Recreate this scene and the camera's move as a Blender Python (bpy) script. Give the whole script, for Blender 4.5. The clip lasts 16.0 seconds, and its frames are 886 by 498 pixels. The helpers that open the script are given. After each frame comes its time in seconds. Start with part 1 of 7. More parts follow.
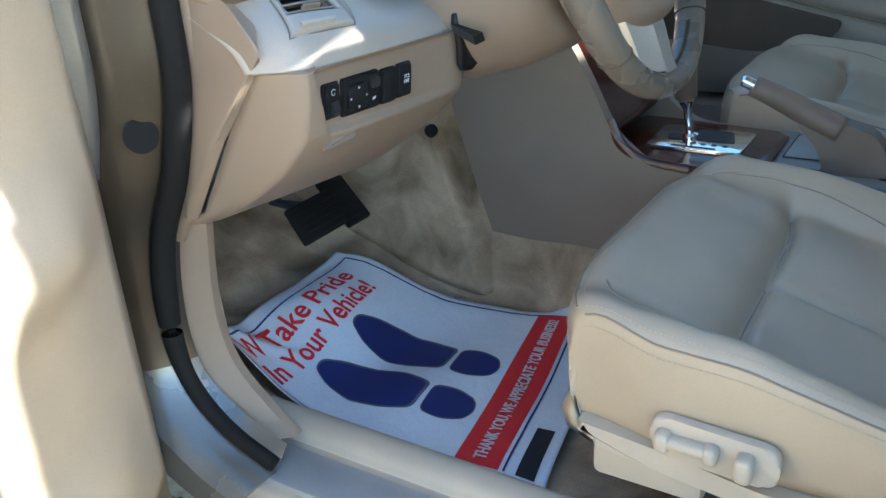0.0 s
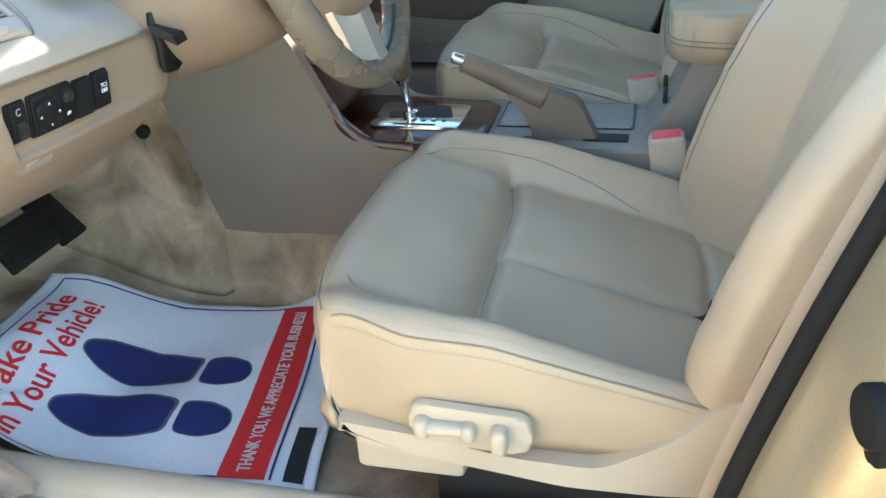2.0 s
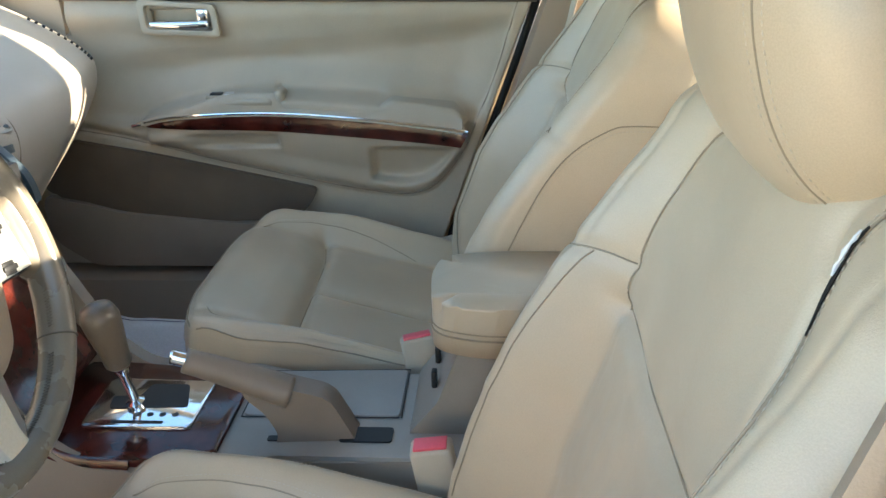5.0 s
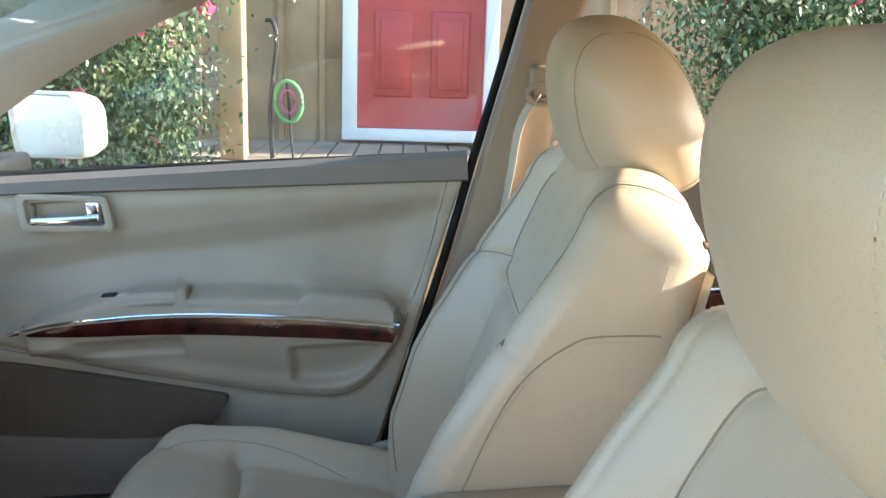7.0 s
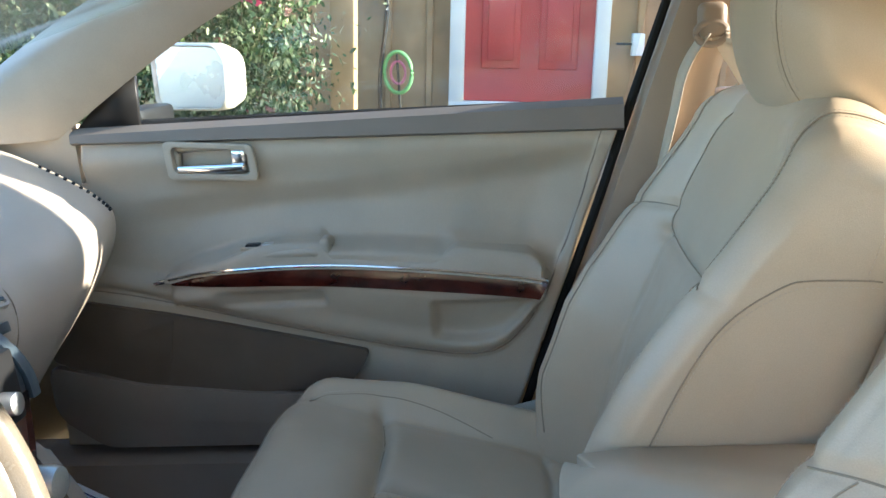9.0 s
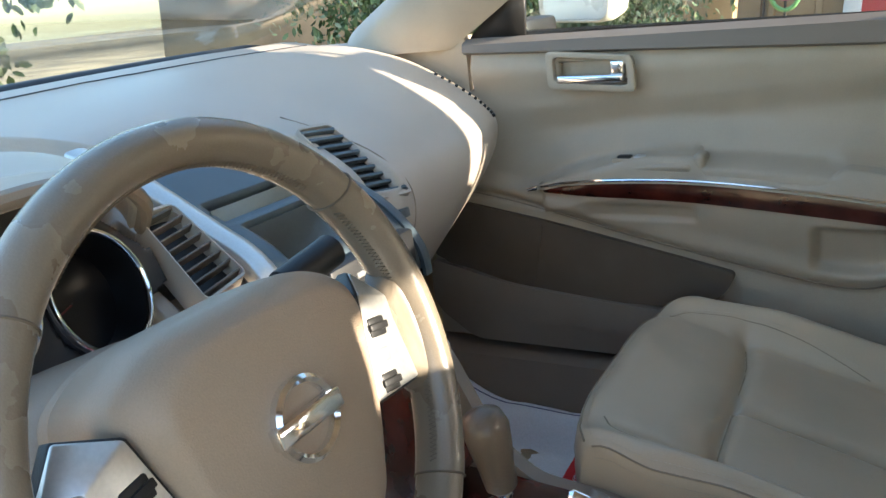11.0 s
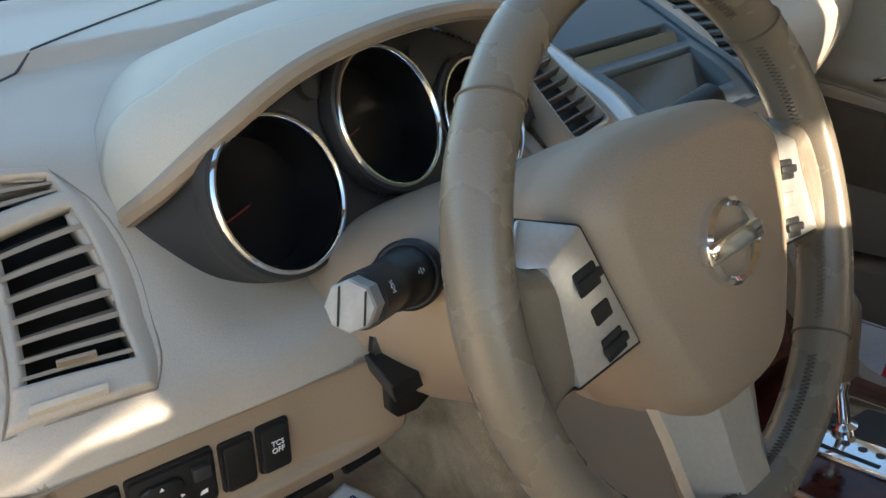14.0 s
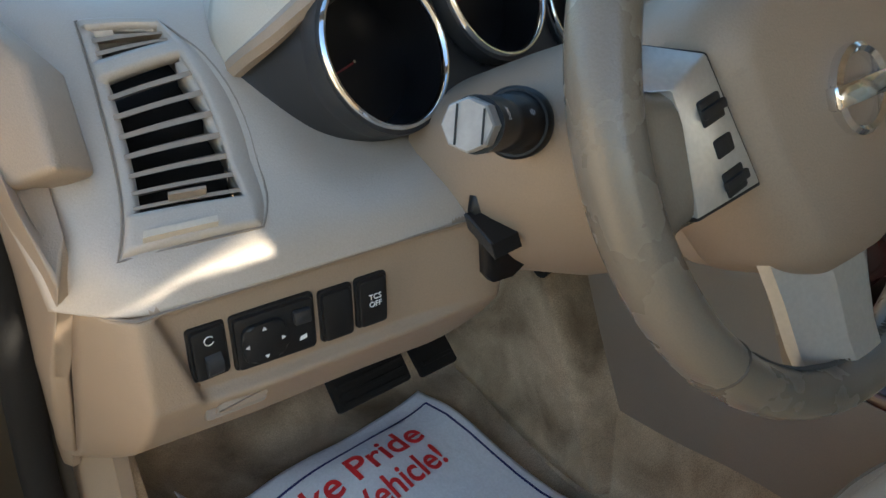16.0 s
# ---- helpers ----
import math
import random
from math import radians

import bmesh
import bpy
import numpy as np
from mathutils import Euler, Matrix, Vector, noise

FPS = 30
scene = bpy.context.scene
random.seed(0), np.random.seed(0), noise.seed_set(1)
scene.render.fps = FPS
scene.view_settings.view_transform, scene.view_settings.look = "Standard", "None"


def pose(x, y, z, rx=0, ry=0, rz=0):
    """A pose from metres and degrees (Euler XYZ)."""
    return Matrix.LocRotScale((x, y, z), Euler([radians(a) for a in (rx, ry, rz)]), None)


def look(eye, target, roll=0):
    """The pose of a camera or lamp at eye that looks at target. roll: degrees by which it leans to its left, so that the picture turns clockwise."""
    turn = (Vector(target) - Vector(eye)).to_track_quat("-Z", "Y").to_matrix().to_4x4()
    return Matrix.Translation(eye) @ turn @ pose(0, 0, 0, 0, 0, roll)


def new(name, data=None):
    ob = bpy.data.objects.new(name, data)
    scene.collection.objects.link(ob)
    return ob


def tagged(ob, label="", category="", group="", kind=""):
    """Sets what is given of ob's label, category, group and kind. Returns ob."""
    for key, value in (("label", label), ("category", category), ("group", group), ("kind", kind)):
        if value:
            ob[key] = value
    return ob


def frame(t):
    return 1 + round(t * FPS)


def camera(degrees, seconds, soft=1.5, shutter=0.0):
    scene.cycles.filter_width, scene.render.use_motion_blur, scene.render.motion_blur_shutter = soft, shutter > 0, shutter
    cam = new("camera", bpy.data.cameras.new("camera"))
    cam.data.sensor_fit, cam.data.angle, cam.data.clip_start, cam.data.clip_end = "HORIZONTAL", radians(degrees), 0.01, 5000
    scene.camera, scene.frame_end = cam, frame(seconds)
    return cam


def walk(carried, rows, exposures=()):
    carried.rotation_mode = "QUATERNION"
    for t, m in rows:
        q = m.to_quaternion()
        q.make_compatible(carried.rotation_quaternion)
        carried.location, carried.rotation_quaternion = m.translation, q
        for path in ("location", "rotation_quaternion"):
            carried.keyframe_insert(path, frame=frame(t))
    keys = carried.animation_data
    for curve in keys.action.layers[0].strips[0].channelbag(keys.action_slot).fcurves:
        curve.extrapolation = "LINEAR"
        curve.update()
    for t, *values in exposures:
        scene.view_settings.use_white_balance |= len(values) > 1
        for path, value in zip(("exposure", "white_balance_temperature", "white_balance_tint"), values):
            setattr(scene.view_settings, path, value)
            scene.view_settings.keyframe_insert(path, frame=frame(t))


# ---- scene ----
cam = camera(54.4, 16.0)
PATH = [
    (0, (-1.261, 0.147, 1.098), (0.264, 1.08, 0.201), 0.4),
    (0.5, (-1.254, 0.157, 1.107), (0.339, 0.928, 0.175), 0.6),
    (1, (-1.243, 0.157, 1.105), (0.408, 0.79, 0.171), 0.7),
    (1.5, (-1.239, 0.16, 1.102), (0.455, 0.645, 0.156), 1.2),
    (2, (-1.232, 0.154, 1.117), (0.487, 0.527, 0.166), 1.7),
    (2.5, (-1.208, 0.146, 1.158), (0.533, 0.489, 0.236), 1.9),
    (3, (-1.161, 0.128, 1.189), (0.601, 0.441, 0.294), 1.7),
    (3.5, (-1.117, 0.116, 1.214), (0.666, 0.381, 0.348), 2.9),
    (4, (-1.049, 0.096, 1.248), (0.752, 0.284, 0.399), 2.8),
    (4.5, (-0.976, 0.085, 1.276), (0.843, 0.205, 0.451), 3.3),
    (5, (-0.914, 0.063, 1.288), (0.929, 0.14, 0.517), 3.3),
    (5.2, (-0.893, 0.056, 1.288), (0.968, 0.123, 0.559), 3.3),
    (7.3, (-0.685, 0.105, 1.31), (1.267, 0.006, 0.887), 1.7),
    (7.5, (-0.669, 0.119, 1.302), (1.283, 0.016, 0.881), 1.6),
    (8, (-0.663, 0.151, 1.281), (1.289, 0.047, 0.858), 1.5),
    (8.5, (-0.667, 0.169, 1.265), (1.282, 0.16, 0.816), 1.1),
    (9, (-0.667, 0.179, 1.248), (1.269, 0.302, 0.763), 1.3),
    (9.5, (-0.665, 0.193, 1.239), (1.232, 0.516, 0.694), 1.0),
    (9.7, (-0.662, 0.194, 1.24), (1.213, 0.609, 0.682), 0.6),
    (11.8, (-0.7, 0.217, 1.213), (0.867, 1.243, 0.512), -1.1),
    (12, (-0.701, 0.231, 1.21), (0.846, 1.279, 0.499), -1.0),
    (12.5, (-0.719, 0.25, 1.207), (0.759, 1.368, 0.456), -0.6),
    (13, (-0.735, 0.256, 1.201), (0.666, 1.449, 0.417), -0.7),
    (13.5, (-0.748, 0.257, 1.198), (0.573, 1.514, 0.375), -0.8),
    (14, (-0.757, 0.261, 1.19), (0.501, 1.555, 0.328), -1.0),
    (14.5, (-0.765, 0.26, 1.177), (0.411, 1.593, 0.26), -1.4),
    (15, (-0.774, 0.261, 1.165), (0.353, 1.607, 0.207), -1.5),
    (15.5, (-0.782, 0.262, 1.154), (0.327, 1.609, 0.176), -1.5),
    (16, (-0.791, 0.26, 1.134), (0.33, 1.62, 0.189), -0.8),
]
LEVEL = Matrix.Translation((-0.37, 0.45, 1.0)) @ pose(0, 0, 0, 4.5) @ Matrix.Translation((0.37, -0.45, -1.0))
walk(cam, [(t, LEVEL @ look(eye, target, roll)) for t, eye, target, roll in PATH],
     [(0.0, 2.36, 4900, 3), (1.0, 2.68, 5250, 4), (2.0, 2.93, 5450, 1), (3.5, 2.88, 5700, 4), (5.0, 2.83, 5900, 7), (7.5, 2.65, 5350, 8), (9.5, 2.52, 5450, 9), (12.0, 2.42, 6150, 10), (13.5, 2.12, 6250, 10), (16.0, 1.90, 5800, 8)])

# ---- world and sun ----
SUN_AZ, SUN_EL = radians(173.5), radians(13.5)   # compass of the sun: 180 is straight behind the car
world = bpy.data.worlds.new("world")
scene.world = world
world.use_nodes = True
wn = world.node_tree
sky = wn.nodes.new("ShaderNodeTexSky")
sky.sky_type, sky.sun_disc = "NISHITA", False
sky.sun_elevation, sky.sun_rotation = SUN_EL, SUN_AZ
wn.nodes["Background"].inputs[1].default_value = 0.15
wn.links.new(sky.outputs[0], wn.nodes["Background"].inputs[0])
sun = new("sun", bpy.data.lights.new("sun", "SUN"))
sun.data.energy, sun.data.angle, sun.data.color = 4.2, radians(0.6), (1.0, 0.84, 0.62)
to_sun = Vector((math.sin(SUN_AZ) * math.cos(SUN_EL), math.cos(SUN_AZ) * math.cos(SUN_EL), math.sin(SUN_EL)))
sun.matrix_world = look((0, 0, 4), Vector((0, 0, 4)) - to_sun)


# ---- materials ----
def material(name, color, rough=0.5, metal=0.0, grain=0.0, grain_scale=400.0, var=0.12, var_scale=8.0, spec=0.5, coat=0.0, dark=None, fine_var=0.06, wrinkle=0.0, swirl=0.0):
    """A surface with colour variation at two scales and a fine relief."""
    m = bpy.data.materials.new(name)
    m.use_nodes = True
    nt = m.node_tree
    b = nt.nodes["Principled BSDF"]
    b.inputs["Metallic"].default_value = metal
    b.inputs["Specular IOR Level"].default_value = spec
    b.inputs["Coat Weight"].default_value = coat
    b.inputs["Coat Roughness"].default_value = 0.08
    co = nt.nodes.new("ShaderNodeTexCoord").outputs["Object"]
    big = nt.nodes.new("ShaderNodeTexNoise")
    big.inputs["Scale"].default_value, big.inputs["Detail"].default_value, big.inputs["Distortion"].default_value = var_scale, 5.0, swirl
    nt.links.new(co, big.inputs["Vector"])
    small = nt.nodes.new("ShaderNodeTexNoise")
    small.inputs["Scale"].default_value, small.inputs["Detail"].default_value = grain_scale, 3.0
    nt.links.new(co, small.inputs["Vector"])
    ramp = nt.nodes.new("ShaderNodeMix")
    ramp.data_type = "RGBA"
    d = dark or tuple(c * (1 - 2 * var) for c in color)
    ramp.inputs["A"].default_value = (*d, 1)
    ramp.inputs["B"].default_value = (*(min(1.0, c * (1 + 0.6 * var)) for c in color), 1)
    contrast = nt.nodes.new("ShaderNodeMapRange")
    contrast.inputs["From Min"].default_value, contrast.inputs["From Max"].default_value = 0.3, 0.7
    nt.links.new(big.outputs["Fac"], contrast.inputs["Value"])
    nt.links.new(contrast.outputs["Result"], ramp.inputs["Factor"])
    fine = nt.nodes.new("ShaderNodeMix")
    fine.data_type, fine.blend_type = "RGBA", "MULTIPLY"
    fine.inputs["Factor"].default_value = 1.0
    fr = nt.nodes.new("ShaderNodeMapRange")
    fr.inputs["To Min"].default_value, fr.inputs["To Max"].default_value = 1 - 2 * fine_var, 1.0 + 2 * fine_var
    nt.links.new(small.outputs["Fac"], fr.inputs["Value"])
    nt.links.new(ramp.outputs["Result"], fine.inputs["A"])
    nt.links.new(fr.outputs["Result"], fine.inputs["B"])
    nt.links.new(fine.outputs["Result"], b.inputs["Base Color"])
    rr = nt.nodes.new("ShaderNodeMapRange")
    rr.inputs["To Min"].default_value, rr.inputs["To Max"].default_value = max(0.02, rough - 0.08), min(1, rough + 0.08)
    nt.links.new(big.outputs["Fac"], rr.inputs["Value"])
    nt.links.new(rr.outputs["Result"], b.inputs["Roughness"])
    if grain:
        bump = nt.nodes.new("ShaderNodeBump")
        bump.inputs["Strength"].default_value, bump.inputs["Distance"].default_value = grain, 0.001
        nt.links.new(small.outputs["Fac"], bump.inputs["Height"])
        nt.links.new(bump.outputs["Normal"], b.inputs["Normal"])
        if wrinkle:
            fold = nt.nodes.new("ShaderNodeTexNoise")
            fold.inputs["Scale"].default_value, fold.inputs["Detail"].default_value, fold.inputs["Distortion"].default_value = 22.0, 4.0, 1.2
            nt.links.new(co, fold.inputs["Vector"])
            crease = nt.nodes.new("ShaderNodeBump")
            crease.inputs["Strength"].default_value, crease.inputs["Distance"].default_value = wrinkle, 0.006
            nt.links.new(fold.outputs["Fac"], crease.inputs["Height"])
            nt.links.new(crease.outputs["Normal"], bump.inputs["Normal"])
    return m


LEATHER = material("tan_leather", (0.502, 0.402, 0.278), 0.32, grain=0.18, grain_scale=900, var=0.07, var_scale=6, wrinkle=0.10)
THREAD = material("tan_thread", (0.30, 0.24, 0.165), 0.7, var=0.1)
PALE_THREAD = material("pale_thread", (0.54, 0.46, 0.35), 0.8, var=0.1)
DASH_TOP = material("grey_tan_soft_plastic", (0.44, 0.376, 0.305), 0.37, grain=0.25, grain_scale=900, var=0.05)
DASH = material("tan_soft_plastic", (0.312, 0.236, 0.168), 0.5, grain=0.3, grain_scale=900, var=0.05)
DOOR_VINYL = material("tan_door_vinyl", (0.44, 0.368, 0.275), 0.5, grain=0.3, grain_scale=700, var=0.06)
TAUPE = material("taupe_plastic", (0.250, 0.200, 0.152), 0.55, grain=0.25, grain_scale=900, var=0.06)
BROWN = material("dark_brown_door_fabric", (0.125, 0.092, 0.064), 0.85, grain=0.5, grain_scale=1200, var=0.12)
BELT_CAP = material("grey_brown_belt_trim", (0.20, 0.17, 0.145), 0.5, grain=0.2, grain_scale=900, var=0.05)
CARPET = material("stained_beige_carpet", (0.52, 0.40, 0.265), 0.97, grain=0.9, grain_scale=700, var=0.22, var_scale=10, dark=(0.165, 0.112, 0.063), fine_var=0.30, swirl=0.5)
RIM_LEATHER = material("worn_grey_leather", (0.175, 0.145, 0.108), 0.27, grain=0.18, grain_scale=900, var=0.05, var_scale=18)
DARK_THREAD = material("dark_brown_thread", (0.100, 0.080, 0.056), 0.7, var=0.1)
BLACK = material("black_plastic", (0.013, 0.013, 0.0135), 0.45, grain=0.15, grain_scale=900, spec=0.35)
GLOSS_BLACK = material("dark_gauge_glass", (0.006, 0.006, 0.007), 0.3, var=0.02, spec=0.25)
RUBBER = material("black_rubber", (0.016, 0.015, 0.014), 0.85, grain=0.3, spec=0.2)
SLATE = material("slate_grey_plastic", (0.066, 0.088, 0.102), 0.33, grain=0.15, grain_scale=900)
CHARCOAL = material("charcoal_plastic", (0.030, 0.030, 0.031), 0.45, grain=0.2, grain_scale=900)
CHROME = material("chrome", (0.85, 0.85, 0.86), 0.08, metal=1.0, var=0.02, fine_var=0.01)
SATIN = material("satin_silver_plastic", (0.62, 0.61, 0.58), 0.32, metal=0.75, var=0.04)
VENT_BROWN = material("dark_brown_slat_plastic", (0.125, 0.100, 0.078), 0.5, grain=0.2, grain_scale=900, var=0.06)
WOOD = material("dark_red_wood_veneer", (0.070, 0.013, 0.008), 0.16, var=0.3, var_scale=24, coat=0.2, dark=(0.020, 0.004, 0.003), spec=0.35)
PAINT = material("champagne_body_paint", (0.52, 0.43, 0.28), 0.3, metal=0.6, var=0.05, coat=0.6)
SILVER = material("silver_sill_paint", (0.19, 0.183, 0.165), 0.26, metal=0.5, var=0.12, coat=0.4)
SILL_TAN = material("light_tan_sill_plastic", (0.54, 0.46, 0.35), 0.45, grain=0.3, grain_scale=900, var=0.07)
SCUFF = material("brushed_scuff_metal", (0.60, 0.61, 0.62), 0.32, metal=0.45, var=0.06)
# body paint darkened to brown: the recess's shade is in the colour
JAMB = material("shade_darkened_jamb_paint", (0.075, 0.060, 0.042), 0.32, metal=0.45, var=0.2, coat=0.3)
PINK = material("faded_red_plastic", (0.72, 0.10, 0.13), 0.35, var=0.05)
PAPER = material("white_paper", (0.86, 0.88, 0.92), 0.75, grain=0.2, grain_scale=300, var=0.03, wrinkle=0.35)
RED_INK = material("red_ink", (0.72, 0.03, 0.035), 0.7, var=0.04)
BLUE_INK = material("navy_ink", (0.026, 0.036, 0.17), 0.65, var=0.1)
GREY_INK = material("grey_ink", (0.16, 0.17, 0.21), 0.7, var=0.1)
BLACK_INK = material("black_ink", (0.02, 0.02, 0.025), 0.7)
WHITE_PRINT = material("white_print", (0.8, 0.8, 0.8), 0.6)
WEBBING = material("beige_belt_webbing", (0.52, 0.44, 0.33), 0.7, grain=0.6, grain_scale=900)
HEADLINER = material("beige_headliner", (0.55, 0.48, 0.38), 0.95, grain=0.4, grain_scale=700)


def glass_material(name, tint):
    """Thin clear pane: lets light straight through, with a gloss that grows at grazing angles."""
    m = bpy.data.materials.new(name)
    m.use_nodes = True
    nt = m.node_tree
    nt.nodes.remove(nt.nodes["Principled BSDF"])
    clear, shine = nt.nodes.new("ShaderNodeBsdfTransparent"), nt.nodes.new("ShaderNodeBsdfGlossy")
    clear.inputs[0].default_value = (*tint, 1)
    shine.inputs["Roughness"].default_value = 0.02
    facing, mix = nt.nodes.new("ShaderNodeLayerWeight"), nt.nodes.new("ShaderNodeMixShader")
    power, scale = nt.nodes.new("ShaderNodeMath"), nt.nodes.new("ShaderNodeMath")
    power.operation, power.inputs[1].default_value = "POWER", 5.0
    scale.operation, scale.inputs[1].default_value, scale.inputs[2].default_value = "MULTIPLY_ADD", 0.9, 0.03
    nt.links.new(facing.outputs["Facing"], power.inputs[0])
    nt.links.new(power.outputs[0], scale.inputs[0])
    nt.links.new(scale.outputs[0], mix.inputs[0])
    nt.links.new(clear.outputs[0], mix.inputs[1])
    nt.links.new(shine.outputs[0], mix.inputs[2])
    nt.links.new(mix.outputs[0], nt.nodes["Material Output"].inputs["Surface"])
    return m


GLASS = glass_material("window_glass", (0.93, 0.96, 0.94))


# ---- building helpers ----
def thing(name, label="", category="", at=(0, 0, 0), group="", kind=""):
    return tagged(move(new(name), at), label, category, group, kind)


def move(ob, at):
    ob.location = at
    return ob


def part(name, geo, mat, parent=None, label="", smooth=40.0):
    """Links geometry (a bmesh, or vertices and faces) as one mesh object under its parent."""
    me = bpy.data.meshes.new(name)
    if isinstance(geo, bmesh.types.BMesh):
        bmesh.ops.recalc_face_normals(geo, faces=geo.faces)
        geo.to_mesh(me)
        geo.free()
    else:
        me.from_pydata([tuple(v) for v in geo[0]], [], geo[1])
        tmp = bmesh.new()
        tmp.from_mesh(me)
        bmesh.ops.recalc_face_normals(tmp, faces=tmp.faces)
        tmp.to_mesh(me)
        tmp.free()
    for p in me.polygons:
        p.use_smooth = True
    if smooth < 180:
        me.set_sharp_from_angle(angle=radians(smooth))
    me.materials.append(mat)
    ob = new(name, me)
    if parent is not None:
        ob.parent = parent
        ob.matrix_parent_inverse = parent_inverse(parent)
    if label:
        tagged(ob, label)
    return ob


def parent_inverse(p):
    return at_rest(p).inverted()


def at_rest(p):
    return p.matrix_basis.copy() if p.parent is None else at_rest(p.parent) @ p.matrix_parent_inverse @ p.matrix_basis


def basis(o, ex, ey):
    """A frame at o: x along ex, y near ey, z their normal."""
    ex = Vector(ex).normalized()
    ez = ex.cross(Vector(ey)).normalized()
    ey = ez.cross(ex)
    m = Matrix((ex, ey, ez)).transposed().to_4x4()
    m.translation = Vector(o)
    return m


def box(lo, hi, bevel=0.004, segs=2, m=None):
    bm = bmesh.new()
    lo, hi = Vector(lo), Vector(hi)
    bmesh.ops.create_cube(bm, size=1.0)
    for v in bm.verts:
        v.co = Vector((lo[i] + (v.co[i] + 0.5) * (hi[i] - lo[i]) for i in range(3)))
    if bevel:
        bmesh.ops.bevel(bm, geom=list(bm.edges), offset=min(bevel, 0.45 * min(abs(hi[i] - lo[i]) for i in range(3))), segments=segs, profile=0.5, affect="EDGES")
    if m is not None:
        bm.transform(m)
    return bm


def slab(outline, z0, z1, bevel=0.002, segs=2, m=None):
    """A plate of the given outline (x, y) from z0 to z1 with rounded edges."""
    bm = bmesh.new()
    low = [bm.verts.new((x, y, z0)) for x, y in outline]
    top = [bm.verts.new((x, y, z1)) for x, y in outline]
    bm.faces.new(low[::-1])
    cap = bm.faces.new(top)
    n = len(outline)
    for i in range(n):
        bm.faces.new((low[i], low[(i + 1) % n], top[(i + 1) % n], top[i]))
    if bevel:
        bmesh.ops.bevel(bm, geom=list(cap.edges), offset=bevel, segments=segs, profile=0.5, affect="EDGES")
    if m is not None:
        bm.transform(m)
    return bm


def rounded(pts, r, n=5):
    """An outline with its corners rounded by radius r."""
    out = []
    for i, p in enumerate(pts):
        p, a, b = Vector(p), Vector(pts[i - 1]), Vector(pts[(i + 1) % len(pts)])
        da, db = (a - p), (b - p)
        k = min(r, 0.45 * da.length, 0.45 * db.length)
        s, e = p + da.normalized() * k, p + db.normalized() * k
        for j in range(n + 1):
            t = j / n
            out.append(tuple(s.lerp(p, t).lerp(p.lerp(e, t), t)))
    return out


def spline(pts, n):
    """n points on a smooth curve through pts (any dimension)."""
    p = np.array(pts, float)
    k = len(p)
    q = np.vstack([2 * p[0] - p[1], p, 2 * p[-1] - p[-2]])
    out = []
    for s in np.linspace(0, k - 1, n):
        i = min(int(s), k - 2)
        t = s - i
        a, b, c, d = q[i], q[i + 1], q[i + 2], q[i + 3]
        out.append(0.5 * (2 * b + (c - a) * t + (2 * a - 5 * b + 4 * c - d) * t * t + (3 * b - a - 3 * c + d) * t ** 3))
    return np.array(out)


def tube(path, radius, sides=8, closed=False, flat=1.0, up=(0, 0, 1)):
    """A round or flattened bar along a path; radius may vary (a list)."""
    path = [Vector(p) for p in path]
    n = len(path)
    rad = list(radius) if hasattr(radius, "__len__") else [radius] * n
    verts, faces = [], []
    ref = Vector(up)
    for i, p in enumerate(path):
        t = (path[(i + 1) % n] - path[i - 1]) if closed else (path[min(i + 1, n - 1)] - path[max(i - 1, 0)])
        t.normalize()
        a = ref - t * ref.dot(t)
        if a.length < 1e-4:
            a = Vector((1, 0, 0)) - t * t.x
        a.normalize()
        b = t.cross(a)
        for j in range(sides):
            w = 2 * math.pi * j / sides
            verts.append(p + a * math.cos(w) * rad[i] * flat + b * math.sin(w) * rad[i])
    for i in range(n if closed else n - 1):
        k = (i + 1) % n
        for j in range(sides):
            l = (j + 1) % sides
            faces.append((i * sides + j, i * sides + l, k * sides + l, k * sides + j))
    if not closed:
        faces.append(tuple(range(sides))[::-1])
        faces.append(tuple((n - 1) * sides + j for j in range(sides)))
    return verts, faces


def stitches(path, step=0.0050, length=0.0030, r=0.0005):
    """A row of short thread stitches along a path, as one mesh."""
    path = [Vector(p) for p in path]
    run = [0.0]
    for a, b in zip(path, path[1:]):
        run.append(run[-1] + (b - a).length)

    def at(s):
        i = max(0, min(len(path) - 2, int(np.searchsorted(run, s)) - 1))
        d = run[i + 1] - run[i]
        return path[i].lerp(path[i + 1], (s - run[i]) / d if d else 0)
    verts, faces = [], []
    s = 0.0
    while s + length < run[-1]:
        v, f = tube([at(s), at(s + length * 0.5), at(s + length)], [r * 0.6, r, r * 0.6], 5)
        faces += [tuple(k + len(verts) for k in q) for q in f]
        verts += v
        s += step
    return verts, faces


def loft(rings, closed=True, caps=True):
    """A skin over rings of equally many points."""
    verts = [v for r in rings for v in r]
    n = len(rings[0])
    faces = []
    for i in range(len(rings) - 1):
        for j in range(n if closed else n - 1):
            l = (j + 1) % n
            faces.append((i * n + j, i * n + l, (i + 1) * n + l, (i + 1) * n + j))
    if caps:
        faces.append(tuple(range(n))[::-1])
        faces.append(tuple((len(rings) - 1) * n + j for j in range(n)))
    return verts, faces


def grid(f, us, vs, hole=None):
    """A sheet of points f(u, v); hole(u, v) leaves faces out."""
    verts = [f(u, v) for v in vs for u in us]
    n = len(us)
    faces = [(j * n + i, j * n + i + 1, (j + 1) * n + i + 1, (j + 1) * n + i) for j in range(len(vs) - 1) for i in range(n - 1)
             if hole is None or not hole((us[i] + us[i + 1]) / 2, (vs[j] + vs[j + 1]) / 2)]
    return verts, faces


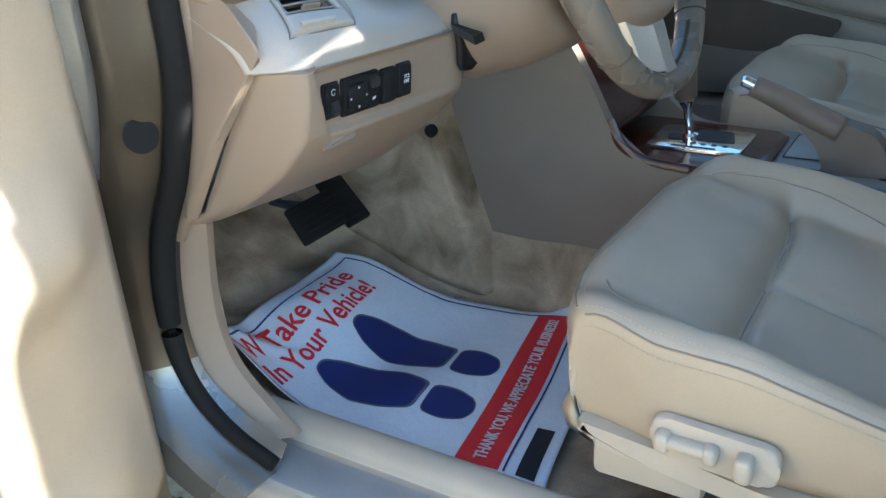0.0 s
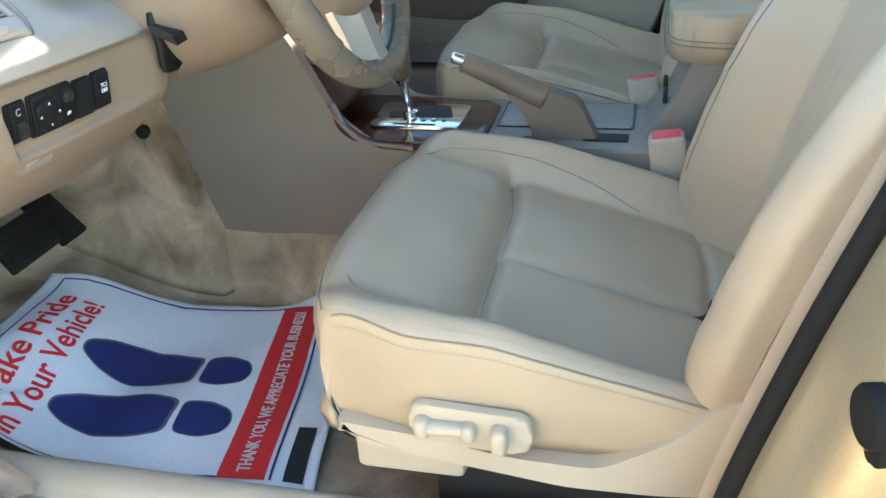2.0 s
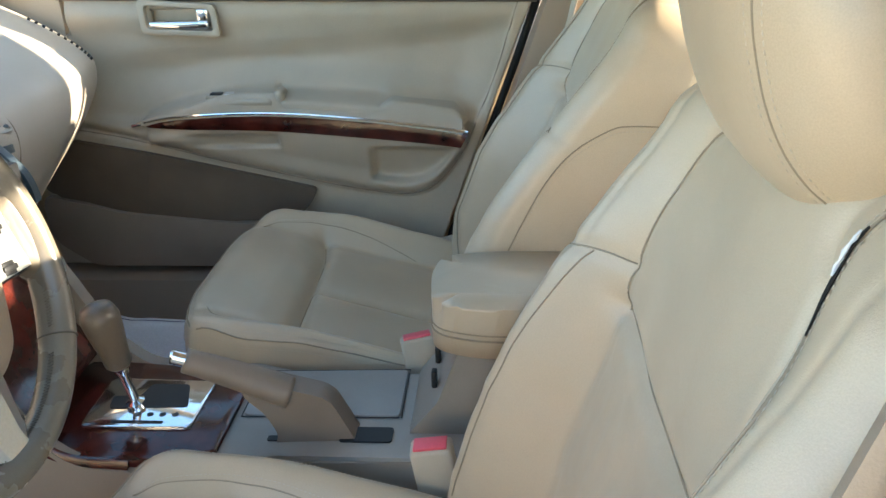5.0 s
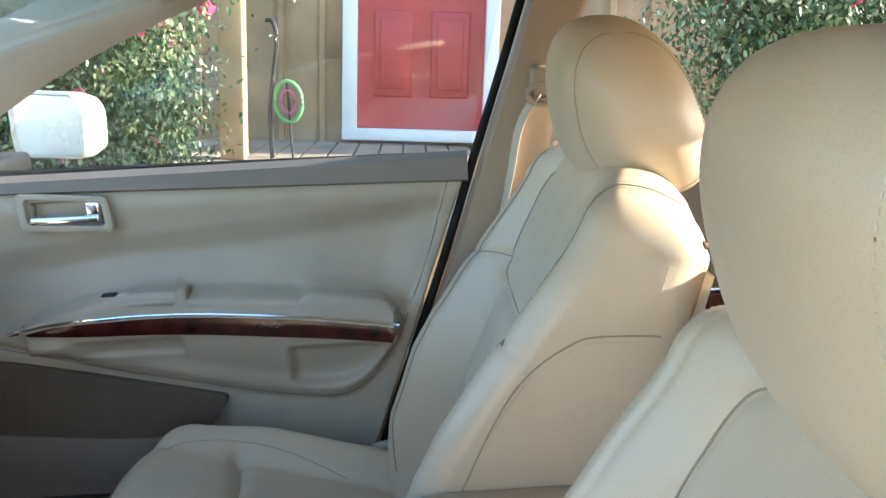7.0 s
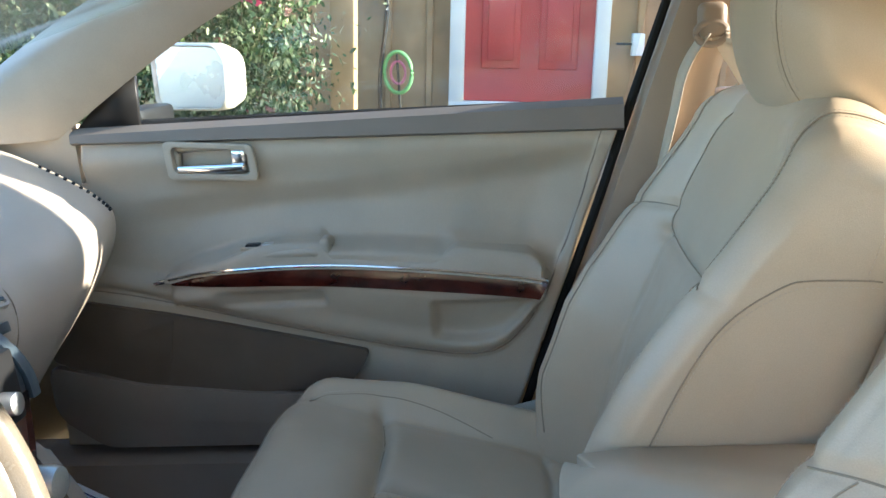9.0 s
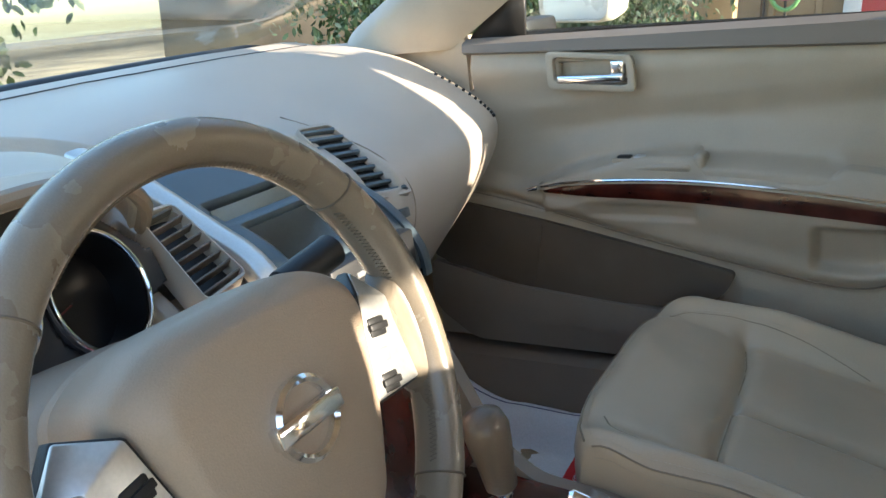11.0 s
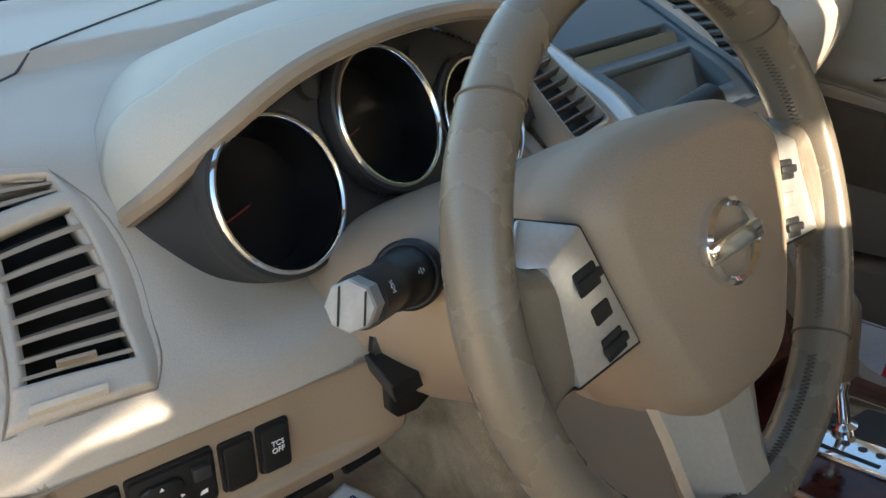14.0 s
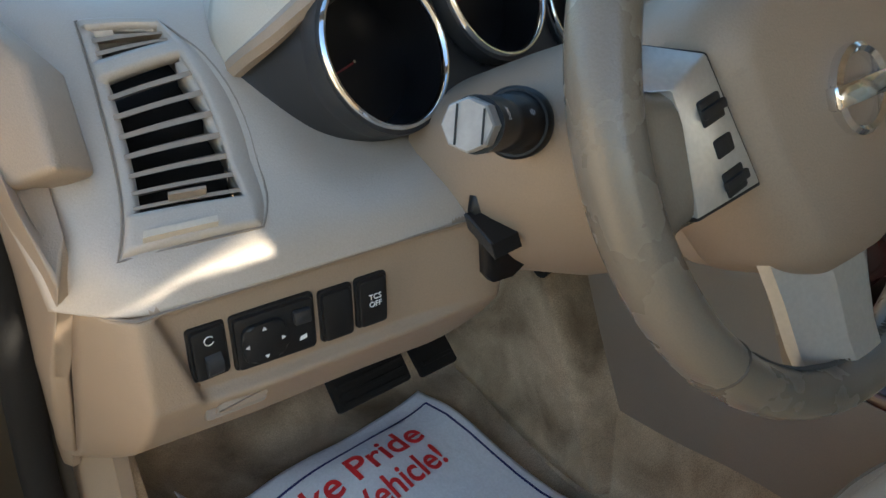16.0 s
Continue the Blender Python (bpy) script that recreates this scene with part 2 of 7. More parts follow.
def shell(ob, t=0.004, away=(0, 0, -1)):
    """Gives a sheet thickness on the side that faces away."""
    total = sum((p.normal * p.area for p in ob.data.polygons), Vector())
    mod = ob.modifiers.new("thickness", "SOLIDIFY")
    mod.thickness, mod.offset = t, 1.0 if total.dot(Vector(away)) > 0 else -1.0
    return ob


def smoothstep(a, b, x):
    t = min(1.0, max(0.0, (x - a) / (b - a)))
    return t * t * (3 - 2 * t)


def near(p, line):
    """Distance of the flat point p from a polyline."""
    best = 9.0
    for (ax, ay), (bx, by) in zip(line, line[1:]):
        dx, dy = bx - ax, by - ay
        t = max(0.0, min(1.0, ((p[0] - ax) * dx + (p[1] - ay) * dy) / (dx * dx + dy * dy + 1e-12)))
        best = min(best, math.hypot(p[0] - ax - t * dx, p[1] - ay - t * dy))
    return best


def lettering(text, size, m, mat, parent, width=None, name="lettering", bold=0.0):
    """Flat raised letters on the plane of m, starting at its origin."""
    cu = bpy.data.curves.new(name, "FONT")
    cu.body, cu.size, cu.extrude, cu.offset = text, size, 0.0003, bold
    tmp = new("tmp", cu)
    me = bpy.data.meshes.new_from_object(tmp.evaluated_get(bpy.context.evaluated_depsgraph_get()))
    bpy.data.objects.remove(tmp)
    me.name = name
    if width:
        k = width / max(v.co.x for v in me.vertices)
        me.transform(Matrix.Diagonal((k, 1, 1, 1)))
    me.transform(m)
    me.materials.clear()
    me.materials.append(mat)
    ob = new(name, me)
    ob.parent = parent
    ob.matrix_parent_inverse = parent_inverse(parent)
    return ob


# ---- ground and car shell ----
ground = tagged(part("ground", grid(lambda u, v: (u, v, 0.015 * noise.noise(Vector((u * 0.7, v * 0.7, 0)))), list(np.linspace(-60, 60, 61)), list(np.linspace(-60, 60, 61))),
                     material("dry_grass_and_gravel", (0.42, 0.31, 0.165), 0.95, grain=1.0, grain_scale=60, var=0.3, var_scale=0.6, fine_var=0.25), None), "dry grass and gravel ground", "ground", kind="structure")


def floor_z(x, y):
    """Height of the carpet: flat footwells, a raised tunnel, a sloping toe board and a rise to the sills."""
    a = abs(x)
    z = 0.398 + 0.012 * noise.noise(Vector((x * 6, y * 6, 1)))
    z += 0.13 * smoothstep(0.175, 0.115, a)
    z += 0.055 * smoothstep(0.555, 0.61, a)
    z += 0.075 * smoothstep(0.80, 1.03, y) + 0.62 * max(0.0, y - 1.06)
    return z


floor = tagged(part("floor", grid(lambda u, v: (u, v, floor_z(u, v)), list(np.linspace(-0.612, 0.66, 110)), list(np.linspace(-1.2, 1.40, 180))), CARPET), "stained beige carpet over the car floor", "carpet", kind="structure")
shell(floor, 0.03)

# out of view; rear edge lowered to trim the sun patches on dash and wheel
roof = tagged(part("ceiling", grid(lambda u, v: (u, v, 1.46 - 0.05 * abs(u / 0.62) ** 3 - 0.06 * smoothstep(0.1, 0.55, v) - (0.084 + 0.070 * min(1.0, abs(u / 0.62)) ** 2) * smoothstep(-0.4, -1.05, v)),
                                   list(np.linspace(-0.60, 0.60, 30)), list(np.linspace(-1.0, 0.42, 44))), HEADLINER), "unseen beige headliner, rear edge lowered to cut the sun", "ceiling", kind="structure")
shell(roof, 0.03, (0, 0, 1))


def pillar(name, path, w, d, mat, label, up=(0, 0, 1)):
    ob = part(name, tube(spline(path, 24), w, 12, flat=d / w, up=up), mat)
    return tagged(ob, label, "car pillar", kind="structure")


for sx in (-1,):
    pillar("trim", [(sx * 0.71, 0.98, 1.10), (sx * 0.69, 0.82, 1.222), (sx * 0.665, 0.66, 1.305), (sx * 0.645, 0.50, 1.382), (sx * 0.615, 0.30, 1.435)], 0.042, 0.026, DASH, "beige windscreen pillar trim", up=(1, 0, 0))
for sx in (-1, 1):
    pillar("trim", [(sx * 0.615, 0.34, 1.428), (sx * 0.60, 0.0, 1.44), (sx * 0.59, -0.5, 1.43), (sx * 0.58, -1.2, 1.37)], 0.05, 0.05, DASH, "beige roof rail trim")


# wide windscreen pillar on the passenger side
pa = spline([(0.702, 1.130, 1.095), (0.700, 1.085, 1.137), (0.664, 0.845, 1.271), (0.640, 0.62, 1.365), (0.620, 0.40, 1.425)], 24)
pb = spline([(0.706, 0.900, 1.100), (0.702, 0.857, 1.127), (0.670, 0.640, 1.257), (0.650, 0.44, 1.345), (0.630, 0.25, 1.410)], 24)
tagged(part("trim", loft([[Vector(a) + Vector((0.03, 0.01, 0.02)), Vector(a), Vector(a).lerp(Vector(b), 0.15) + Vector((-0.012, 0, 0)), Vector(a).lerp(Vector(b), 0.5) + Vector((-0.017, 0, 0)), Vector(a).lerp(Vector(b), 0.85) + Vector((-0.010, 0, 0)), Vector(b), Vector(b) + Vector((0.03, 0, 0.01))] for a, b in zip(pa, pb)]), DOOR_VINYL, smooth=50), "beige windscreen pillar trim", "car pillar", kind="structure")
# end of the dash against the passenger door
tagged(part("trim", loft([[Vector((0.735, y, 1.02)), Vector((0.712, y, 1.02)), Vector((0.708, y, z - 0.02)), Vector((0.704, y, z - 0.004)), Vector((0.712, y, z)), Vector((0.735, y, z))] for y, z in ((0.872, 1.122), (1.0, 1.122), (1.25, 1.118), (1.40, 1.115))]), DOOR_VINYL), "beige panel between dash and windscreen pillar", "trim", kind="structure")

# passenger side wall behind and below the door trim
def quad_wall(name, pts, t, mat, label, cat="car body", kind="structure"):
    ob = part(name, ([Vector(p) for p in pts], [tuple(range(len(pts)))]), mat, smooth=180)
    shell(ob, t, (Vector(pts[0]) + Vector(pts[2])) * 0.5 - Vector((0, 0, 0.7)))
    return tagged(ob, label, cat, kind=kind)


quad_wall("wall_right", [(0.80, 1.45, 0.25), (0.80, -1.3, 0.25), (0.80, -1.3, 1.03), (0.80, 1.45, 1.03)], 0.02, PAINT, "champagne car side panel")
# left rear skin, out of view, stands where it shades the open door
quad_wall("wall_left_rear", [(-0.88, -0.26, 0.25), (-0.88, -1.9, 0.25), (-0.88, -1.9, 1.05), (-0.88, -0.26, 1.05)], 0.02, PAINT, "unseen champagne rear door skin set out to shade the open door")
quad_wall("wall_rear", [(-0.72, -1.28, 0.4), (0.72, -1.28, 0.4), (0.72, -1.28, 1.27), (-0.72, -1.28, 1.27)], 0.03, TAUPE, "rear bulkhead behind the cabin")
quad_wall("wall_front", [(-0.80, 1.42, 0.3), (0.80, 1.42, 0.3), (0.80, 1.42, 1.09), (-0.80, 1.42, 1.09)], 0.03, CHARCOAL, "firewall behind the dashboard")

# added out of view: their inner edges limit the sun reaching the dash
for sx in (-1, 1):
    quad_wall("wall_quarter", [(sx * 0.72, -1.15, 1.05), (sx * 0.72, -1.60, 1.05), (sx * 0.60, -1.50, 1.34), (sx * 0.60, -1.05, 1.38)], 0.02, DASH, "unseen rear quarter trim bounding the sunlight")
    quad_wall("wall_quarter", [(sx * 0.74, -1.30, 1.0), (sx * 0.69, -1.30, 1.0), (sx * 0.63, -1.42, 1.37), (sx * 0.68, -1.42, 1.37)], 0.02, DASH, "unseen rear quarter trim bounding the sunlight")
quad_wall("wall_shelf", [(-0.72, -1.28, 1.04), (0.72, -1.28, 1.04), (0.72, -1.75, 1.06), (-0.72, -1.75, 1.06)], 0.02, TAUPE, "parcel shelf under the rear window")
windscreen = part("window_1", grid(lambda u, v: (u * (0.70 - 0.09 * v), 1.43 + 0.06 * (1 - u * u) - (1.10 + 0.02 * (1 - u * u)) * v, 1.115 + 0.295 * v), list(np.linspace(-1, 1, 14)), [0, 0.25, 0.5, 0.75, 1.0]), GLASS)
shell(tagged(windscreen, "clear raked windscreen", "windscreen", kind="structure"), 0.005)
windscreen.visible_shadow = False
pane = part("window_2", ([Vector(p) for p in ((0.735, 0.80, 1.10), (0.735, -0.02, 1.10), (0.655, -0.09, 1.41), (0.66, 0.30, 1.41), (0.69, 0.60, 1.31))], [(0, 1, 2, 3, 4)]), GLASS, smooth=180)
shell(tagged(pane, "clear passenger door window pane", "window", kind="structure"), 0.004)
pane.visible_shadow = False

# ---- seats ----
def seat(name, xs, dy, recline, label, head_y, head_z, outer, lift, bend, foot, hem):
    """A leather bucket seat; outer is the sign of its door side, hem(side, b) where the edge seam runs at each height."""
    root = thing(name, label, "car seat", (xs, 0.2 + dy, 0.40), group="front seats")
    zb = 0.545
    creases = [[(-0.185, 0.295), (-0.12, 0.302), (0.0, 0.305), (0.12, 0.308), (0.185, 0.318)], [(-0.012, 0.305), (-0.012, 0.05)],
               [(-0.185, 0.295), (-0.185, 0.05)], [(0.185, 0.318), (0.185, 0.05)], [(-0.185, 0.085), (-0.1, 0.065), (0.1, 0.065), (0.185, 0.075)]]

    def top(x, y):
        """Height of the cushion at x across and y along, both from the seat's own zero."""
        a = abs(x) / 0.25
        z = 0.575 + lift + 0.28 * (y - 0.07)
        z += 0.055 * smoothstep(0.66, 0.93, a) * (0.55 + 0.45 * smoothstep(0.44, 0.25, y))
        z += 0.012 * smoothstep(0.30, 0.36, y) * smoothstep(0.9, 0.6, a)
        z += 0.008 * math.cos(min(1, abs(x - 0.09 * (1 if x > -0.012 else -1)) / 0.1) * 1.57) * smoothstep(0.31, 0.28, y)
        g = min(near((x, y), c) for c in creases[:2])
        z -= 0.010 * math.exp(-(g / 0.012) ** 2) + 0.007 * math.exp(-(g / 0.0045) ** 2)
        g = min(near((x, y), c) for c in creases[2:])
        z -= 0.006 * math.exp(-(g / 0.010) ** 2) + 0.003 * math.exp(-(g / 0.005) ** 2)
        z += 0.0015 * noise.noise(Vector((x * 18 + xs, y * 18, 2)))
        t = min(1.0, max(0.0, (a - 0.84) / 0.16))
        z -= 0.030 * (1 - math.sqrt(max(0.0, 1 - t * t)))
        return z

    def cushion(a, b):
        over = max(0.0, abs(a) - 1, b - 1)
        aa, bb = max(-1, min(1, a)), max(0, min(1, b))
        front = 0.470 - 0.040 * abs(aa) ** 4
        y = -0.03 + (front + 0.03) * bb
        hw = 0.25 - 0.012 * (1 - bb) - 0.012 * smoothstep(0.8, 1.0, bb)
        x = hw * aa
        z = top(x, y)
        t = max(0.0, (bb - 0.90) / 0.10)
        z -= 0.035 * (1 - math.sqrt(max(0.0, 1 - t * t)))
        k = min(1.0, over / 0.4)
        bulge = math.sin(k * math.pi) * 0.010
        if over > 0:
            z = z + (zb - z) * k
            if abs(a) > 1:
                x += (bulge - 0.014 * k) * (1 if a > 0 else -1)
            if b > 1:
                y += bulge - 0.02 * k
        return (xs + x, y + dy, z)

    us = [-1.4, -1.3, -1.2, -1.1, -1.03] + list(np.linspace(-1, 1, 145)) + [1.03, 1.1, 1.2, 1.3, 1.4]
    vs = list(np.linspace(0, 1, 130)) + [1.03, 1.1, 1.2, 1.3, 1.4]
    cush = part("seat_cushion", grid(cushion, us, vs), LEATHER, root, smooth=180)
    shell(cush, 0.012)

    def on_top(line, up=0.001):
        return [(xs + x, y + dy, top(x, y) + up) for x, y in spline(line, 40)]
    # dark tubes along the creases: seam thread and painted groove shadow in one
    for line in creases[:2]:
        part("seam", tube(on_top(line, 0.0004), 0.0009, 5), THREAD, cush)
    for s in (-1, 1):
        line = [(s * 0.165, 0.425), (s * 0.190, 0.40), (s * 0.203, 0.33), (s * 0.200, 0.24), (s * 0.188, 0.15)]
        part("piping", tube(on_top(line, -0.0004), 0.0009, 6), THREAD, cush)
        part("stitching", stitches(on_top([(x + s * 0.005, y) for x, y in line], 0.0003)), PALE_THREAD, cush)
        part("piping", tube([cushion(s * 1.0, b) for b in np.linspace(0.12, 0.97, 40)], 0.0013, 6), THREAD, cush)
        part("stitching", stitches([Vector(cushion(s * 1.035, b)) + Vector((s * 0.0008, 0, 0)) for b in np.linspace(0.12, 0.97, 60)]), PALE_THREAD, cush)
        part("stitching", stitches([Vector(cushion(s * 0.975, b)) + Vector((0, 0, 0.0006)) for b in np.linspace(0.12, 0.97, 60)]), PALE_THREAD, cush)
    part("piping", tube([Vector(cushion(a, 0.985)) + Vector((0, 0.0003, 0.0003)) for a in np.linspace(-0.97, 0.97, 50)], 0.0013, 6), THREAD, cush)
    part("stitching", stitches([Vector(cushion(a, 0.965)) + Vector((0, 0.0003, 0.0006)) for a in np.linspace(-0.95, 0.95, 60)]), PALE_THREAD, cush)
    part("stitching", stitches([Vector(cushion(a, 1.04)) + Vector((0, 0.0008, 0.0003)) for a in np.linspace(-0.95, 0.95, 60)]), PALE_THREAD, cush)

    # backrest, in its own leaning frame: x across, h up, f towards the front
    ca, sa = math.cos(radians(recline)), math.sin(radians(recline))
    oy, oz, L, RC = foot[0] + dy, foot[1], 0.603, 0.030
    cross = [(-0.152, 0.392), (-0.07, 0.385), (0.0, 0.383), (0.07, 0.385), (0.152, 0.392)]
    side_seam = [[(s * 0.155, 0.432), (s * 0.185, 0.424), (s * 0.222, 0.408)] for s in (-1, 1)]
    bounds = [[(s * 0.108, 0.578), (s * 0.134, 0.556), (s * 0.147, 0.51), (s * 0.152, 0.44), (s * 0.152, 0.39), (s * 0.148, 0.30), (s * 0.146, 0.18), (s * 0.150, 0.03)] for s in (-1, 1)]

    def half(h):
        return 0.246 - 0.012 * smoothstep(0.47, 0.60, h) - 0.02 * smoothstep(0.12, 0.0, h)

    def front(x, h):
        edge = float(np.interp(h, [0.03, 0.18, 0.30, 0.39, 0.44, 0.51, 0.585], [0.150, 0.146, 0.148, 0.152, 0.152, 0.147, 0.120]))
        mid = 0.012 * math.exp(-((h - 0.22) / 0.10) ** 2) - 0.012 * smoothstep(0.45, 0.60, h)
        crest = float(np.interp(h, [0.0, 0.12, 0.235, 0.30, 0.385, 0.45, 0.52, 0.62], [0.080, 0.098, 0.096, 0.084, 0.060, 0.038, 0.016, -0.006]))
        f = mid + (crest - mid) * smoothstep(edge - 0.016, 0.216, abs(x))
        g = near((x, h), cross)
        f -= 0.007 * math.exp(-(g / 0.012) ** 2) + 0.004 * math.exp(-(g / 0.006) ** 2)
        g = min(near((x, h), s) for s in side_seam)
        f -= 0.004 * math.exp(-(g / 0.007) ** 2)
        g = min(near((x, h), s) for s in bounds)
        f -= 0.003 * math.exp(-(g / 0.008) ** 2) + 0.0015 * math.exp(-(g / 0.004) ** 2)
        g = abs(abs(x) - half(h) + RC + 0.010)
        f -= 0.002 * math.exp(-(g / 0.006) ** 2)
        f += 0.0022 * noise.noise(Vector((x * 14 + 5 * xs, h * 14, 7))) + 0.0012 * noise.noise(Vector((x * 40 + 5 * xs, h * 25, 3))) * smoothstep(0.39, 0.30, h)
        return f + bend * smoothstep(0.15, 0.50, h)

    def place(x, h, f):
        return (xs + x, oy - sa * h + ca * f, oz + ca * h + sa * f)

    def back(a, b):
        aa, bb = max(-1, min(1, a)), max(0, min(1, b))
        ka, kb = max(0.0, abs(a) - 1) / 0.4, max(0.0, b - 1) / 0.4
        raw = max(ka, kb)
        inset = 0.35 * max(0.0, raw - 1.0)
        k = min(1.0, raw)
        h0 = (L - RC - 0.026 * abs(aa) ** 5 * bb ** 4) * bb
        x = (half(h0) - RC) * aa
        f = front(x, h0)
        if k > 0:
            w = min(1.0, k / 0.35) * math.pi / 2
            f = f - RC * (1 - math.cos(w)) if k < 0.35 else f - RC + (-0.132 + 0.6 * bend - f + RC) * (k - 0.35) / 0.65
        h = h0
        if k > 0:
            da, db = ka / raw, kb / raw
            n_ = max(1.0, math.hypot(da, db))
            da, db = da / n_, db / n_
            w = min(1.0, k / 0.35) * math.pi / 2
            out = RC * math.sin(w) + 0.006 * math.sin(math.pi * k)
            x += math.copysign(da * (out - 0.016 * smoothstep(0.80, 1.0, k) - inset), a)
            h += db * (out + 0.016 * math.sin(math.pi * k) - 0.014 * smoothstep(0.80, 1.0, k) - inset)
        return place(x, h, f)

    wrap = [0.03, 0.06, 0.09, 0.12, 0.14, 0.18, 0.23, 0.27, 0.31, 0.34, 0.36, 0.38, 0.39, 0.40, 0.41, 0.43, 0.46]
    ub = [-1 - w for w in wrap[::-1]] + list(np.linspace(-1, 1, 145)) + [1 + w for w in wrap]
    vb = list(np.linspace(0, 1, 130)) + [1 + w for w in wrap]
    bk = part("backrest", grid(back, ub, vb), LEATHER, root, smooth=180)
    bp = [place((half(L * b) - 0.022) * a, (L - 0.030) * b, -0.128 + 0.6 * bend * smoothstep(0.15, 0.5, L * b)) for b in np.linspace(0, 1, 12) for a in np.linspace(-1, 1, 9)]
    part("back_panel", (bp, [(j * 9 + i, j * 9 + i + 1, (j + 1) * 9 + i + 1, (j + 1) * 9 + i) for j in range(11) for i in range(8)]), LEATHER, root)
    for s in (-1, 1):
        def rim(off):
            """A line up the bolster and over the shoulder to the back."""
            heights = list(np.linspace(0.06, 0.93, 70)) + list(np.linspace(0.94, 1.32, 26))
            return [Vector(back(s * (hem(s, b) + off), b)) + Vector((0, 0.0006, 0.0004)) for b in heights]
        part("piping", tube(rim(0), 0.0010, 6), THREAD, bk)
        for off in (-0.030, 0.026):
            part("stitching", stitches(rim(off)), PALE_THREAD, bk)
        if s != outer:
            line = [(s * 0.190, 0.420), (s * 0.199, 0.36), (s * 0.205, 0.28), (s * 0.207, 0.10)]
            part("seam", tube([place(x, h, front(x, h) + 0.0006) for x, h in spline(line, 30)], 0.0008, 5), THREAD, bk)
        for line, n_ in ((bounds[1][:5], 40 if s > 0 else 0), (side_seam[0 if s < 0 else 1], 16)):
            if n_:
                part("seam", tube([place(x, h, front(x, h) + 0.0008) for x, h in spline(line, n_)], 0.0009, 5), THREAD, bk)

        def side(h, f):
            """The point on the backrest's flank at height h and depth f."""
            t = min(1, max(0, (0.0 - f) / 0.13))
            return place(s * (half(h) + 0.006 * math.sin(math.pi * (0.35 + 0.65 * t)) + 0.0008), h, f)
        arc = spline([(0.03, 0.030), (0.10, 0.046), (0.16, 0.052), (0.245, 0.047), (0.34, 0.036), (0.397, 0.018), (0.440, -0.015), (0.454, -0.038), (0.468, -0.085), (0.471, -0.100)], 40)
        part("piping", tube([side(h, f) for h, f in arc], 0.0009, 6), THREAD, bk)
        part("stitching", stitches([side(h - 0.006, f - 0.003) for h, f in arc]), PALE_THREAD, bk)
        part("stitching", stitches([side(h, -0.085 + 0.6 * bend) for h in np.linspace(0.475, 0.545, 24)]), PALE_THREAD, bk)
    # the cross seam's dark tube also darkens its groove like a shadow
    part("seam", tube([place(x, h, front(x, h) + 0.0008) for x, h in spline(cross, 40)], 0.0010, 5), THREAD, bk)

    # headrest
    def head(u, v):
        cu, su = math.cos(u), math.sin(u)
        p = 0.80
        cx = math.copysign(abs(math.cos(v)) ** p * abs(cu) ** p, cu)
        cy = math.copysign(abs(math.cos(v)) ** p * abs(su) ** p, su)
        cz = math.copysign(abs(math.sin(v)) ** 0.85, math.sin(v))
        return (xs + 0.134 * cx * (1 - 0.06 * cz), head_y + (0.086 - 0.012 * cz) * cy + foot[2] * cz, head_z + 0.112 * cz)
    hr = part("headrest", grid(head, list(np.linspace(0, 2 * math.pi, 49)), list(np.linspace(-math.pi / 2, math.pi / 2, 33))), LEATHER, root, smooth=180)
    def head_line(x):
        """A line round the headrest's skin at x across, front then back."""
        out = []
        for way in (1, -1):
            for v in np.linspace(-1.5, 1.5, 61)[::way]:
                k = (abs(x) / 0.134 / (1 - 0.06 * math.copysign(abs(math.sin(v)) ** 0.85, math.sin(v)))) ** 1.25 / math.cos(v)
                if k < 0.999:
                    u = way * math.acos(k)
                    out.append(head(u if x > 0 else math.pi - u, v))
        return out

    for s in (-1, 1):
        part("seam", tube(head_line(s * 0.090), 0.0007, 6, closed=True), THREAD, hr)
        for off in (-0.006, 0.006):
            part("stitching", stitches(head_line(s * (0.090 + off)), r=0.0006), PALE_THREAD, hr)
        part("headrest_post", tube([(xs + s * 0.06, head_y - 0.01, head_z - 0.09), (xs + s * 0.06, head_y + 0.0, head_z - 0.2)], 0.007, 10), CHROME, root)
    # side trim, controls and base
    o = outer
    prof = [(0.425, 0.575), (0.33, 0.566), (0.25, 0.553), (0.17, 0.551), (0.11, 0.590), (0.067, 0.636), (0.02, 0.66), (-0.06, 0.66), (-0.05, 0.60), (0.02, 0.540), (0.12, 0.528), (0.20, 0.526), (0.33, 0.542), (0.41, 0.553)]
    m = Matrix(((0, 0, o, xs + o * 0.230), (1, 0, 0, dy), (0, 1, 0, 0), (0, 0, 0, 1)))
    part("side_trim", slab(rounded(prof, 0.015, 4), 0.0, 0.022, 0.009, 4, m), SILL_TAN, root, "beige plastic side trim")
    part("track", box((xs + o * 0.232, 0.30 + dy, 0.500), (xs + o * 0.20, 0.412 + dy, 0.552), 0.008, 2), SILL_TAN, root)
    part("track", box((xs - o * 0.235, -0.10 + dy, 0.43), (xs - o * 0.19, 0.40 + dy, 0.55), 0.008, 2), CHARCOAL, root)
    part("base_frame", box((xs - 0.20, -0.12 + dy, 0.43), (xs + 0.20, 0.34 + dy, 0.57), 0.01, 2), CHARCOAL, root)
    return root, bk, back


def plain_hem(s, b):
    return 0.952 - 0.128 * max(0.0, b - 0.93)


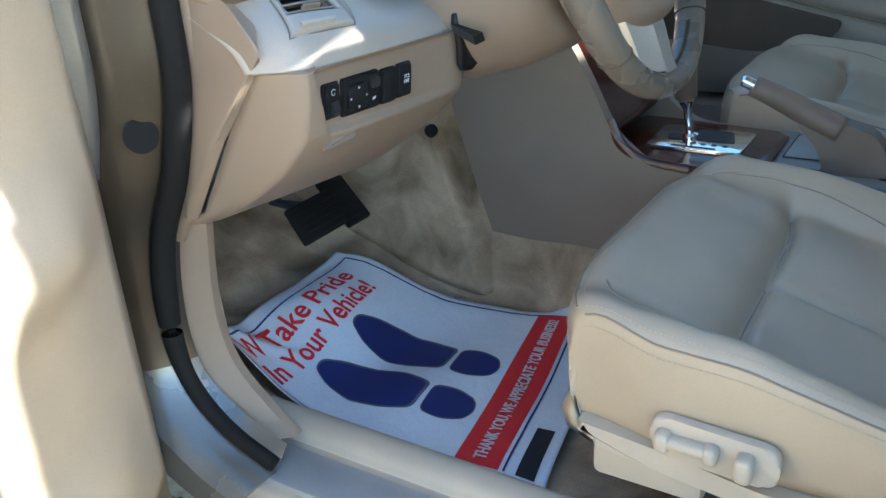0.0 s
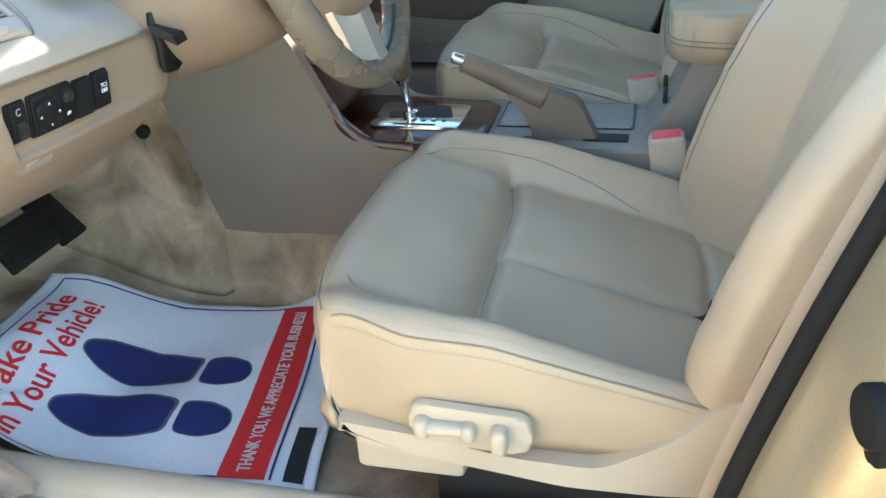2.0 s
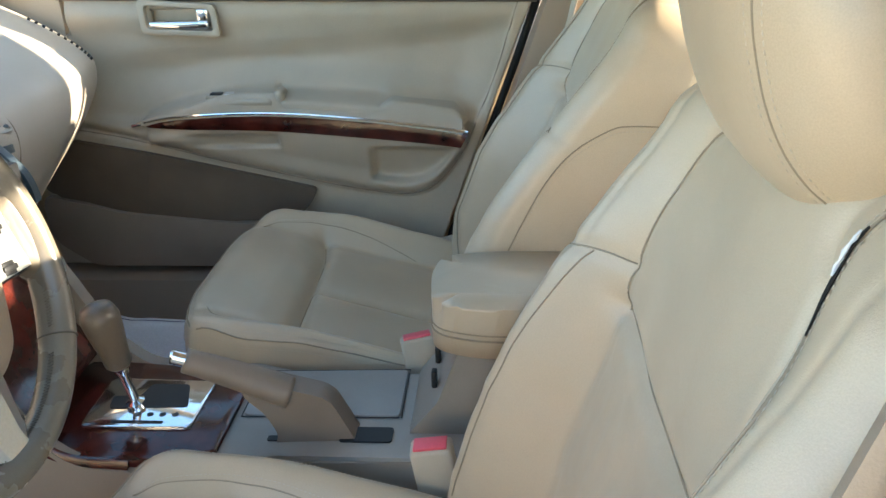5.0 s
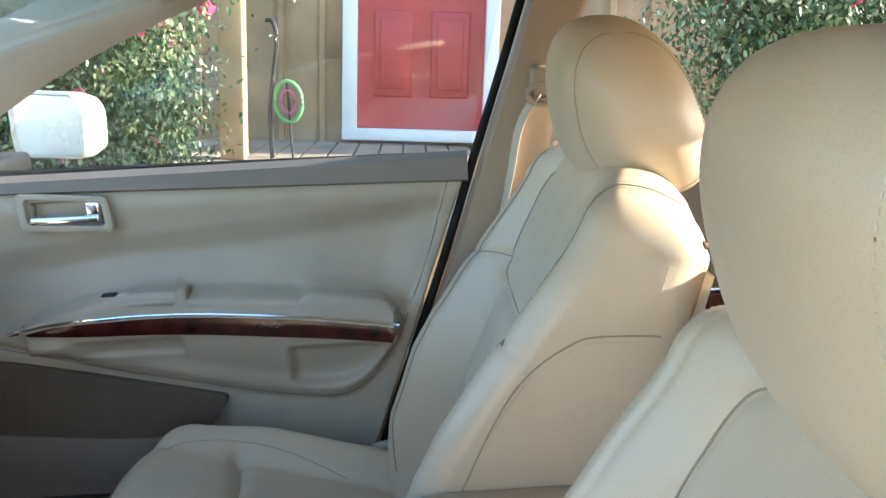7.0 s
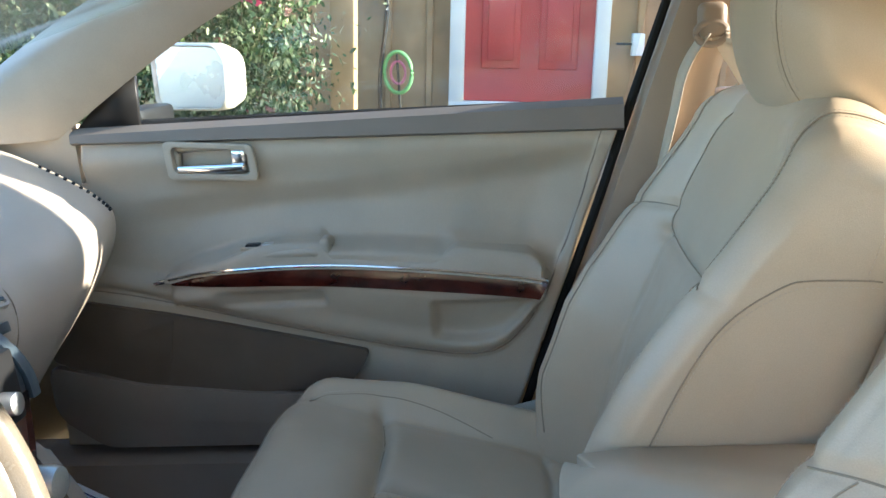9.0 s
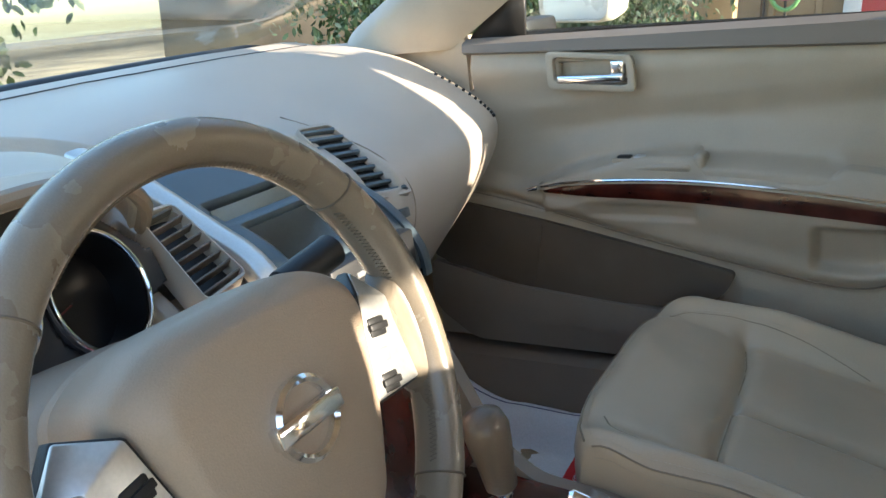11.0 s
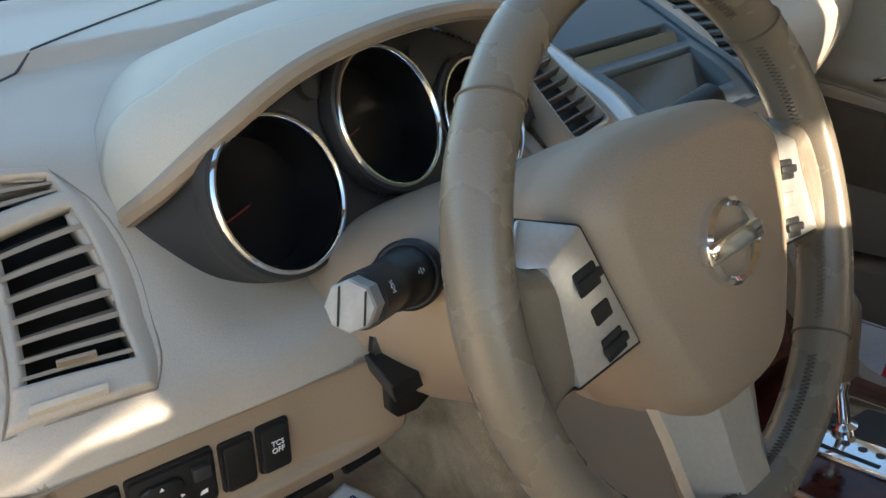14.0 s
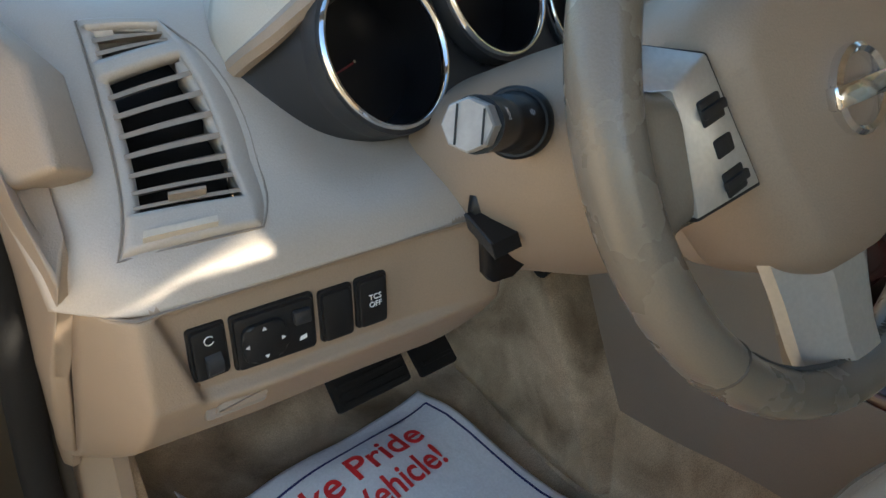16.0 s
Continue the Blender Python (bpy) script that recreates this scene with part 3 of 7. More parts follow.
def worn_hem(s, b):
    """The driver's edge seam: pulled in over the door-side shoulder, round the corner on the other side."""
    return 1.09 if s > 0 else float(np.interp(b, (0.06, 0.80, 0.88, 0.94, 0.97, 1.03, 1.32), (0.905, 0.900, 0.885, 0.79, 0.735, 0.720, 0.700)))


driver_seat, driver_back, on_back = seat("car_seat", -0.37, 0.0, 18.0, "tan leather driver seat with worn bolsters and a torn top seam", -0.160, 1.172, -1, 0.0, 0.020, (0.040, 0.537, 0.042), worn_hem)
seat("car_seat", 0.37, 0.052, 19.5, "tan leather passenger seat with stitched bolsters beside the closed door", -0.195, 1.205, 1, 0.017, 0.0, (0.022, 0.575, 0.030), plain_hem)

# a torn seam at the driver's shoulder, with pale backing inside it
def gash(w, v, up):
    b = 0.945 + 0.105 * w
    return Vector(on_back(-worn_hem(-1, b) + v * 0.024 * math.sin(math.pi * (0.06 + 0.88 * w)), b)) + Vector((0, 0.6 * up, 0.8 * up))


tear = part("torn_seam", grid(lambda u, v: gash(u, v, 0.0022), list(np.linspace(0, 1, 16)), [-0.6, -0.2, 0.2, 0.6]), RUBBER, driver_back, "dark gap of the torn seam")
shell(tear, 0.001)
part("torn_lining", tube([gash(w, 0.25 * math.sin(i * 2.3), 0.0034) for i, w in enumerate(np.linspace(0.45, 0.92, 7))], [0.0006, 0.0014, 0.0010, 0.0016, 0.0008, 0.0014, 0.0006], 6), WHITE_PRINT, driver_back, "frayed pale lining")

# power seat switches on the driver's seat
plate = Matrix(((0, 0, -1, -0.622), (1, 0, 0, 0), (0, 1, 0, 0), (0, 0, 0, 1)))
panel = part("switch_plate", slab(rounded([(0.343, 0.613), (0.343, 0.571), (0.230, 0.566), (0.230, 0.607)], 0.016, 5), 0, 0.010, 0.004, 3, plate), SILL_TAN, driver_seat, "beige power seat switch plate")
part("seat_switch", box((-0.644, 0.283, 0.585), (-0.628, 0.333, 0.598), 0.006, 3), SILL_TAN, panel)
part("seat_switch", box((-0.646, 0.322, 0.581), (-0.628, 0.337, 0.602), 0.006, 3), SILL_TAN, panel)
part("seat_switch", box((-0.646, 0.280, 0.581), (-0.628, 0.294, 0.600), 0.006, 3), SILL_TAN, panel)
part("seat_switch", box((-0.648, 0.250, 0.574), (-0.628, 0.266, 0.600), 0.006, 3), SILL_TAN, panel)

# ---- steering wheel and column ----
WC = Vector((-0.368, 0.472, 0.992))
W = basis(WC, (1, 0, 0), (0, 0.30, 0.954))       # x right, y up the wheel, z towards the driver
R, RT = 0.155, 0.0155
wheel = thing("steering_wheel", "worn tan leather steering wheel with silver spokes", "steering wheel", WC)


def rim_part(a0, a1, mat, label, fat=1.0):
    n = 40
    out = []
    for i, a in enumerate(np.linspace(radians(a0), radians(a1), n)):
        c = Vector((R * math.cos(a), R * math.sin(a), 0))
        rad = Vector((math.cos(a), math.sin(a), 0))
        out.append([W @ (c + rad * (RT * 0.86 * fat * math.cos(w)) + Vector((0, 0, RT * 1.12 * fat * math.sin(w)))) for w in np.linspace(0, 2 * math.pi, 20, endpoint=False)])
    return part("rim", loft(out), mat, wheel, label)


rim_part(41, 139, RIM_LEATHER, "smooth worn leather top of the rim", 1.0)
rim_part(139.4, 221, RIM_LEATHER, "", 1.04)
rim_part(221.4, 319, RIM_LEATHER, "", 1.0)
rim_part(319.4, 400.6, RIM_LEATHER, "", 1.04)
for a in (40.8, 139.2, 221.2, 319.2):
    c = Vector((R * math.cos(radians(a)), R * math.sin(radians(a)), 0))
    rad = Vector((math.cos(radians(a)), math.sin(radians(a)), 0))
    part("rim_seam", tube([W @ (c + rad * (RT * 0.9 * math.cos(w)) + Vector((0, 0, RT * 1.17 * math.sin(w)))) for w in np.linspace(0, 2 * math.pi, 24, endpoint=False)], 0.0008, 5, closed=True), DARK_THREAD, wheel)
# lacing on the inner side of the rim
for a0, a1 in ((-38, 38), (142, 218), (228, 312), (50, 130)):
    zz = []
    for i, a in enumerate(np.linspace(radians(a0), radians(a1), int((a1 - a0) * 1.7))):
        w = 0.24 + 0.13 * (1 if i % 2 else -1)
        r = R - RT * 0.905 * math.cos(w)
        zz.append(W @ Vector((r * math.cos(a), r * math.sin(a), RT * 1.18 * math.sin(w))))
    part("lacing", tube(zz, 0.0005, 5), DARK_THREAD, wheel, "dark laced stitching")

PAD = [(-0.094, 0.050), (-0.055, 0.070), (0.055, 0.070), (0.094, 0.050), (0.086, 0.01), (0.072, -0.035), (0.048, -0.080), (0.025, -0.092), (-0.025, -0.092), (-0.048, -0.080), (-0.072, -0.035), (-0.086, 0.01)]


def pad_ring(k, z, n=72):
    o = rounded(PAD, 0.03, 5)
    return [W @ Vector((x * k, y * k - 0.006 * (1 - k), z)) for x, y in o]


def switch_panel(s, wide, drop):
    """A switch panel folded once: flat by the airbag, its upper end leaning back towards the dash."""
    top = [(0.0935, 0.0372, 0.0110), (0.1206, 0.0262, 0.0102), (0.1190, 0.0110, 0.0107), (0.1216, -0.0310, 0.0112), (0.0738, -0.0275, 0.0120), (0.1310, 0.0290, -0.0030), (0.1140, 0.0480, -0.0060)]
    bm = bmesh.new()
    if wide:
        side = ((-1, 0.4, 1), (0, 0, 7), (0, 0, 7), (0, -1, 1), (-1, -1, 1), (0, 0, 7), (0, 0.6, 3))
        top = [(x + wide * a, y + wide * b, z - drop * c) for (x, y, z), (a, b, c) in zip(top, side)]
    place = lambda p, z: bm.verts.new((s * p[0], p[1], z))
    up = [place(p, p[2]) for p in top]
    dn = [place(p, -0.016) for p in top]
    bm.faces.new([up[i] for i in (0, 1, 2, 3, 4)])
    bm.faces.new([up[i] for i in (0, 6, 5, 1)])
    rim = (0, 6, 5, 1, 2, 3, 4)
    for i, j in zip(rim, rim[1:] + rim[:1]):
        bm.faces.new((up[i], up[j], dn[j], dn[i]))
    bm.faces.new([dn[i] for i in rim])
    bmesh.ops.recalc_face_normals(bm, faces=bm.faces[:])
    bmesh.ops.bevel(bm, geom=bm.edges[:], offset=0.0012, segments=2, profile=0.5, affect="EDGES")
    bmesh.ops.transform(bm, matrix=W, verts=bm.verts[:])
    return bm


part("airbag_cover", loft([pad_ring(0.98, -0.05), pad_ring(1.0, -0.02), pad_ring(1.0, -0.004), pad_ring(0.99, 0.004), pad_ring(0.93, 0.0135), pad_ring(0.86, 0.0200), pad_ring(0.83, 0.0215), pad_ring(0.80, 0.0223), pad_ring(0.55, 0.0255), pad_ring(0.2, 0.027)]), DASH, wheel, "tan airbag cover", smooth=180)
emblem = part("emblem", loft([[W @ Vector((-0.005 + r * math.cos(a), 0.000 + r * 0.93 * math.sin(a), z)) for a in np.linspace(0, 2 * math.pi, 40, endpoint=False)] for r, z in ((0.0245, 0.024), (0.0245, 0.031), (0.022, 0.033), (0.0195, 0.031), (0.019, 0.025))], caps=False), CHROME, wheel, "round chrome emblem without lettering")
part("emblem_bar", box((-0.032, -0.006, 0.026), (0.022, 0.006, 0.0335), 0.002, 2, W), CHROME, emblem)
for s in (-1, 1):
    web = []
    for u in np.linspace(0, 1, 10):
        x = 0.108 + 0.044 * u
        flare = smoothstep(0.35, 1.0, u)
        lo, hi = -0.0345 - 0.026 * flare, 0.0275 + 0.020 * flare
        top = 0.0100 - 0.0035 * math.sin(math.pi * smoothstep(0.30, 1.0, u)) + 0.0015 * u
        ys = np.linspace(0, 1, 12)
        web.append([W @ Vector((s * x, lo + (hi - lo) * k, top - 0.008 * abs(2 * k - 1) ** 8)) for k in ys] + [W @ Vector((s * x, lo + (hi - lo) * k, -0.014)) for k in ys[::-1]])
    part("spoke", loft(web), RIM_LEATHER, wheel, smooth=60)
    part("fascia_gap", switch_panel(s, 0.0016, 0.0006), BLACK, wheel)
    fascia = part("spoke_fascia", switch_panel(s, 0.0, 0.0), SATIN, wheel, "folded silver switch panel on the spoke")
    for i, (cx, yy, kw, kh) in enumerate(((0.0984, 0.0130, 0.0082, 0.0062), (0.0945, -0.0045, 0.0068, 0.0046), (0.0918, -0.0214, 0.0082, 0.0062))):
        turn = W @ Matrix.Translation((s * cx, yy, 0)) @ Matrix.Rotation(s * -0.16, 4, "Z")
        part("wheel_switch", box((-kw, -kh, 0.008), (kw, kh, 0.0124), 0.0014, 2, turn), BLACK if i != 1 or s < 0 else SATIN, fascia)
        if i != 1:
            part("rocker", box((-kw * 1.12, -0.0024, 0.0115), (kw * 1.12, 0.0024, 0.0142), 0.0010, 2, turn), BLACK, fascia)
part("lower_spoke", loft([[W @ Vector((x * k, y, z + dz)) for x, z in ((-0.047, -0.016), (-0.047, -0.008), (-0.0195, 0.0052), (-0.017, 0.0062), (0.017, 0.0062), (0.0195, 0.0052), (0.047, -0.008), (0.047, -0.016))] for y, k, dz in ((-0.070, 1.04, -0.002), (-0.100, 0.93, 0.0), (-0.130, 0.82, 0.0), (-0.150, 0.76, 0.003))]), SATIN, wheel, "folded satin silver lower spoke", smooth=20)
part("spoke", slab(rounded([(-0.040, -0.07), (0.040, -0.07), (0.033, -0.155), (-0.033, -0.155)], 0.006, 3), -0.022, -0.006, 0.004, 3, W), RIM_LEATHER, wheel)

part("hub_cover", loft([pad_ring(0.94, -0.016), pad_ring(0.95, -0.022), pad_ring(0.97, -0.052), pad_ring(0.95, -0.064), pad_ring(0.86, -0.066)]), DASH, wheel, "tan cover behind the wheel hub", smooth=60)

column = thing("steering_column", "tan plastic steering column shroud", "steering column", (-0.362, 0.66, 0.93))


def col_ring(z, w, up, dn, k=0.7):
    out = []
    for a in np.linspace(0, 2 * math.pi, 40, endpoint=False):
        c, s = math.cos(a), math.sin(a)
        p = 1.05 if c < 0 and s < 0 else k
        out.append(W @ Vector((w * math.copysign(abs(c) ** p, c), (up if s > 0 else dn) * math.copysign(abs(s) ** p, s), z)))
    return out


part("shroud", loft([col_ring(-0.073, 0.076, 0.046, 0.070), col_ring(-0.078, 0.088, 0.055, 0.082), col_ring(-0.10, 0.098, 0.060, 0.092), col_ring(-0.16, 0.105, 0.058, 0.098), col_ring(-0.22, 0.105, 0.054, 0.095)]), DASH, column, smooth=60)
# lamp stalk on the driver's door side, wiper stalk on the other
base = Vector((-0.480, 0.577, 0.984))
tip = Vector((-0.5555, 0.5275, 1.010))
d = (tip - base)
stalk = part("stalk", tube([base + d * t for t in (-0.25, 0.0, 0.05, 0.30, 0.33, 0.46, 0.50, 0.85)], [0.0172, 0.0172, 0.0150, 0.0150, 0.0128, 0.0128, 0.0136, 0.0136], 20), BLACK, column, "black lamp stalk")
STALK_GREY = material("worn_grey_stalk_plastic", (0.36, 0.345, 0.325), 0.5, var=0.16, var_scale=40)
knob = part("stalk_knob", tube([base + d * t for t in (0.84, 0.86, 0.985, 1.0)], [0.0112, 0.0124, 0.0124, 0.0114], 8), STALK_GREY, stalk, "worn grey eight-sided knob with two grooves", smooth=20)
part("stalk_ring", tube([base + d * t for t in (-0.12, -0.02, 0.0)], [0.0200, 0.0200, 0.0185], 28), BLACK, stalk)
dn = d.normalized()
out = Vector((-0.14, -0.30, 0.16))
out = (out - dn * out.dot(dn)).normalized()
sm = basis(base + d * 0.72 + out * 0.0134, dn, out.cross(dn))
sm = sm if (sm.to_3x3() @ Vector((0, 0, 1))).dot(out) > 0 else basis(base + d * 0.72 + out * 0.0134, dn, dn.cross(out))
end = basis(base + d * 1.0, dn.cross(Vector((0.1, 0, 1))), Vector((0.1, 0, 1)) - dn * dn.dot(Vector((0.1, 0, 1))))
for x in (-0.0074, 0.0050):
    part("groove", box((x - 0.0004, -0.0115 + abs(x) * 0.5, -0.001), (x + 0.0004, 0.0115 - abs(x) * 0.5, 0.0003), 0.0001, 1, end), BLACK, knob)
part("lamp_symbol", tube([sm @ Vector((0.0016 * math.cos(a), 0.0016 * math.sin(a), 0.0)) for a in np.linspace(0, 2 * math.pi, 14, endpoint=False)], 0.0003, 5, closed=True), WHITE_PRINT, stalk)
for a in np.linspace(0, 2 * math.pi, 6, endpoint=False):
    part("lamp_symbol", tube([sm @ Vector((r * math.cos(a), r * math.sin(a), -0.0001)) for r in (0.0024, 0.0034)], 0.0003, 4), WHITE_PRINT, stalk)
for t, w in ((0.15, 0.0010), (0.20, 0.0018), (0.25, 0.0010)):
    part("stalk_mark", box((-0.0008, -w, -0.0004), (0.0008, w, 0.0002), 0.0001, 1, Matrix.Translation(d * (t - 0.72) + out * 0.0014) @ sm), WHITE_PRINT, stalk)
b2, t2 = Vector((-0.27, 0.60, 0.985)), Vector((-0.140, 0.585, 1.012))
part("stalk", tube([b2.lerp(t2, t) for t in (0, 0.5, 0.52, 0.97, 1.0)], [0.009, 0.009, 0.014, 0.014, 0.010], 14), BLACK, column, "black wiper stalk")
# flat black sheet put in for the shade of the gap by the column
rec = part("column_gap_shade", ([Vector((x, 0.622, z)) for x, z in ((-0.4697, 0.932), (-0.4735, 0.917), (-0.4655, 0.892), (-0.4660, 0.872), (-0.4600, 0.864), (-0.4427, 0.862), (-0.4290, 0.868), (-0.4302, 0.895), (-0.4577, 0.932))], [tuple(range(9))]), BLACK, column, "black sheet for the shade in the gap beside the column", smooth=180)
shell(rec, 0.006, (0, 1, 0))
A, B, C, D = [Vector(p) for p in ((-0.4775, 0.6252, 0.9164), (-0.4550, 0.6290, 0.9178), (-0.4590, 0.5985, 0.9062), (-0.4815, 0.5975, 0.9058))]
DROP = Vector((0, -0.003, -0.0085))
part("tilt_lever", loft([[p + DROP for p in (A, B, C, D)], [A, B, C, D]]), BLACK, column, "black tilt lever")
part("lever_lip", tube([A, A.lerp(D, 0.5), D], 0.0012, 6), CHARCOAL, column)
part("lever_lip", loft([[A + Vector((-0.0012, 0, 0)) + DROP * k, D + Vector((-0.0012, -0.0006, 0)) + DROP * k, D + DROP * k, A + DROP * k] for k in (0.0, 1.0)]), CHARCOAL, column)

# ---- dashboard ----
# stations across the car: x and eight points (y, z) from the windscreen down the face
ST = [
    (-0.705, [(1.40, 1.075), (1.10, 1.062), (0.97, 1.045), (0.90, 1.027), (0.83, 0.995), (0.760, 0.955), (0.720, 0.930), (0.705, 0.909)]),
    (-0.680, [(1.40, 1.087), (1.10, 1.077), (0.945, 1.064), (0.863, 1.046), (0.783, 1.008), (0.712, 0.963), (0.674, 0.936), (0.661, 0.909)]),
    (-0.60, [(1.40, 1.095), (1.10, 1.085), (0.93, 1.070), (0.84, 1.047), (0.76, 1.002), (0.695, 0.958), (0.657, 0.932), (0.648, 0.909)]),
    (-0.555, [(1.40, 1.098), (1.10, 1.088), (0.93, 1.072), (0.84, 1.048), (0.76, 1.012), (0.695, 0.966), (0.654, 0.933), (0.642, 0.909)]),
    (-0.525, [(1.40, 1.100), (1.10, 1.090), (0.93, 1.073), (0.84, 1.046), (0.76, 1.004), (0.698, 0.958), (0.651, 0.930), (0.638, 0.909)]),
    (-0.36, [(1.40, 1.105), (1.10, 1.095), (0.96, 1.080), (0.88, 1.052), (0.79, 1.005), (0.715, 0.955), (0.650, 0.926), (0.628, 0.905)]),
    (-0.215, [(1.40, 1.110), (1.10, 1.100), (0.96, 1.085), (0.88, 1.055), (0.80, 1.010), (0.73, 0.965), (0.68, 0.928), (0.66, 0.890)]),
    (-0.190, [(1.40, 1.112), (1.10, 1.103), (0.95, 1.088), (0.87, 1.055), (0.80, 1.015), (0.73, 0.970), (0.69, 0.930), (0.67, 0.885)]),
    (-0.16, [(1.40, 1.112), (1.10, 1.105), (0.95, 1.090), (0.87, 1.060), (0.80, 1.020), (0.73, 0.975), (0.69, 0.930), (0.67, 0.880)]),
    (0.0, [(1.40, 1.115), (1.10, 1.115), (0.97, 1.100), (0.89, 1.075), (0.84, 1.050), (0.83, 1.0), (0.80, 0.930), (0.76, 0.860)]),
    (0.16, [(1.40, 1.118), (1.10, 1.120), (0.95, 1.105), (0.86, 1.075), (0.77, 1.030), (0.715, 0.990), (0.705, 0.920), (0.76, 0.790)]),
    (0.40, [(1.40, 1.120), (1.10, 1.125), (0.96, 1.105), (0.86, 1.070), (0.77, 1.020), (0.735, 0.970), (0.755, 0.890), (0.85, 0.750)]),
    (0.635, [(1.40, 1.120), (1.12, 1.125), (0.99, 1.105), (0.90, 1.070), (0.81, 1.015), (0.785, 0.970), (0.82, 0.890), (0.93, 0.745)]),
    (0.708, [(1.40, 1.115), (1.15, 1.110), (1.02, 1.090), (0.94, 1.055), (0.86, 1.005), (0.835, 0.965), (0.86, 0.890), (0.96, 0.745)]),
]
XS = np.array([s[0] for s in ST])
PROF = np.array([spline(s[1], 40) for s in ST])
# ease the skin from station to station
XF = np.linspace(-0.705, 0.708, 472)
KERNEL = np.exp(-(np.arange(-12, 13) * 0.003 / 0.012) ** 2 / 2)
KERNEL /= KERNEL.sum()


def eased(col):
    v = np.interp(XF, XS, col)
    v = np.concatenate([2 * v[0] - v[12:0:-1], v, 2 * v[-1] - v[-2:-14:-1]])
    return np.convolve(v, KERNEL, "valid")


PROF = np.array([[eased(PROF[:, i, c]) for c in (0, 1)] for i in range(40)]).transpose(2, 0, 1)
XS = XF


def dash_point(x, k):
    """Point k (0 to 1 down the face) of the dashboard's skin at x."""
    f = k * 39
    i = min(38, int(f))
    w = f - i
    yz = [np.interp(x, XS, PROF[:, i, c]) * (1 - w) + np.interp(x, XS, PROF[:, i + 1, c]) * w for c in (0, 1)]
    crease = 0.985 + 0.045 * smoothstep(-0.40, -0.14, x)
    drop = 0.012 * smoothstep(crease + 0.004, crease - 0.006, yz[0]) * smoothstep(-0.66, -0.58, x) * smoothstep(-0.136, -0.143, x + 0.50 * (yz[0] - 1.02))
    ridge = 0.010 * math.exp(-((yz[0] - 1.205) / 0.040) ** 2)
    return Vector((x, yz[0], yz[1] - drop * smoothstep(0.80, 0.90, yz[0]) + ridge))


dashboard = thing("dashboard", "tan soft-touch dashboard with lighter hood", "dashboard", (0, 1.0, 0.9))
xs_d = list(np.linspace(-0.705, -0.665, 16)) + list(np.linspace(-0.660, -0.20, 110)) + list(np.linspace(-0.197, -0.06, 50)) + list(np.linspace(-0.05, 0.708, 70))
# foot of the gauge cluster's surround on the skin, from its outer tip round below the first gauge
POD = [(-0.556, 0.742, 1.009), (-0.549, 0.722, 0.988), (-0.531, 0.702, 0.963), (-0.500, 0.688, 0.949), (-0.47, 0.684, 0.944), (-0.435, 0.690, 0.947), (-0.405, 0.705, 0.965)]


def vent_hole(x, k):
    """Openings in the skin behind the air vents and the gauges."""
    t = (k - 0.4785) / 0.368
    xl, xr = -0.621 - 0.051 * t, -0.576 - 0.019 * t
    if 0.02 < t < 0.92 and 0.04 < (x - xl) / (xr - xl) < 0.96:
        return True
    if -0.544 < x < -0.205:
        p = dash_point(x, k)
        low = float(np.interp(x, [-0.556, -0.549, -0.531, -0.50, -0.47, -0.36, -0.20], [1.009, 0.988, 0.963, 0.949, 0.940, 0.922, 0.925])) + 0.012
        rear = float(np.interp(x, [-0.55, -0.528, -0.50, -0.45, -0.375, -0.29, -0.20], [0.76, 0.82, 0.85, 0.89, 0.92, 0.92, 0.89]))
        if p.z > low and p.y < rear:
            return True
    return (0.138 < x < 0.184 and 0.53 < k < 0.73) or (-0.188 < x < -0.155 and 0.55 < k < 0.77)

shell(part("dash_pad", grid(lambda u, v: dash_point(u, v), xs_d, list(np.linspace(0, 1, 120)), vent_hole), DASH_TOP, dashboard, "grey tan upper pad", smooth=180), 0.02, (0, 1, -1))
# seam near the windscreen
def pad_k(x, y):
    """Where down the skin it lies at y."""
    return min(np.linspace(0, 0.5, 401), key=lambda k: abs(dash_point(x, k).y - y))


seam_y = [(x, float(np.interp(x, (-0.70, -0.48, -0.33, -0.24, -0.05, 0.13, 0.62), (0.86, 1.008, 1.100, 1.140, 1.166, 1.168, 1.150)))) for x in np.linspace(-0.68, 0.62, 60)]
part("pad_seam", tube([dash_point(x, pad_k(x, y)) + Vector((0, 0, 0.0004)) for x, y in seam_y], 0.0012, 5), CHARCOAL, dashboard)
part("cowl_strip", tube([dash_point(x, 0.05) + Vector((0, 0, 0.004)) for x in np.linspace(-0.70, 0.66, 40)], 0.02, 8, flat=0.4), BLACK, dashboard, "black strip along the windscreen foot")
# folded finisher that closes the dash beside the driver's door
FIN = [Vector(p) for p in ((-0.668, 0.792, 1.006), (-0.688, 0.700, 0.952), (-0.6885, 0.699, 0.909), (-0.694, 0.757, 0.836), (-0.703, 0.763, 0.839), (-0.701, 0.686, 0.926), (-0.706, 0.708, 0.968), (-0.698, 0.800, 1.020),
                             (-0.705, 0.800, 0.835), (-0.704, 0.772, 0.930), (-0.704, 0.800, 1.000), (-0.700, 0.830, 0.745), (-0.692, 0.818, 0.744))]
fin = part("end_finisher", (FIN, [(0, 1, 5, 6, 7), (1, 2, 3, 4, 5), (5, 4, 8, 9), (6, 5, 9, 10), (7, 6, 10), (4, 3, 12, 11), (4, 11, 8)]), DASH, dashboard, "tan folded end finisher", smooth=20)
shell(fin, 0.010, (1, 0, 0))
bev = fin.modifiers.new("edges", "BEVEL")
bev.width, bev.segments, bev.limit_method = 0.004, 3, "ANGLE"

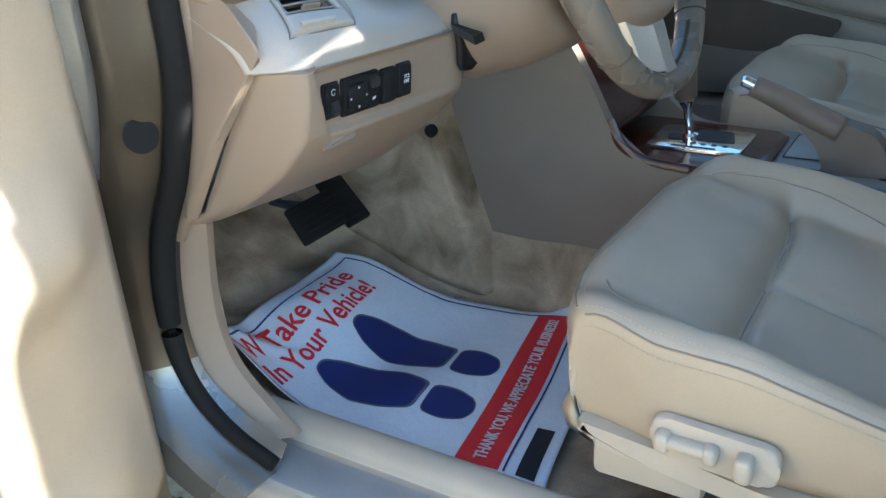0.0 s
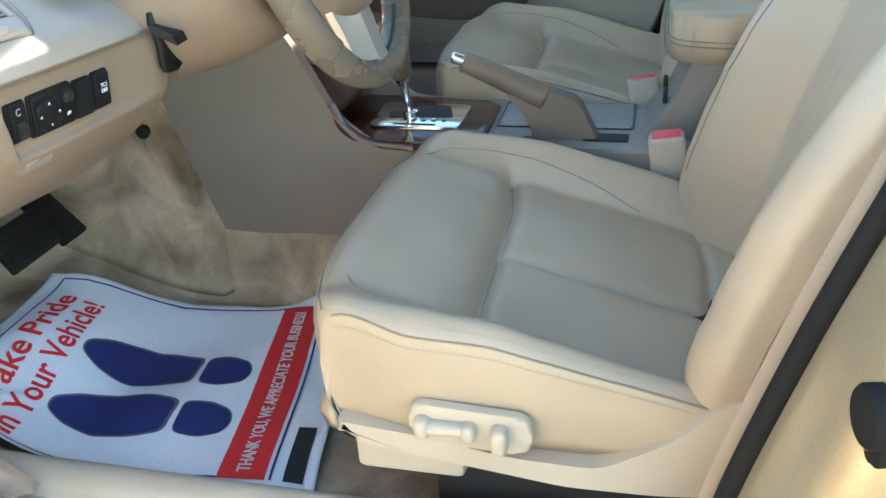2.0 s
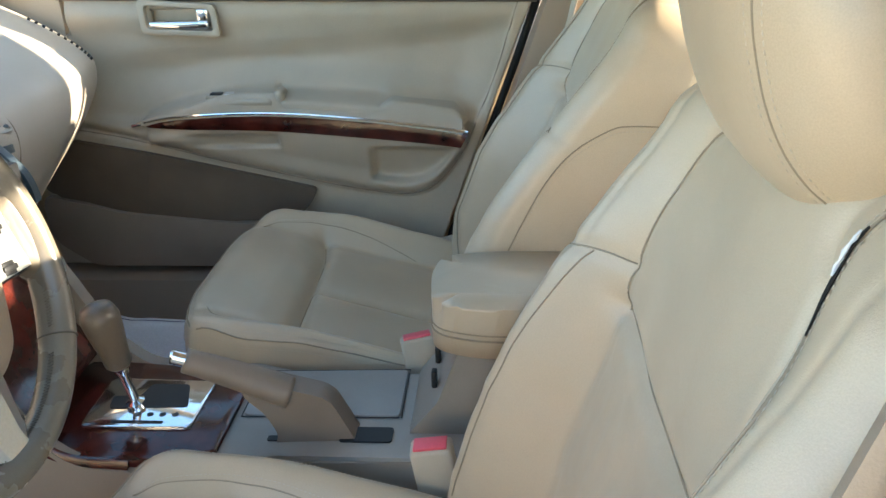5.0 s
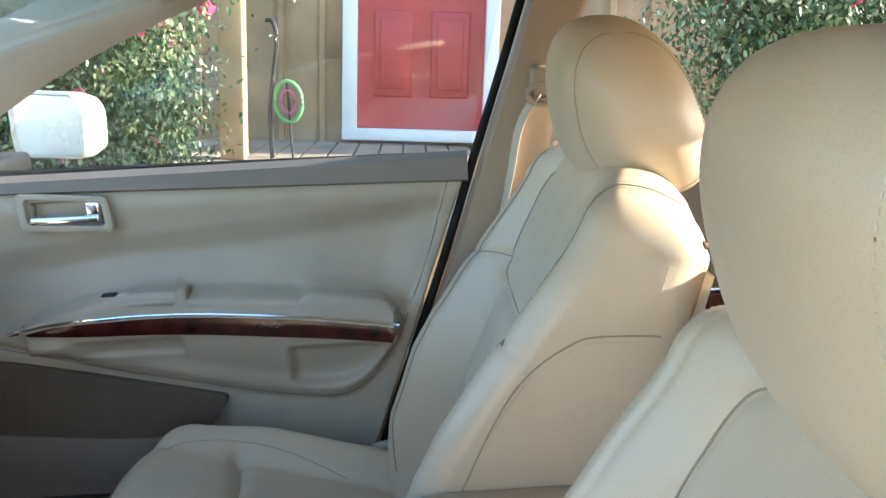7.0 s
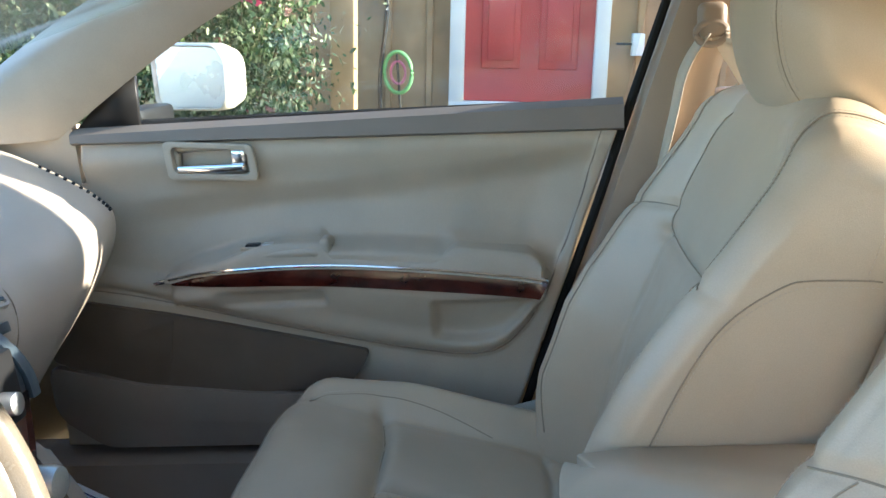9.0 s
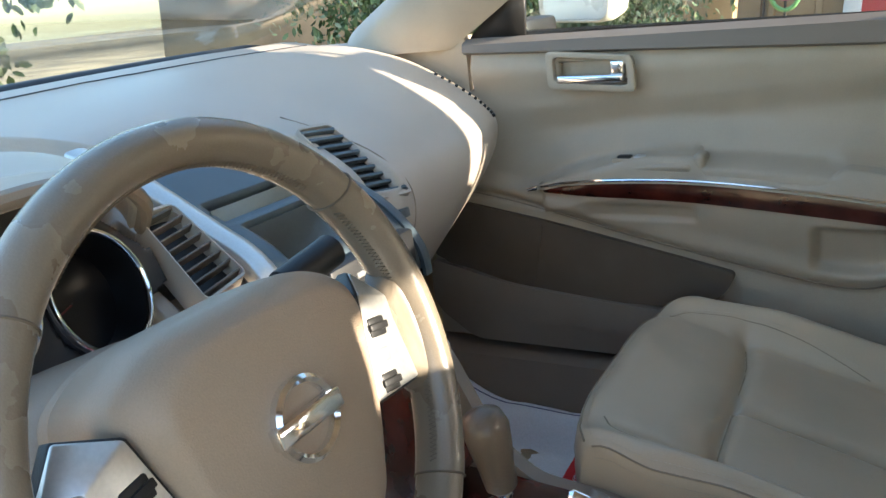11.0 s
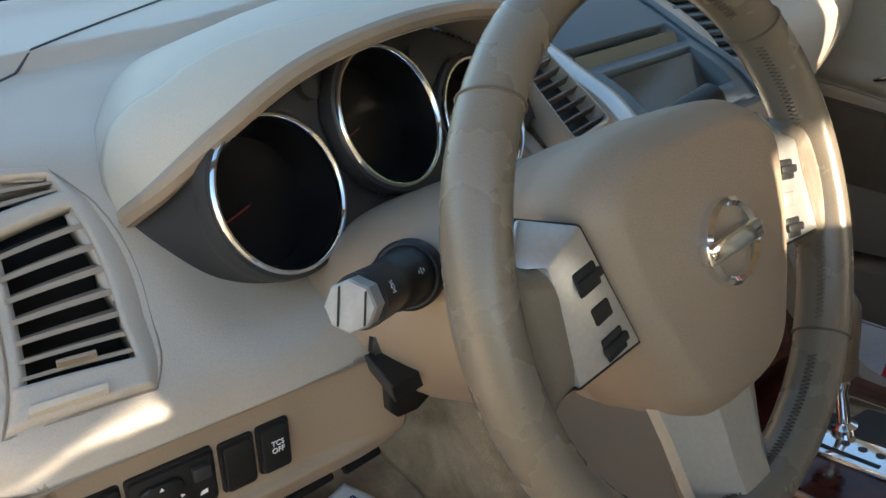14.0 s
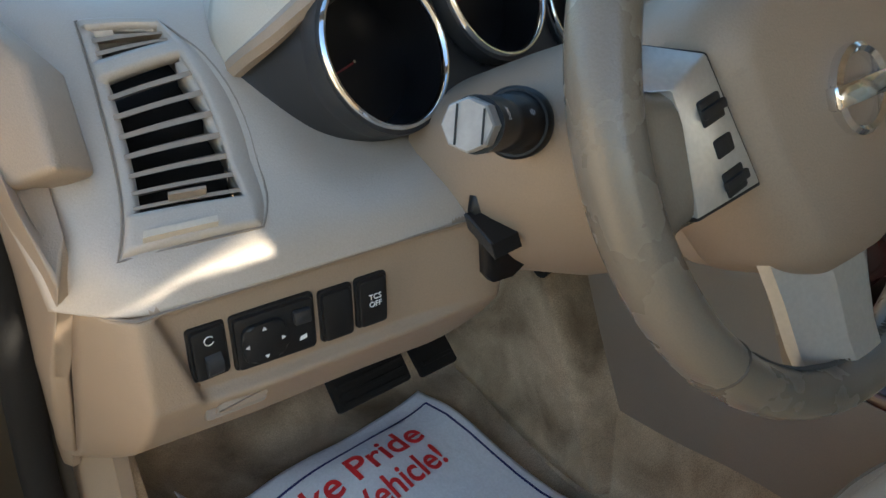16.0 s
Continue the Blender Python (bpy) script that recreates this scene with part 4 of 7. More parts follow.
pf = [Vector(p) for p in ((-0.684, 0.700, 0.985), (-0.676, 0.742, 1.032), (-0.690, 0.800, 1.062), (-0.724, 0.800, 1.000), (-0.708, 0.735, 0.970))]
foot_trim = part("pillar_foot", (pf, [(0, 1, 2, 3, 4)]), DASH, dashboard, "tan pillar foot cover", smooth=20)
shell(foot_trim, 0.03, (0, 1, -0.5))
bev = foot_trim.modifiers.new("edges", "BEVEL")
bev.width, bev.segments = 0.005, 3

# knee panel under the driver's dash
KN = [
    (-0.693, [(0.705, 0.907), (0.725, 0.880), (0.745, 0.852), (0.756, 0.836), (0.778, 0.800), (0.797, 0.770), (0.815, 0.744), (0.86, 0.734), (0.97, 0.742)]),
    (-0.686, [(0.676, 0.907), (0.690, 0.880), (0.706, 0.852), (0.718, 0.836), (0.745, 0.800), (0.775, 0.770), (0.810, 0.742), (0.86, 0.732), (0.97, 0.740)]),
    (-0.675, [(0.658, 0.907), (0.660, 0.880), (0.667, 0.852), (0.674, 0.836), (0.708, 0.800), (0.750, 0.770), (0.806, 0.740), (0.86, 0.730), (0.97, 0.740)]),
    (-0.60, [(0.648, 0.907), (0.650, 0.880), (0.653, 0.852), (0.660, 0.836), (0.694, 0.800), (0.740, 0.770), (0.800, 0.736), (0.86, 0.728), (0.97, 0.735)]),
    (-0.525, [(0.638, 0.907), (0.640, 0.880), (0.644, 0.852), (0.652, 0.836), (0.688, 0.800), (0.735, 0.768), (0.800, 0.730), (0.86, 0.724), (0.97, 0.735)]),
    (-0.45, [(0.629, 0.906), (0.632, 0.880), (0.638, 0.850), (0.646, 0.834), (0.684, 0.798), (0.730, 0.764), (0.800, 0.724), (0.86, 0.720), (0.97, 0.735)]),
    (-0.40, [(0.626, 0.904), (0.630, 0.878), (0.638, 0.848), (0.648, 0.832), (0.688, 0.796), (0.733, 0.762), (0.800, 0.722), (0.86, 0.718), (0.97, 0.735)]),
]
KX = np.array([k[0] for k in KN])
KP = np.array([spline(k[1], 90) for k in KN])


def knee_point(x, k):
    """The knee panel's face, with the sunken field that holds the switches."""
    f = k * 89
    i = min(88, int(f))
    w = f - i
    y, z = [np.interp(x, KX, KP[:, i, c]) * (1 - w) + np.interp(x, KX, KP[:, i + 1, c]) * w for c in (0, 1)]
    edge = -0.6665 + 0.015 * (0.905 - z) / 0.05
    y += 0.0105 * smoothstep(edge - 0.001, edge + 0.006, x) * smoothstep(0.836, 0.846, z) * smoothstep(0.9085, 0.902, z) * smoothstep(-0.44, -0.51, x)
    return Vector((x, y, z))


knee = part("knee_panel", grid(lambda u, v: knee_point(u, v), list(np.linspace(-0.693, -0.440, 104)), list(np.linspace(0, 1, 110))), DASH, dashboard, "tan lower knee panel", smooth=60)
shell(knee, 0.012, (0, 1, 0.3))
part("panel_gap", tube([knee_point(x, 0.0) + Vector((0, -0.0005, 0.0015)) for x in np.linspace(-0.693, -0.46, 40)], 0.0009, 5), TAUPE, dashboard)


def face_frame(x, k, f=dash_point):
    """A frame on the dash's skin: x across, y up the face, z out of it."""
    p = f(x, k)
    return basis(p, f(x + 0.02, k) - p, f(x, max(0, k - 0.04)) - p)


def knee_k(x, z):
    return min(np.linspace(0, 0.6, 241), key=lambda k: abs(knee_point(x, k).z - z))


# switches on the knee panel
def switch(name, x0, x1, z0, z1, label):
    k0, k1 = knee_k(x0, z0), knee_k(x0, z1)
    p00, p10, p01 = knee_point(x0, k1), knee_point(x1, k1), knee_point(x0, k0)
    m = basis(p00, p10 - p00, p01 - p00)
    w, h = (p10 - p00).length, (p01 - p00).length
    part("bezel", slab(rounded([(-0.0015, -0.0015), (w + 0.0015, -0.0015), (w + 0.0015, h + 0.0015), (-0.0015, h + 0.0015)], 0.003, 3), -0.004, 0.0025, 0.001, 2, m), BLACK, dashboard)
    return part(name, slab(rounded([(0, 0), (w, 0), (w, h), (0, h)], 0.003, 3), 0, 0.0055, 0.0015, 2, m), BLACK, dashboard, label), m, w, h


sw, m, w, h = switch("dimmer_switch", -0.648, -0.628, 0.888, 0.856, "black panel dimmer switch")
part("dimmer_wheel", tube([m @ Vector((w * 0.30, h * 0.27, 0.001)), m @ Vector((w * 0.78, h * 0.27, 0.001))], 0.0085, 18), CHARCOAL, sw)
part("print_mark", tube([m @ Vector((w / 2 + 0.0028 * math.cos(a), h * 0.78 + 0.0028 * math.sin(a), 0.0058)) for a in np.linspace(0.6, 5.8, 16)], 0.0004, 4), WHITE_PRINT, sw)
sw, m, w, h = switch("mirror_switch", -0.6225, -0.5745, 0.888, 0.853, "black mirror adjuster with white arrows")
part("adjuster_pad", slab(rounded([(w * 0.06, h * 0.12), (w * 0.62, h * 0.12), (w * 0.62, h * 0.86), (w * 0.06, h * 0.86)], 0.008, 5), 0.004, 0.0085, 0.002, 2, m), BLACK, sw)
part("selector", box((w * 0.72, h * 0.62, 0.005), (w * 0.94, h * 0.88, 0.0095), 0.001, 2, m), CHARCOAL, sw)
for cx, cy, a in ((0.34, 0.76, 90), (0.34, 0.22, 270), (0.12, 0.49, 180), (0.56, 0.49, 0)):
    tri = [(w * cx + 0.0017 * math.cos(radians(a + b)), h * cy + 0.0017 * math.sin(radians(a + b))) for b in (0, 120, 240)]
    part("arrow", slab(tri, 0.0085, 0.0088, 0, 1, m), WHITE_PRINT, sw)
part("arrow", slab([(w * 0.78, h * 0.24), (w * 0.88, h * 0.26), (w * 0.88, h * 0.34), (w * 0.80, h * 0.32)], 0.0055, 0.0058, 0, 1, m), WHITE_PRINT, sw)
switch("blank_switch", -0.5685, -0.549, 0.886, 0.8525, "blank black switch cover")
sw, m, w, h = switch("traction_switch", -0.5445, -0.5255, 0.8865, 0.8535, "black switch with white lettering")
lettering("TCS", 0.0055, m @ Matrix.Translation((0.0062, h * 0.58, 0.0058)), WHITE_PRINT, sw, width=0.0085)
lettering("OFF", 0.0055, m @ Matrix.Translation((0.0062, h * 0.42, 0.0058)), WHITE_PRINT, sw, width=0.0085)

# bonnet release tab in its hollow under the switches
hm = basis(knee_point(-0.642, knee_k(-0.642, 0.8300)), (1, -0.12, 0.0), (0, 0.5, 0.85))
part("release_hollow", slab(rounded([(-0.004, -0.006), (0.034, -0.006), (0.038, 0.005), (0.0, 0.005)], 0.003, 3), -0.006, 0.0008, 0, 1, hm), TAUPE, dashboard)
part("release_tab", slab(rounded([(0.002, -0.004), (0.034, -0.004), (0.037, 0.002), (0.006, 0.002)], 0.002, 3), -0.002, 0.005, 0.0015, 2, hm), DASH, dashboard, "tan bonnet release tab")

# side air vent by the driver's door
def vent_at(name, corners, bars, frame_w, mat, label, parent, stand=0.006, slat_mat=None, thin=0.0024):
    """A framed air vent on four corners (top-left, top-right, bottom-right, bottom-left)."""
    tl, tr, br, bl = [Vector(c) for c in corners]
    m = basis(bl, br - bl, tl - bl)
    inv = m.inverted()
    q = [(inv @ p).xy for p in (bl, br, tr, tl)]
    c = sum((Vector(p) for p in q), Vector((0, 0))) / 4
    outer = rounded([tuple(p) for p in q], 0.010, 4)
    inner = rounded([tuple(Vector(p) + (c - Vector(p)).normalized() * frame_w * 1.4) for p in q], 0.006, 4)
    n = len(outer)
    rings = [[m @ Vector((*p, -0.012)) for p in outer], [m @ Vector((*p, stand * 0.6)) for p in outer],
             [m @ Vector((*(Vector(p).lerp(Vector(i), 0.12)), stand)) for p, i in zip(outer, inner)], [m @ Vector((*(Vector(p).lerp(Vector(i), 0.88)), stand)) for p, i in zip(outer, inner)],
             [m @ Vector((*p, stand * 0.5)) for p in inner], [m @ Vector((*p, -0.030)) for p in inner]]
    v = part(name, loft(rings, caps=False), mat, parent, label, smooth=50)
    part("duct", ([m @ Vector((*p, -0.016 if thin < 0.002 else -0.004)) for p in inner], [tuple(range(n))]), BLACK, v)
    lo, hi = min(p[1] for p in inner), max(p[1] for p in inner)
    for i in range(bars):
        y = lo + (hi - lo) * (i + 0.5) / bars
        xsx = sorted(a[0] + (b[0] - a[0]) * (y - a[1]) / (b[1] - a[1]) for a, b in zip(inner, inner[1:] + inner[:1]) if (a[1] - y) * (b[1] - y) < 0)
        if len(xsx) < 2:
            continue
        part("slat", box((xsx[0] - 0.001, y - thin, -0.003 if thin > 0.002 else -0.008), (xsx[-1] + 0.001, y + thin, 0.0035 if thin > 0.002 else 0.0015), 0.0008, 1, m), slat_mat or mat, v)
    return v, m


def on_dash(x, k, lift=0.0):
    return face_frame(x, k) @ Vector((0, 0, lift))


VROWS = ([0.0, 0.1, 0.2, 0.3, 0.8, 1.0], [0.0, 0.045, 0.195, 0.26, 0.77, 1.0], [0.0, 0.035, 0.115, 0.17, 0.81, 1.0])


def vent_edge(s, t):
    x = (-0.621 - 0.051 * t) * (1 - s) + (-0.576 - 0.019 * t + 0.005 * math.sin(math.pi * min(1, t * 1.6))) * s
    return face_frame(x, (0.466 + 0.388 * t) * (1 - s) + (0.491 + 0.348 * t) * s)


def vent_pt(s, v, up=0.0):
    """A point on the side vent's panel: s across, v down."""
    ta, tb = float(np.interp(v, VROWS[0], VROWS[1])), float(np.interp(v, VROWS[0], VROWS[2]))
    a, b = vent_edge(0, ta), vent_edge(1, tb)
    n = (a.col[2].xyz + b.col[2].xyz).normalized()
    return a.translation.lerp(b.translation, s) + n * (up + 0.001 * math.sin(math.pi * s))


def vent_panel(s, v):
    e = min(s, 1 - s, v * 1.5, (1 - v) * 1.5)
    bulge = 0.21 * math.sin(math.pi * v) * smoothstep(0.94, 1.0, s)
    return vent_pt(s + bulge, v, 0.0065 * smoothstep(-0.01, 0.05, e) - 0.002)


vs_v = sorted(set([round(k, 4) for k in np.linspace(0, 0.1, 9)] + [round(k, 4) for k in np.linspace(0.1, 0.3, 9)] + [round(k, 4) for k in np.linspace(0.3, 0.8, 21)] + [round(k, 4) for k in np.linspace(0.8, 1.0, 13)]))
us_v = [0, 0.01, 0.02, 0.03] + list(np.linspace(0.03, 0.94, 24))[1:] + [0.955, 0.97, 0.98, 0.99, 1.0]
vent = part("air_vent", grid(vent_panel, us_v, vs_v, lambda s, v: 0.03 < s < 0.94 and (0.1 < v < 0.2 or 0.3 < v < 0.8)), DASH_TOP, dashboard, "tan side air vent with slats", smooth=60)
shell(vent, 0.008, (0, 1, -0.5))
part("vent_gap", tube([vent_pt(s, v, 0.0006) for s, v in [(0, v) for v in np.linspace(1, 0, 20)] + [(s, 0) for s in np.linspace(0.05, 0.95, 8)] + [(1 + 0.21 * math.sin(math.pi * v), v) for v in np.linspace(0, 1, 20)] + [(s, 1) for s in np.linspace(0.95, 0.05, 8)]], 0.0007, 5, closed=True), TAUPE, vent)
for v0, v1 in ((0.1, 0.2), (0.3, 0.8)):
    part("duct", grid(lambda s, v: vent_pt(s, v, -0.022), [0.0, 0.25, 0.5, 0.75, 0.95], list(np.linspace(v0 - 0.03, v1 + 0.03, 8))), BLACK, vent)


def vent_slat(v, wide):
    rings = []
    for s in np.linspace(0.02, 0.945, 12):
        rings.append([vent_pt(s, v - wide, 0.001), vent_pt(s, v + wide, 0.001), vent_pt(s, v + wide - 0.04, -0.010), vent_pt(s, v - wide - 0.04, -0.010)])
    return loft(rings)


for i in range(7):
    part("slat", vent_slat(0.3 + 0.5 * (i + 0.95) / 7.6, 0.0085), DASH, vent)
for i in range(2):
    part("slat", vent_slat(0.1 + 0.1 * (i + 0.9) / 2.7, 0.0065), DASH, vent)
part("vent_tab", loft([[vent_pt(s, v, up) for v, up in ((0.735, 0.001), (0.755, 0.001), (0.752, 0.006), (0.738, 0.006))] for s in (0.36, 0.42, 0.60, 0.66)]), DASH, vent)
part("vent_wheel", loft([[vent_pt(s, v, up) for v, up in ((0.905, 0.003), (0.960, 0.003), (0.950, 0.0085), (0.915, 0.0085))] for s in (0.16, 0.20, 0.64, 0.68)]), material("cream_plastic", (0.55, 0.47, 0.36), 0.45), vent, "cream vent thumb wheel")

# instrument cluster: bezel body, hood and three gauges
cluster = thing("instrument_cluster", "black instrument cluster with three silver-ringed gauges", "instrument cluster", (-0.37, 0.72, 0.98))
G = [Vector((-0.482, 0.6875, 1.0110)), Vector((-0.374, 0.705, 1.034)), Vector((-0.261, 0.7225, 1.0050))]


def gauge(c):
    ex = Vector((1, 0.175, 0))
    m = basis(c, ex, Vector((0, 0.35, 0.93)))
    circ = [(math.cos(a), math.sin(a)) for a in np.linspace(0, 2 * math.pi, 48, endpoint=False)]
    g = part("gauge", loft([[m @ Vector((r * x, r * y, z)) for x, y in circ] for r, z in ((0.0530, -0.016), (0.0545, -0.008), (0.0540, 0.001), (0.0505, 0.001))], caps=False), CHARCOAL, cluster, "black round gauge pod")
    part("gauge_ring", loft([[m @ Vector((r * x, r * y, z)) for x, y in circ] for r, z in ((0.0518, -0.001), (0.0513, 0.0032), (0.0503, 0.0045), (0.0489, 0.0045), (0.0478, 0.0032), (0.0470, -0.003))], caps=False), CHROME, g, "silver gauge ring")
    part("gauge_well", loft([[m @ Vector((r * x, r * y, z)) for x, y in circ] for r, z in ((0.0474, 0.0), (0.0445, -0.010), (0.0435, -0.030), (0.02, -0.031), (0.001, -0.031))], caps=False), GLOSS_BLACK, g)
    part("needle", box((-0.030, -0.0006, -0.029), (-0.004, 0.0006, -0.028), 0, 1, m @ pose(0, 0, 0, 0, 0, 12)), material("dim_red_needle", (0.16, 0.012, 0.012), 0.5), g)
    return m


for c in G:
    gauge(c)
# bezel around the pods, with openings for them
face = basis(G[1] + Vector((0, 0.010, -0.004)), (1, 0.175, 0), (0, 0.35, 0.93))
GL = [face.inverted() @ c for c in G]
OUT = spline([(-0.205, -0.040), (-0.185, 0.005), (-0.140, 0.016), (-0.07, 0.050), (0.0, 0.066), (0.07, 0.062), (0.140, 0.035), (0.185, -0.01)], 40)


def bezel_open(u, v):
    top = float(np.interp(u, OUT[:, 0], OUT[:, 1])) - 0.004
    low = -0.068 + 0.25 * (u / 0.2) ** 2 * 0.1
    return u < -0.135 or v > top or v < low or any(math.hypot(u - g.x, v - g.y) < 0.0545 for g in GL)


shell(part("bezel_plate", grid(lambda u, v: face @ Vector((u, v, 0)), list(np.linspace(-0.205, 0.19, 170)), list(np.linspace(-0.11, 0.08, 84)), bezel_open), CHARCOAL, cluster, "black gauge bezel"), 0.004, (0, 1, 0))
for dx in (-0.058, 0.056):
    part("reset_knob", tube([face @ Vector((dx, 0.036, -0.002)), face @ Vector((dx, 0.036, 0.006))], 0.008, 18), CHARCOAL, cluster)

# black surround sweeping from the first gauge to the hood's outer tip
gm = basis(G[0], (1, 0.175, 0), (0, 0.35, 0.93))
pod_out = spline([(-0.492, 0.716, 1.045), (-0.517, 0.716, 1.033), (-0.541, 0.728, 1.018)] + POD, 60)
pod_in = [gm @ Vector((0.0530 * math.cos(radians(a)), 0.0530 * math.sin(radians(a)), -0.004)) for a in np.interp(np.linspace(0, 1, 60), np.linspace(0, 1, 10), [104, 130, 154, 176, 200, 222, 245, 268, 300, 335])]


def pod_pt(i, v):
    p = pod_in[i].lerp(Vector(pod_out[i]) + Vector((0, 0.010, -0.003)), v)
    return p + Vector((0, 0.010, 0)) * math.sin(math.pi * min(1.0, v)) * smoothstep(0, 20, i)


shell(part("pod_surround", grid(lambda u, v: pod_pt(int(u), v), list(range(60)), list(np.linspace(0, 1, 14))), CHARCOAL, cluster, "black sweeping gauge surround", smooth=180), 0.004, (0, 1, 0))

# hood over the cluster
LIP = [(-0.557, 0.742, 1.010), (-0.544, 0.714, 1.030), (-0.510, 0.696, 1.058), (-0.450, 0.695, 1.085), (-0.375, 0.700, 1.098), (-0.30, 0.705, 1.100), (-0.235, 0.715, 1.090), (-0.185, 0.74, 1.060), (-0.165, 0.77, 1.03)]
REAR = [(-0.558, 0.752, 1.005), (-0.550, 0.795, 1.026), (-0.520, 0.85, 1.050), (-0.46, 0.92, 1.070), (-0.375, 0.955, 1.082), (-0.29, 0.96, 1.095), (-0.20, 0.93, 1.092), (-0.15, 0.88, 1.065), (-0.145, 0.83, 1.04)]
lip, rear = spline(LIP, 60), spline(REAR, 60)


def hood_pt(i, v):
    a, b = Vector(lip[i]), Vector(rear[i])
    p = a.lerp(b, v)
    k = math.sin(math.pi * min(1, v * 1.02)) * 0.017
    return p + Vector((0, 0, k * smoothstep(0, 12, i)))


def hood_split(i):
    """How far back the cream front of the hood reaches."""
    return float(np.interp(lip[i][0], [-0.556, -0.53, -0.506, -0.45, -0.377, -0.293, -0.22], [1.0, 0.80, 0.47, 0.33, 0.19, 0.11, 0.06]))


CREAM = material("cream_soft_plastic", (0.54, 0.465, 0.36), 0.5, grain=0.3, grain_scale=900, var=0.04)
shell(part("cluster_hood", grid(lambda u, v: hood_pt(int(u), v * hood_split(int(u))), list(range(60)), list(np.linspace(0, 1, 10))), CREAM, dashboard, "cream hood over the gauges", smooth=180), 0.012)
shell(part("hood_top", grid(lambda u, v: hood_pt(int(u), hood_split(int(u)) + v * (1 - hood_split(int(u)))) - Vector((0, 0, 0.0035 * smoothstep(0.0, 0.05, v))), list(range(60)), [0, 0.01, 0.025, 0.05] + list(np.linspace(0.1, 1, 12))), DASH_TOP, dashboard, "grey tan pad behind the hood", smooth=60), 0.010)
part("hood_edge", tube([Vector(p) + Vector((0, 0.002, -0.004)) for p in lip], 0.007, 8), DASH, dashboard, "rounded tan hood edge")

# ---- centre stack ----
stack = thing("centre_stack", "slate grey centre stack with display and vents", "centre console", (0, 0.75, 0.85))
SP = spline([(0.90, 1.080), (0.83, 1.058), (0.745, 1.012), (0.690, 0.980), (0.652, 0.930), (0.648, 0.870), (0.650, 0.800), (0.630, 0.740), (0.590, 0.690)], 50)


def stack_pt(u, v):
    f = v * 49
    i = min(48, int(f))
    y, z = SP[i] + (SP[i + 1] - SP[i]) * (f - i)
    hw = 0.112 - 0.012 * v
    return Vector((u * hw, y + 0.003 * u * u, z))


def stack_v(z):
    """How far down the stack its surface reaches the height z."""
    lo, hi = 0.0, 1.0
    for _ in range(40):
        mid = (lo + hi) / 2
        lo, hi = (mid, hi) if stack_pt(0, mid).z > z else (lo, mid)
    return lo


def stack_frame(x, v):
    p = stack_pt(x / 0.12, v)
    return basis(p, (1, 0, 0), stack_pt(x / 0.12, v - 0.03) - p)


fm = stack_frame(-0.058, 0.375) @ Matrix.Translation((-0.010, 0, -0.003))
WINDOWS = [(0.088, 0.053, 0.079), (0.078, -0.008, 0.045)]       # half width, lower and upper edge along the face
edges_v = [tuple(stack_v((fm @ Vector((0.06, y, 0.0025))).z) for y in (hi, lo)) for _, lo, hi in WINDOWS]
edges_u = [h / 0.108 for h, _, _ in WINDOWS]


def stack_window(u, v):
    return any(abs(u) < e and a < v < b for e, (a, b) in zip(edges_u, edges_v))


us_s = sorted(set(list(np.linspace(-1, 1, 17)) + [k * e for e in edges_u for k in (-1, 1)]))
vs_s = sorted(set(list(np.linspace(0, 0.80, 40)) + [v for ab in edges_v for v in ab]))
shell(part("stack_face", grid(stack_pt, us_s, vs_s, stack_window), SLATE, stack, "slate panel with two sunken windows", smooth=25), 0.030, (0, 1, -0.3))
lowf = part("lower_face", grid(lambda u, v: stack_pt(u, v) + Vector((0, -0.002, 0.001)), list(np.linspace(-1, 1, 16)), list(np.linspace(0.55, 1.0, 20))), WOOD, stack, "dark red wood veneer")
shell(lowf, 0.02, (0, 1, -0.3))
BOW = [(0.1030, 0.1290, 0.0), (0.1030, 0.1290, 0.14), (0.1005, 0.1265, 0.25), (0.1000, 0.1265, 0.33), (0.1030, 0.1295, 0.41), (0.1070, 0.1350, 0.49), (0.1100, 0.1400, 0.57)]
for s in (-1, 1):
    strips = []
    for xi, xo, v in spline(BOW, 30):
        p = stack_pt(0, v)
        n = basis(p, (1, 0, 0), stack_pt(0, max(0, v - 0.02)) - stack_pt(0, v + 0.02)).to_3x3() @ Vector((0, 0, 1))
        xo, k = (xo, 1.0) if s < 0 else (xi + 0.014, 0.2)
        sec = ((xi, -0.006), (xi, 0.0035), (xi + 0.002, 0.0052), (xi * 0.6 + xo * 0.4, 0.0066), (xo - 0.002, 0.0056), (xo, 0.0035), (xo, -0.010))
        strips.append([Vector((s * x, p.y, p.z)) + n * (h * k if h > 0 else h) for x, h in sec])
    part("side_bow", loft(strips), SATIN if s < 0 else SLATE, stack, "curved silver side bow" if s < 0 else "slate grey side bow", smooth=50)

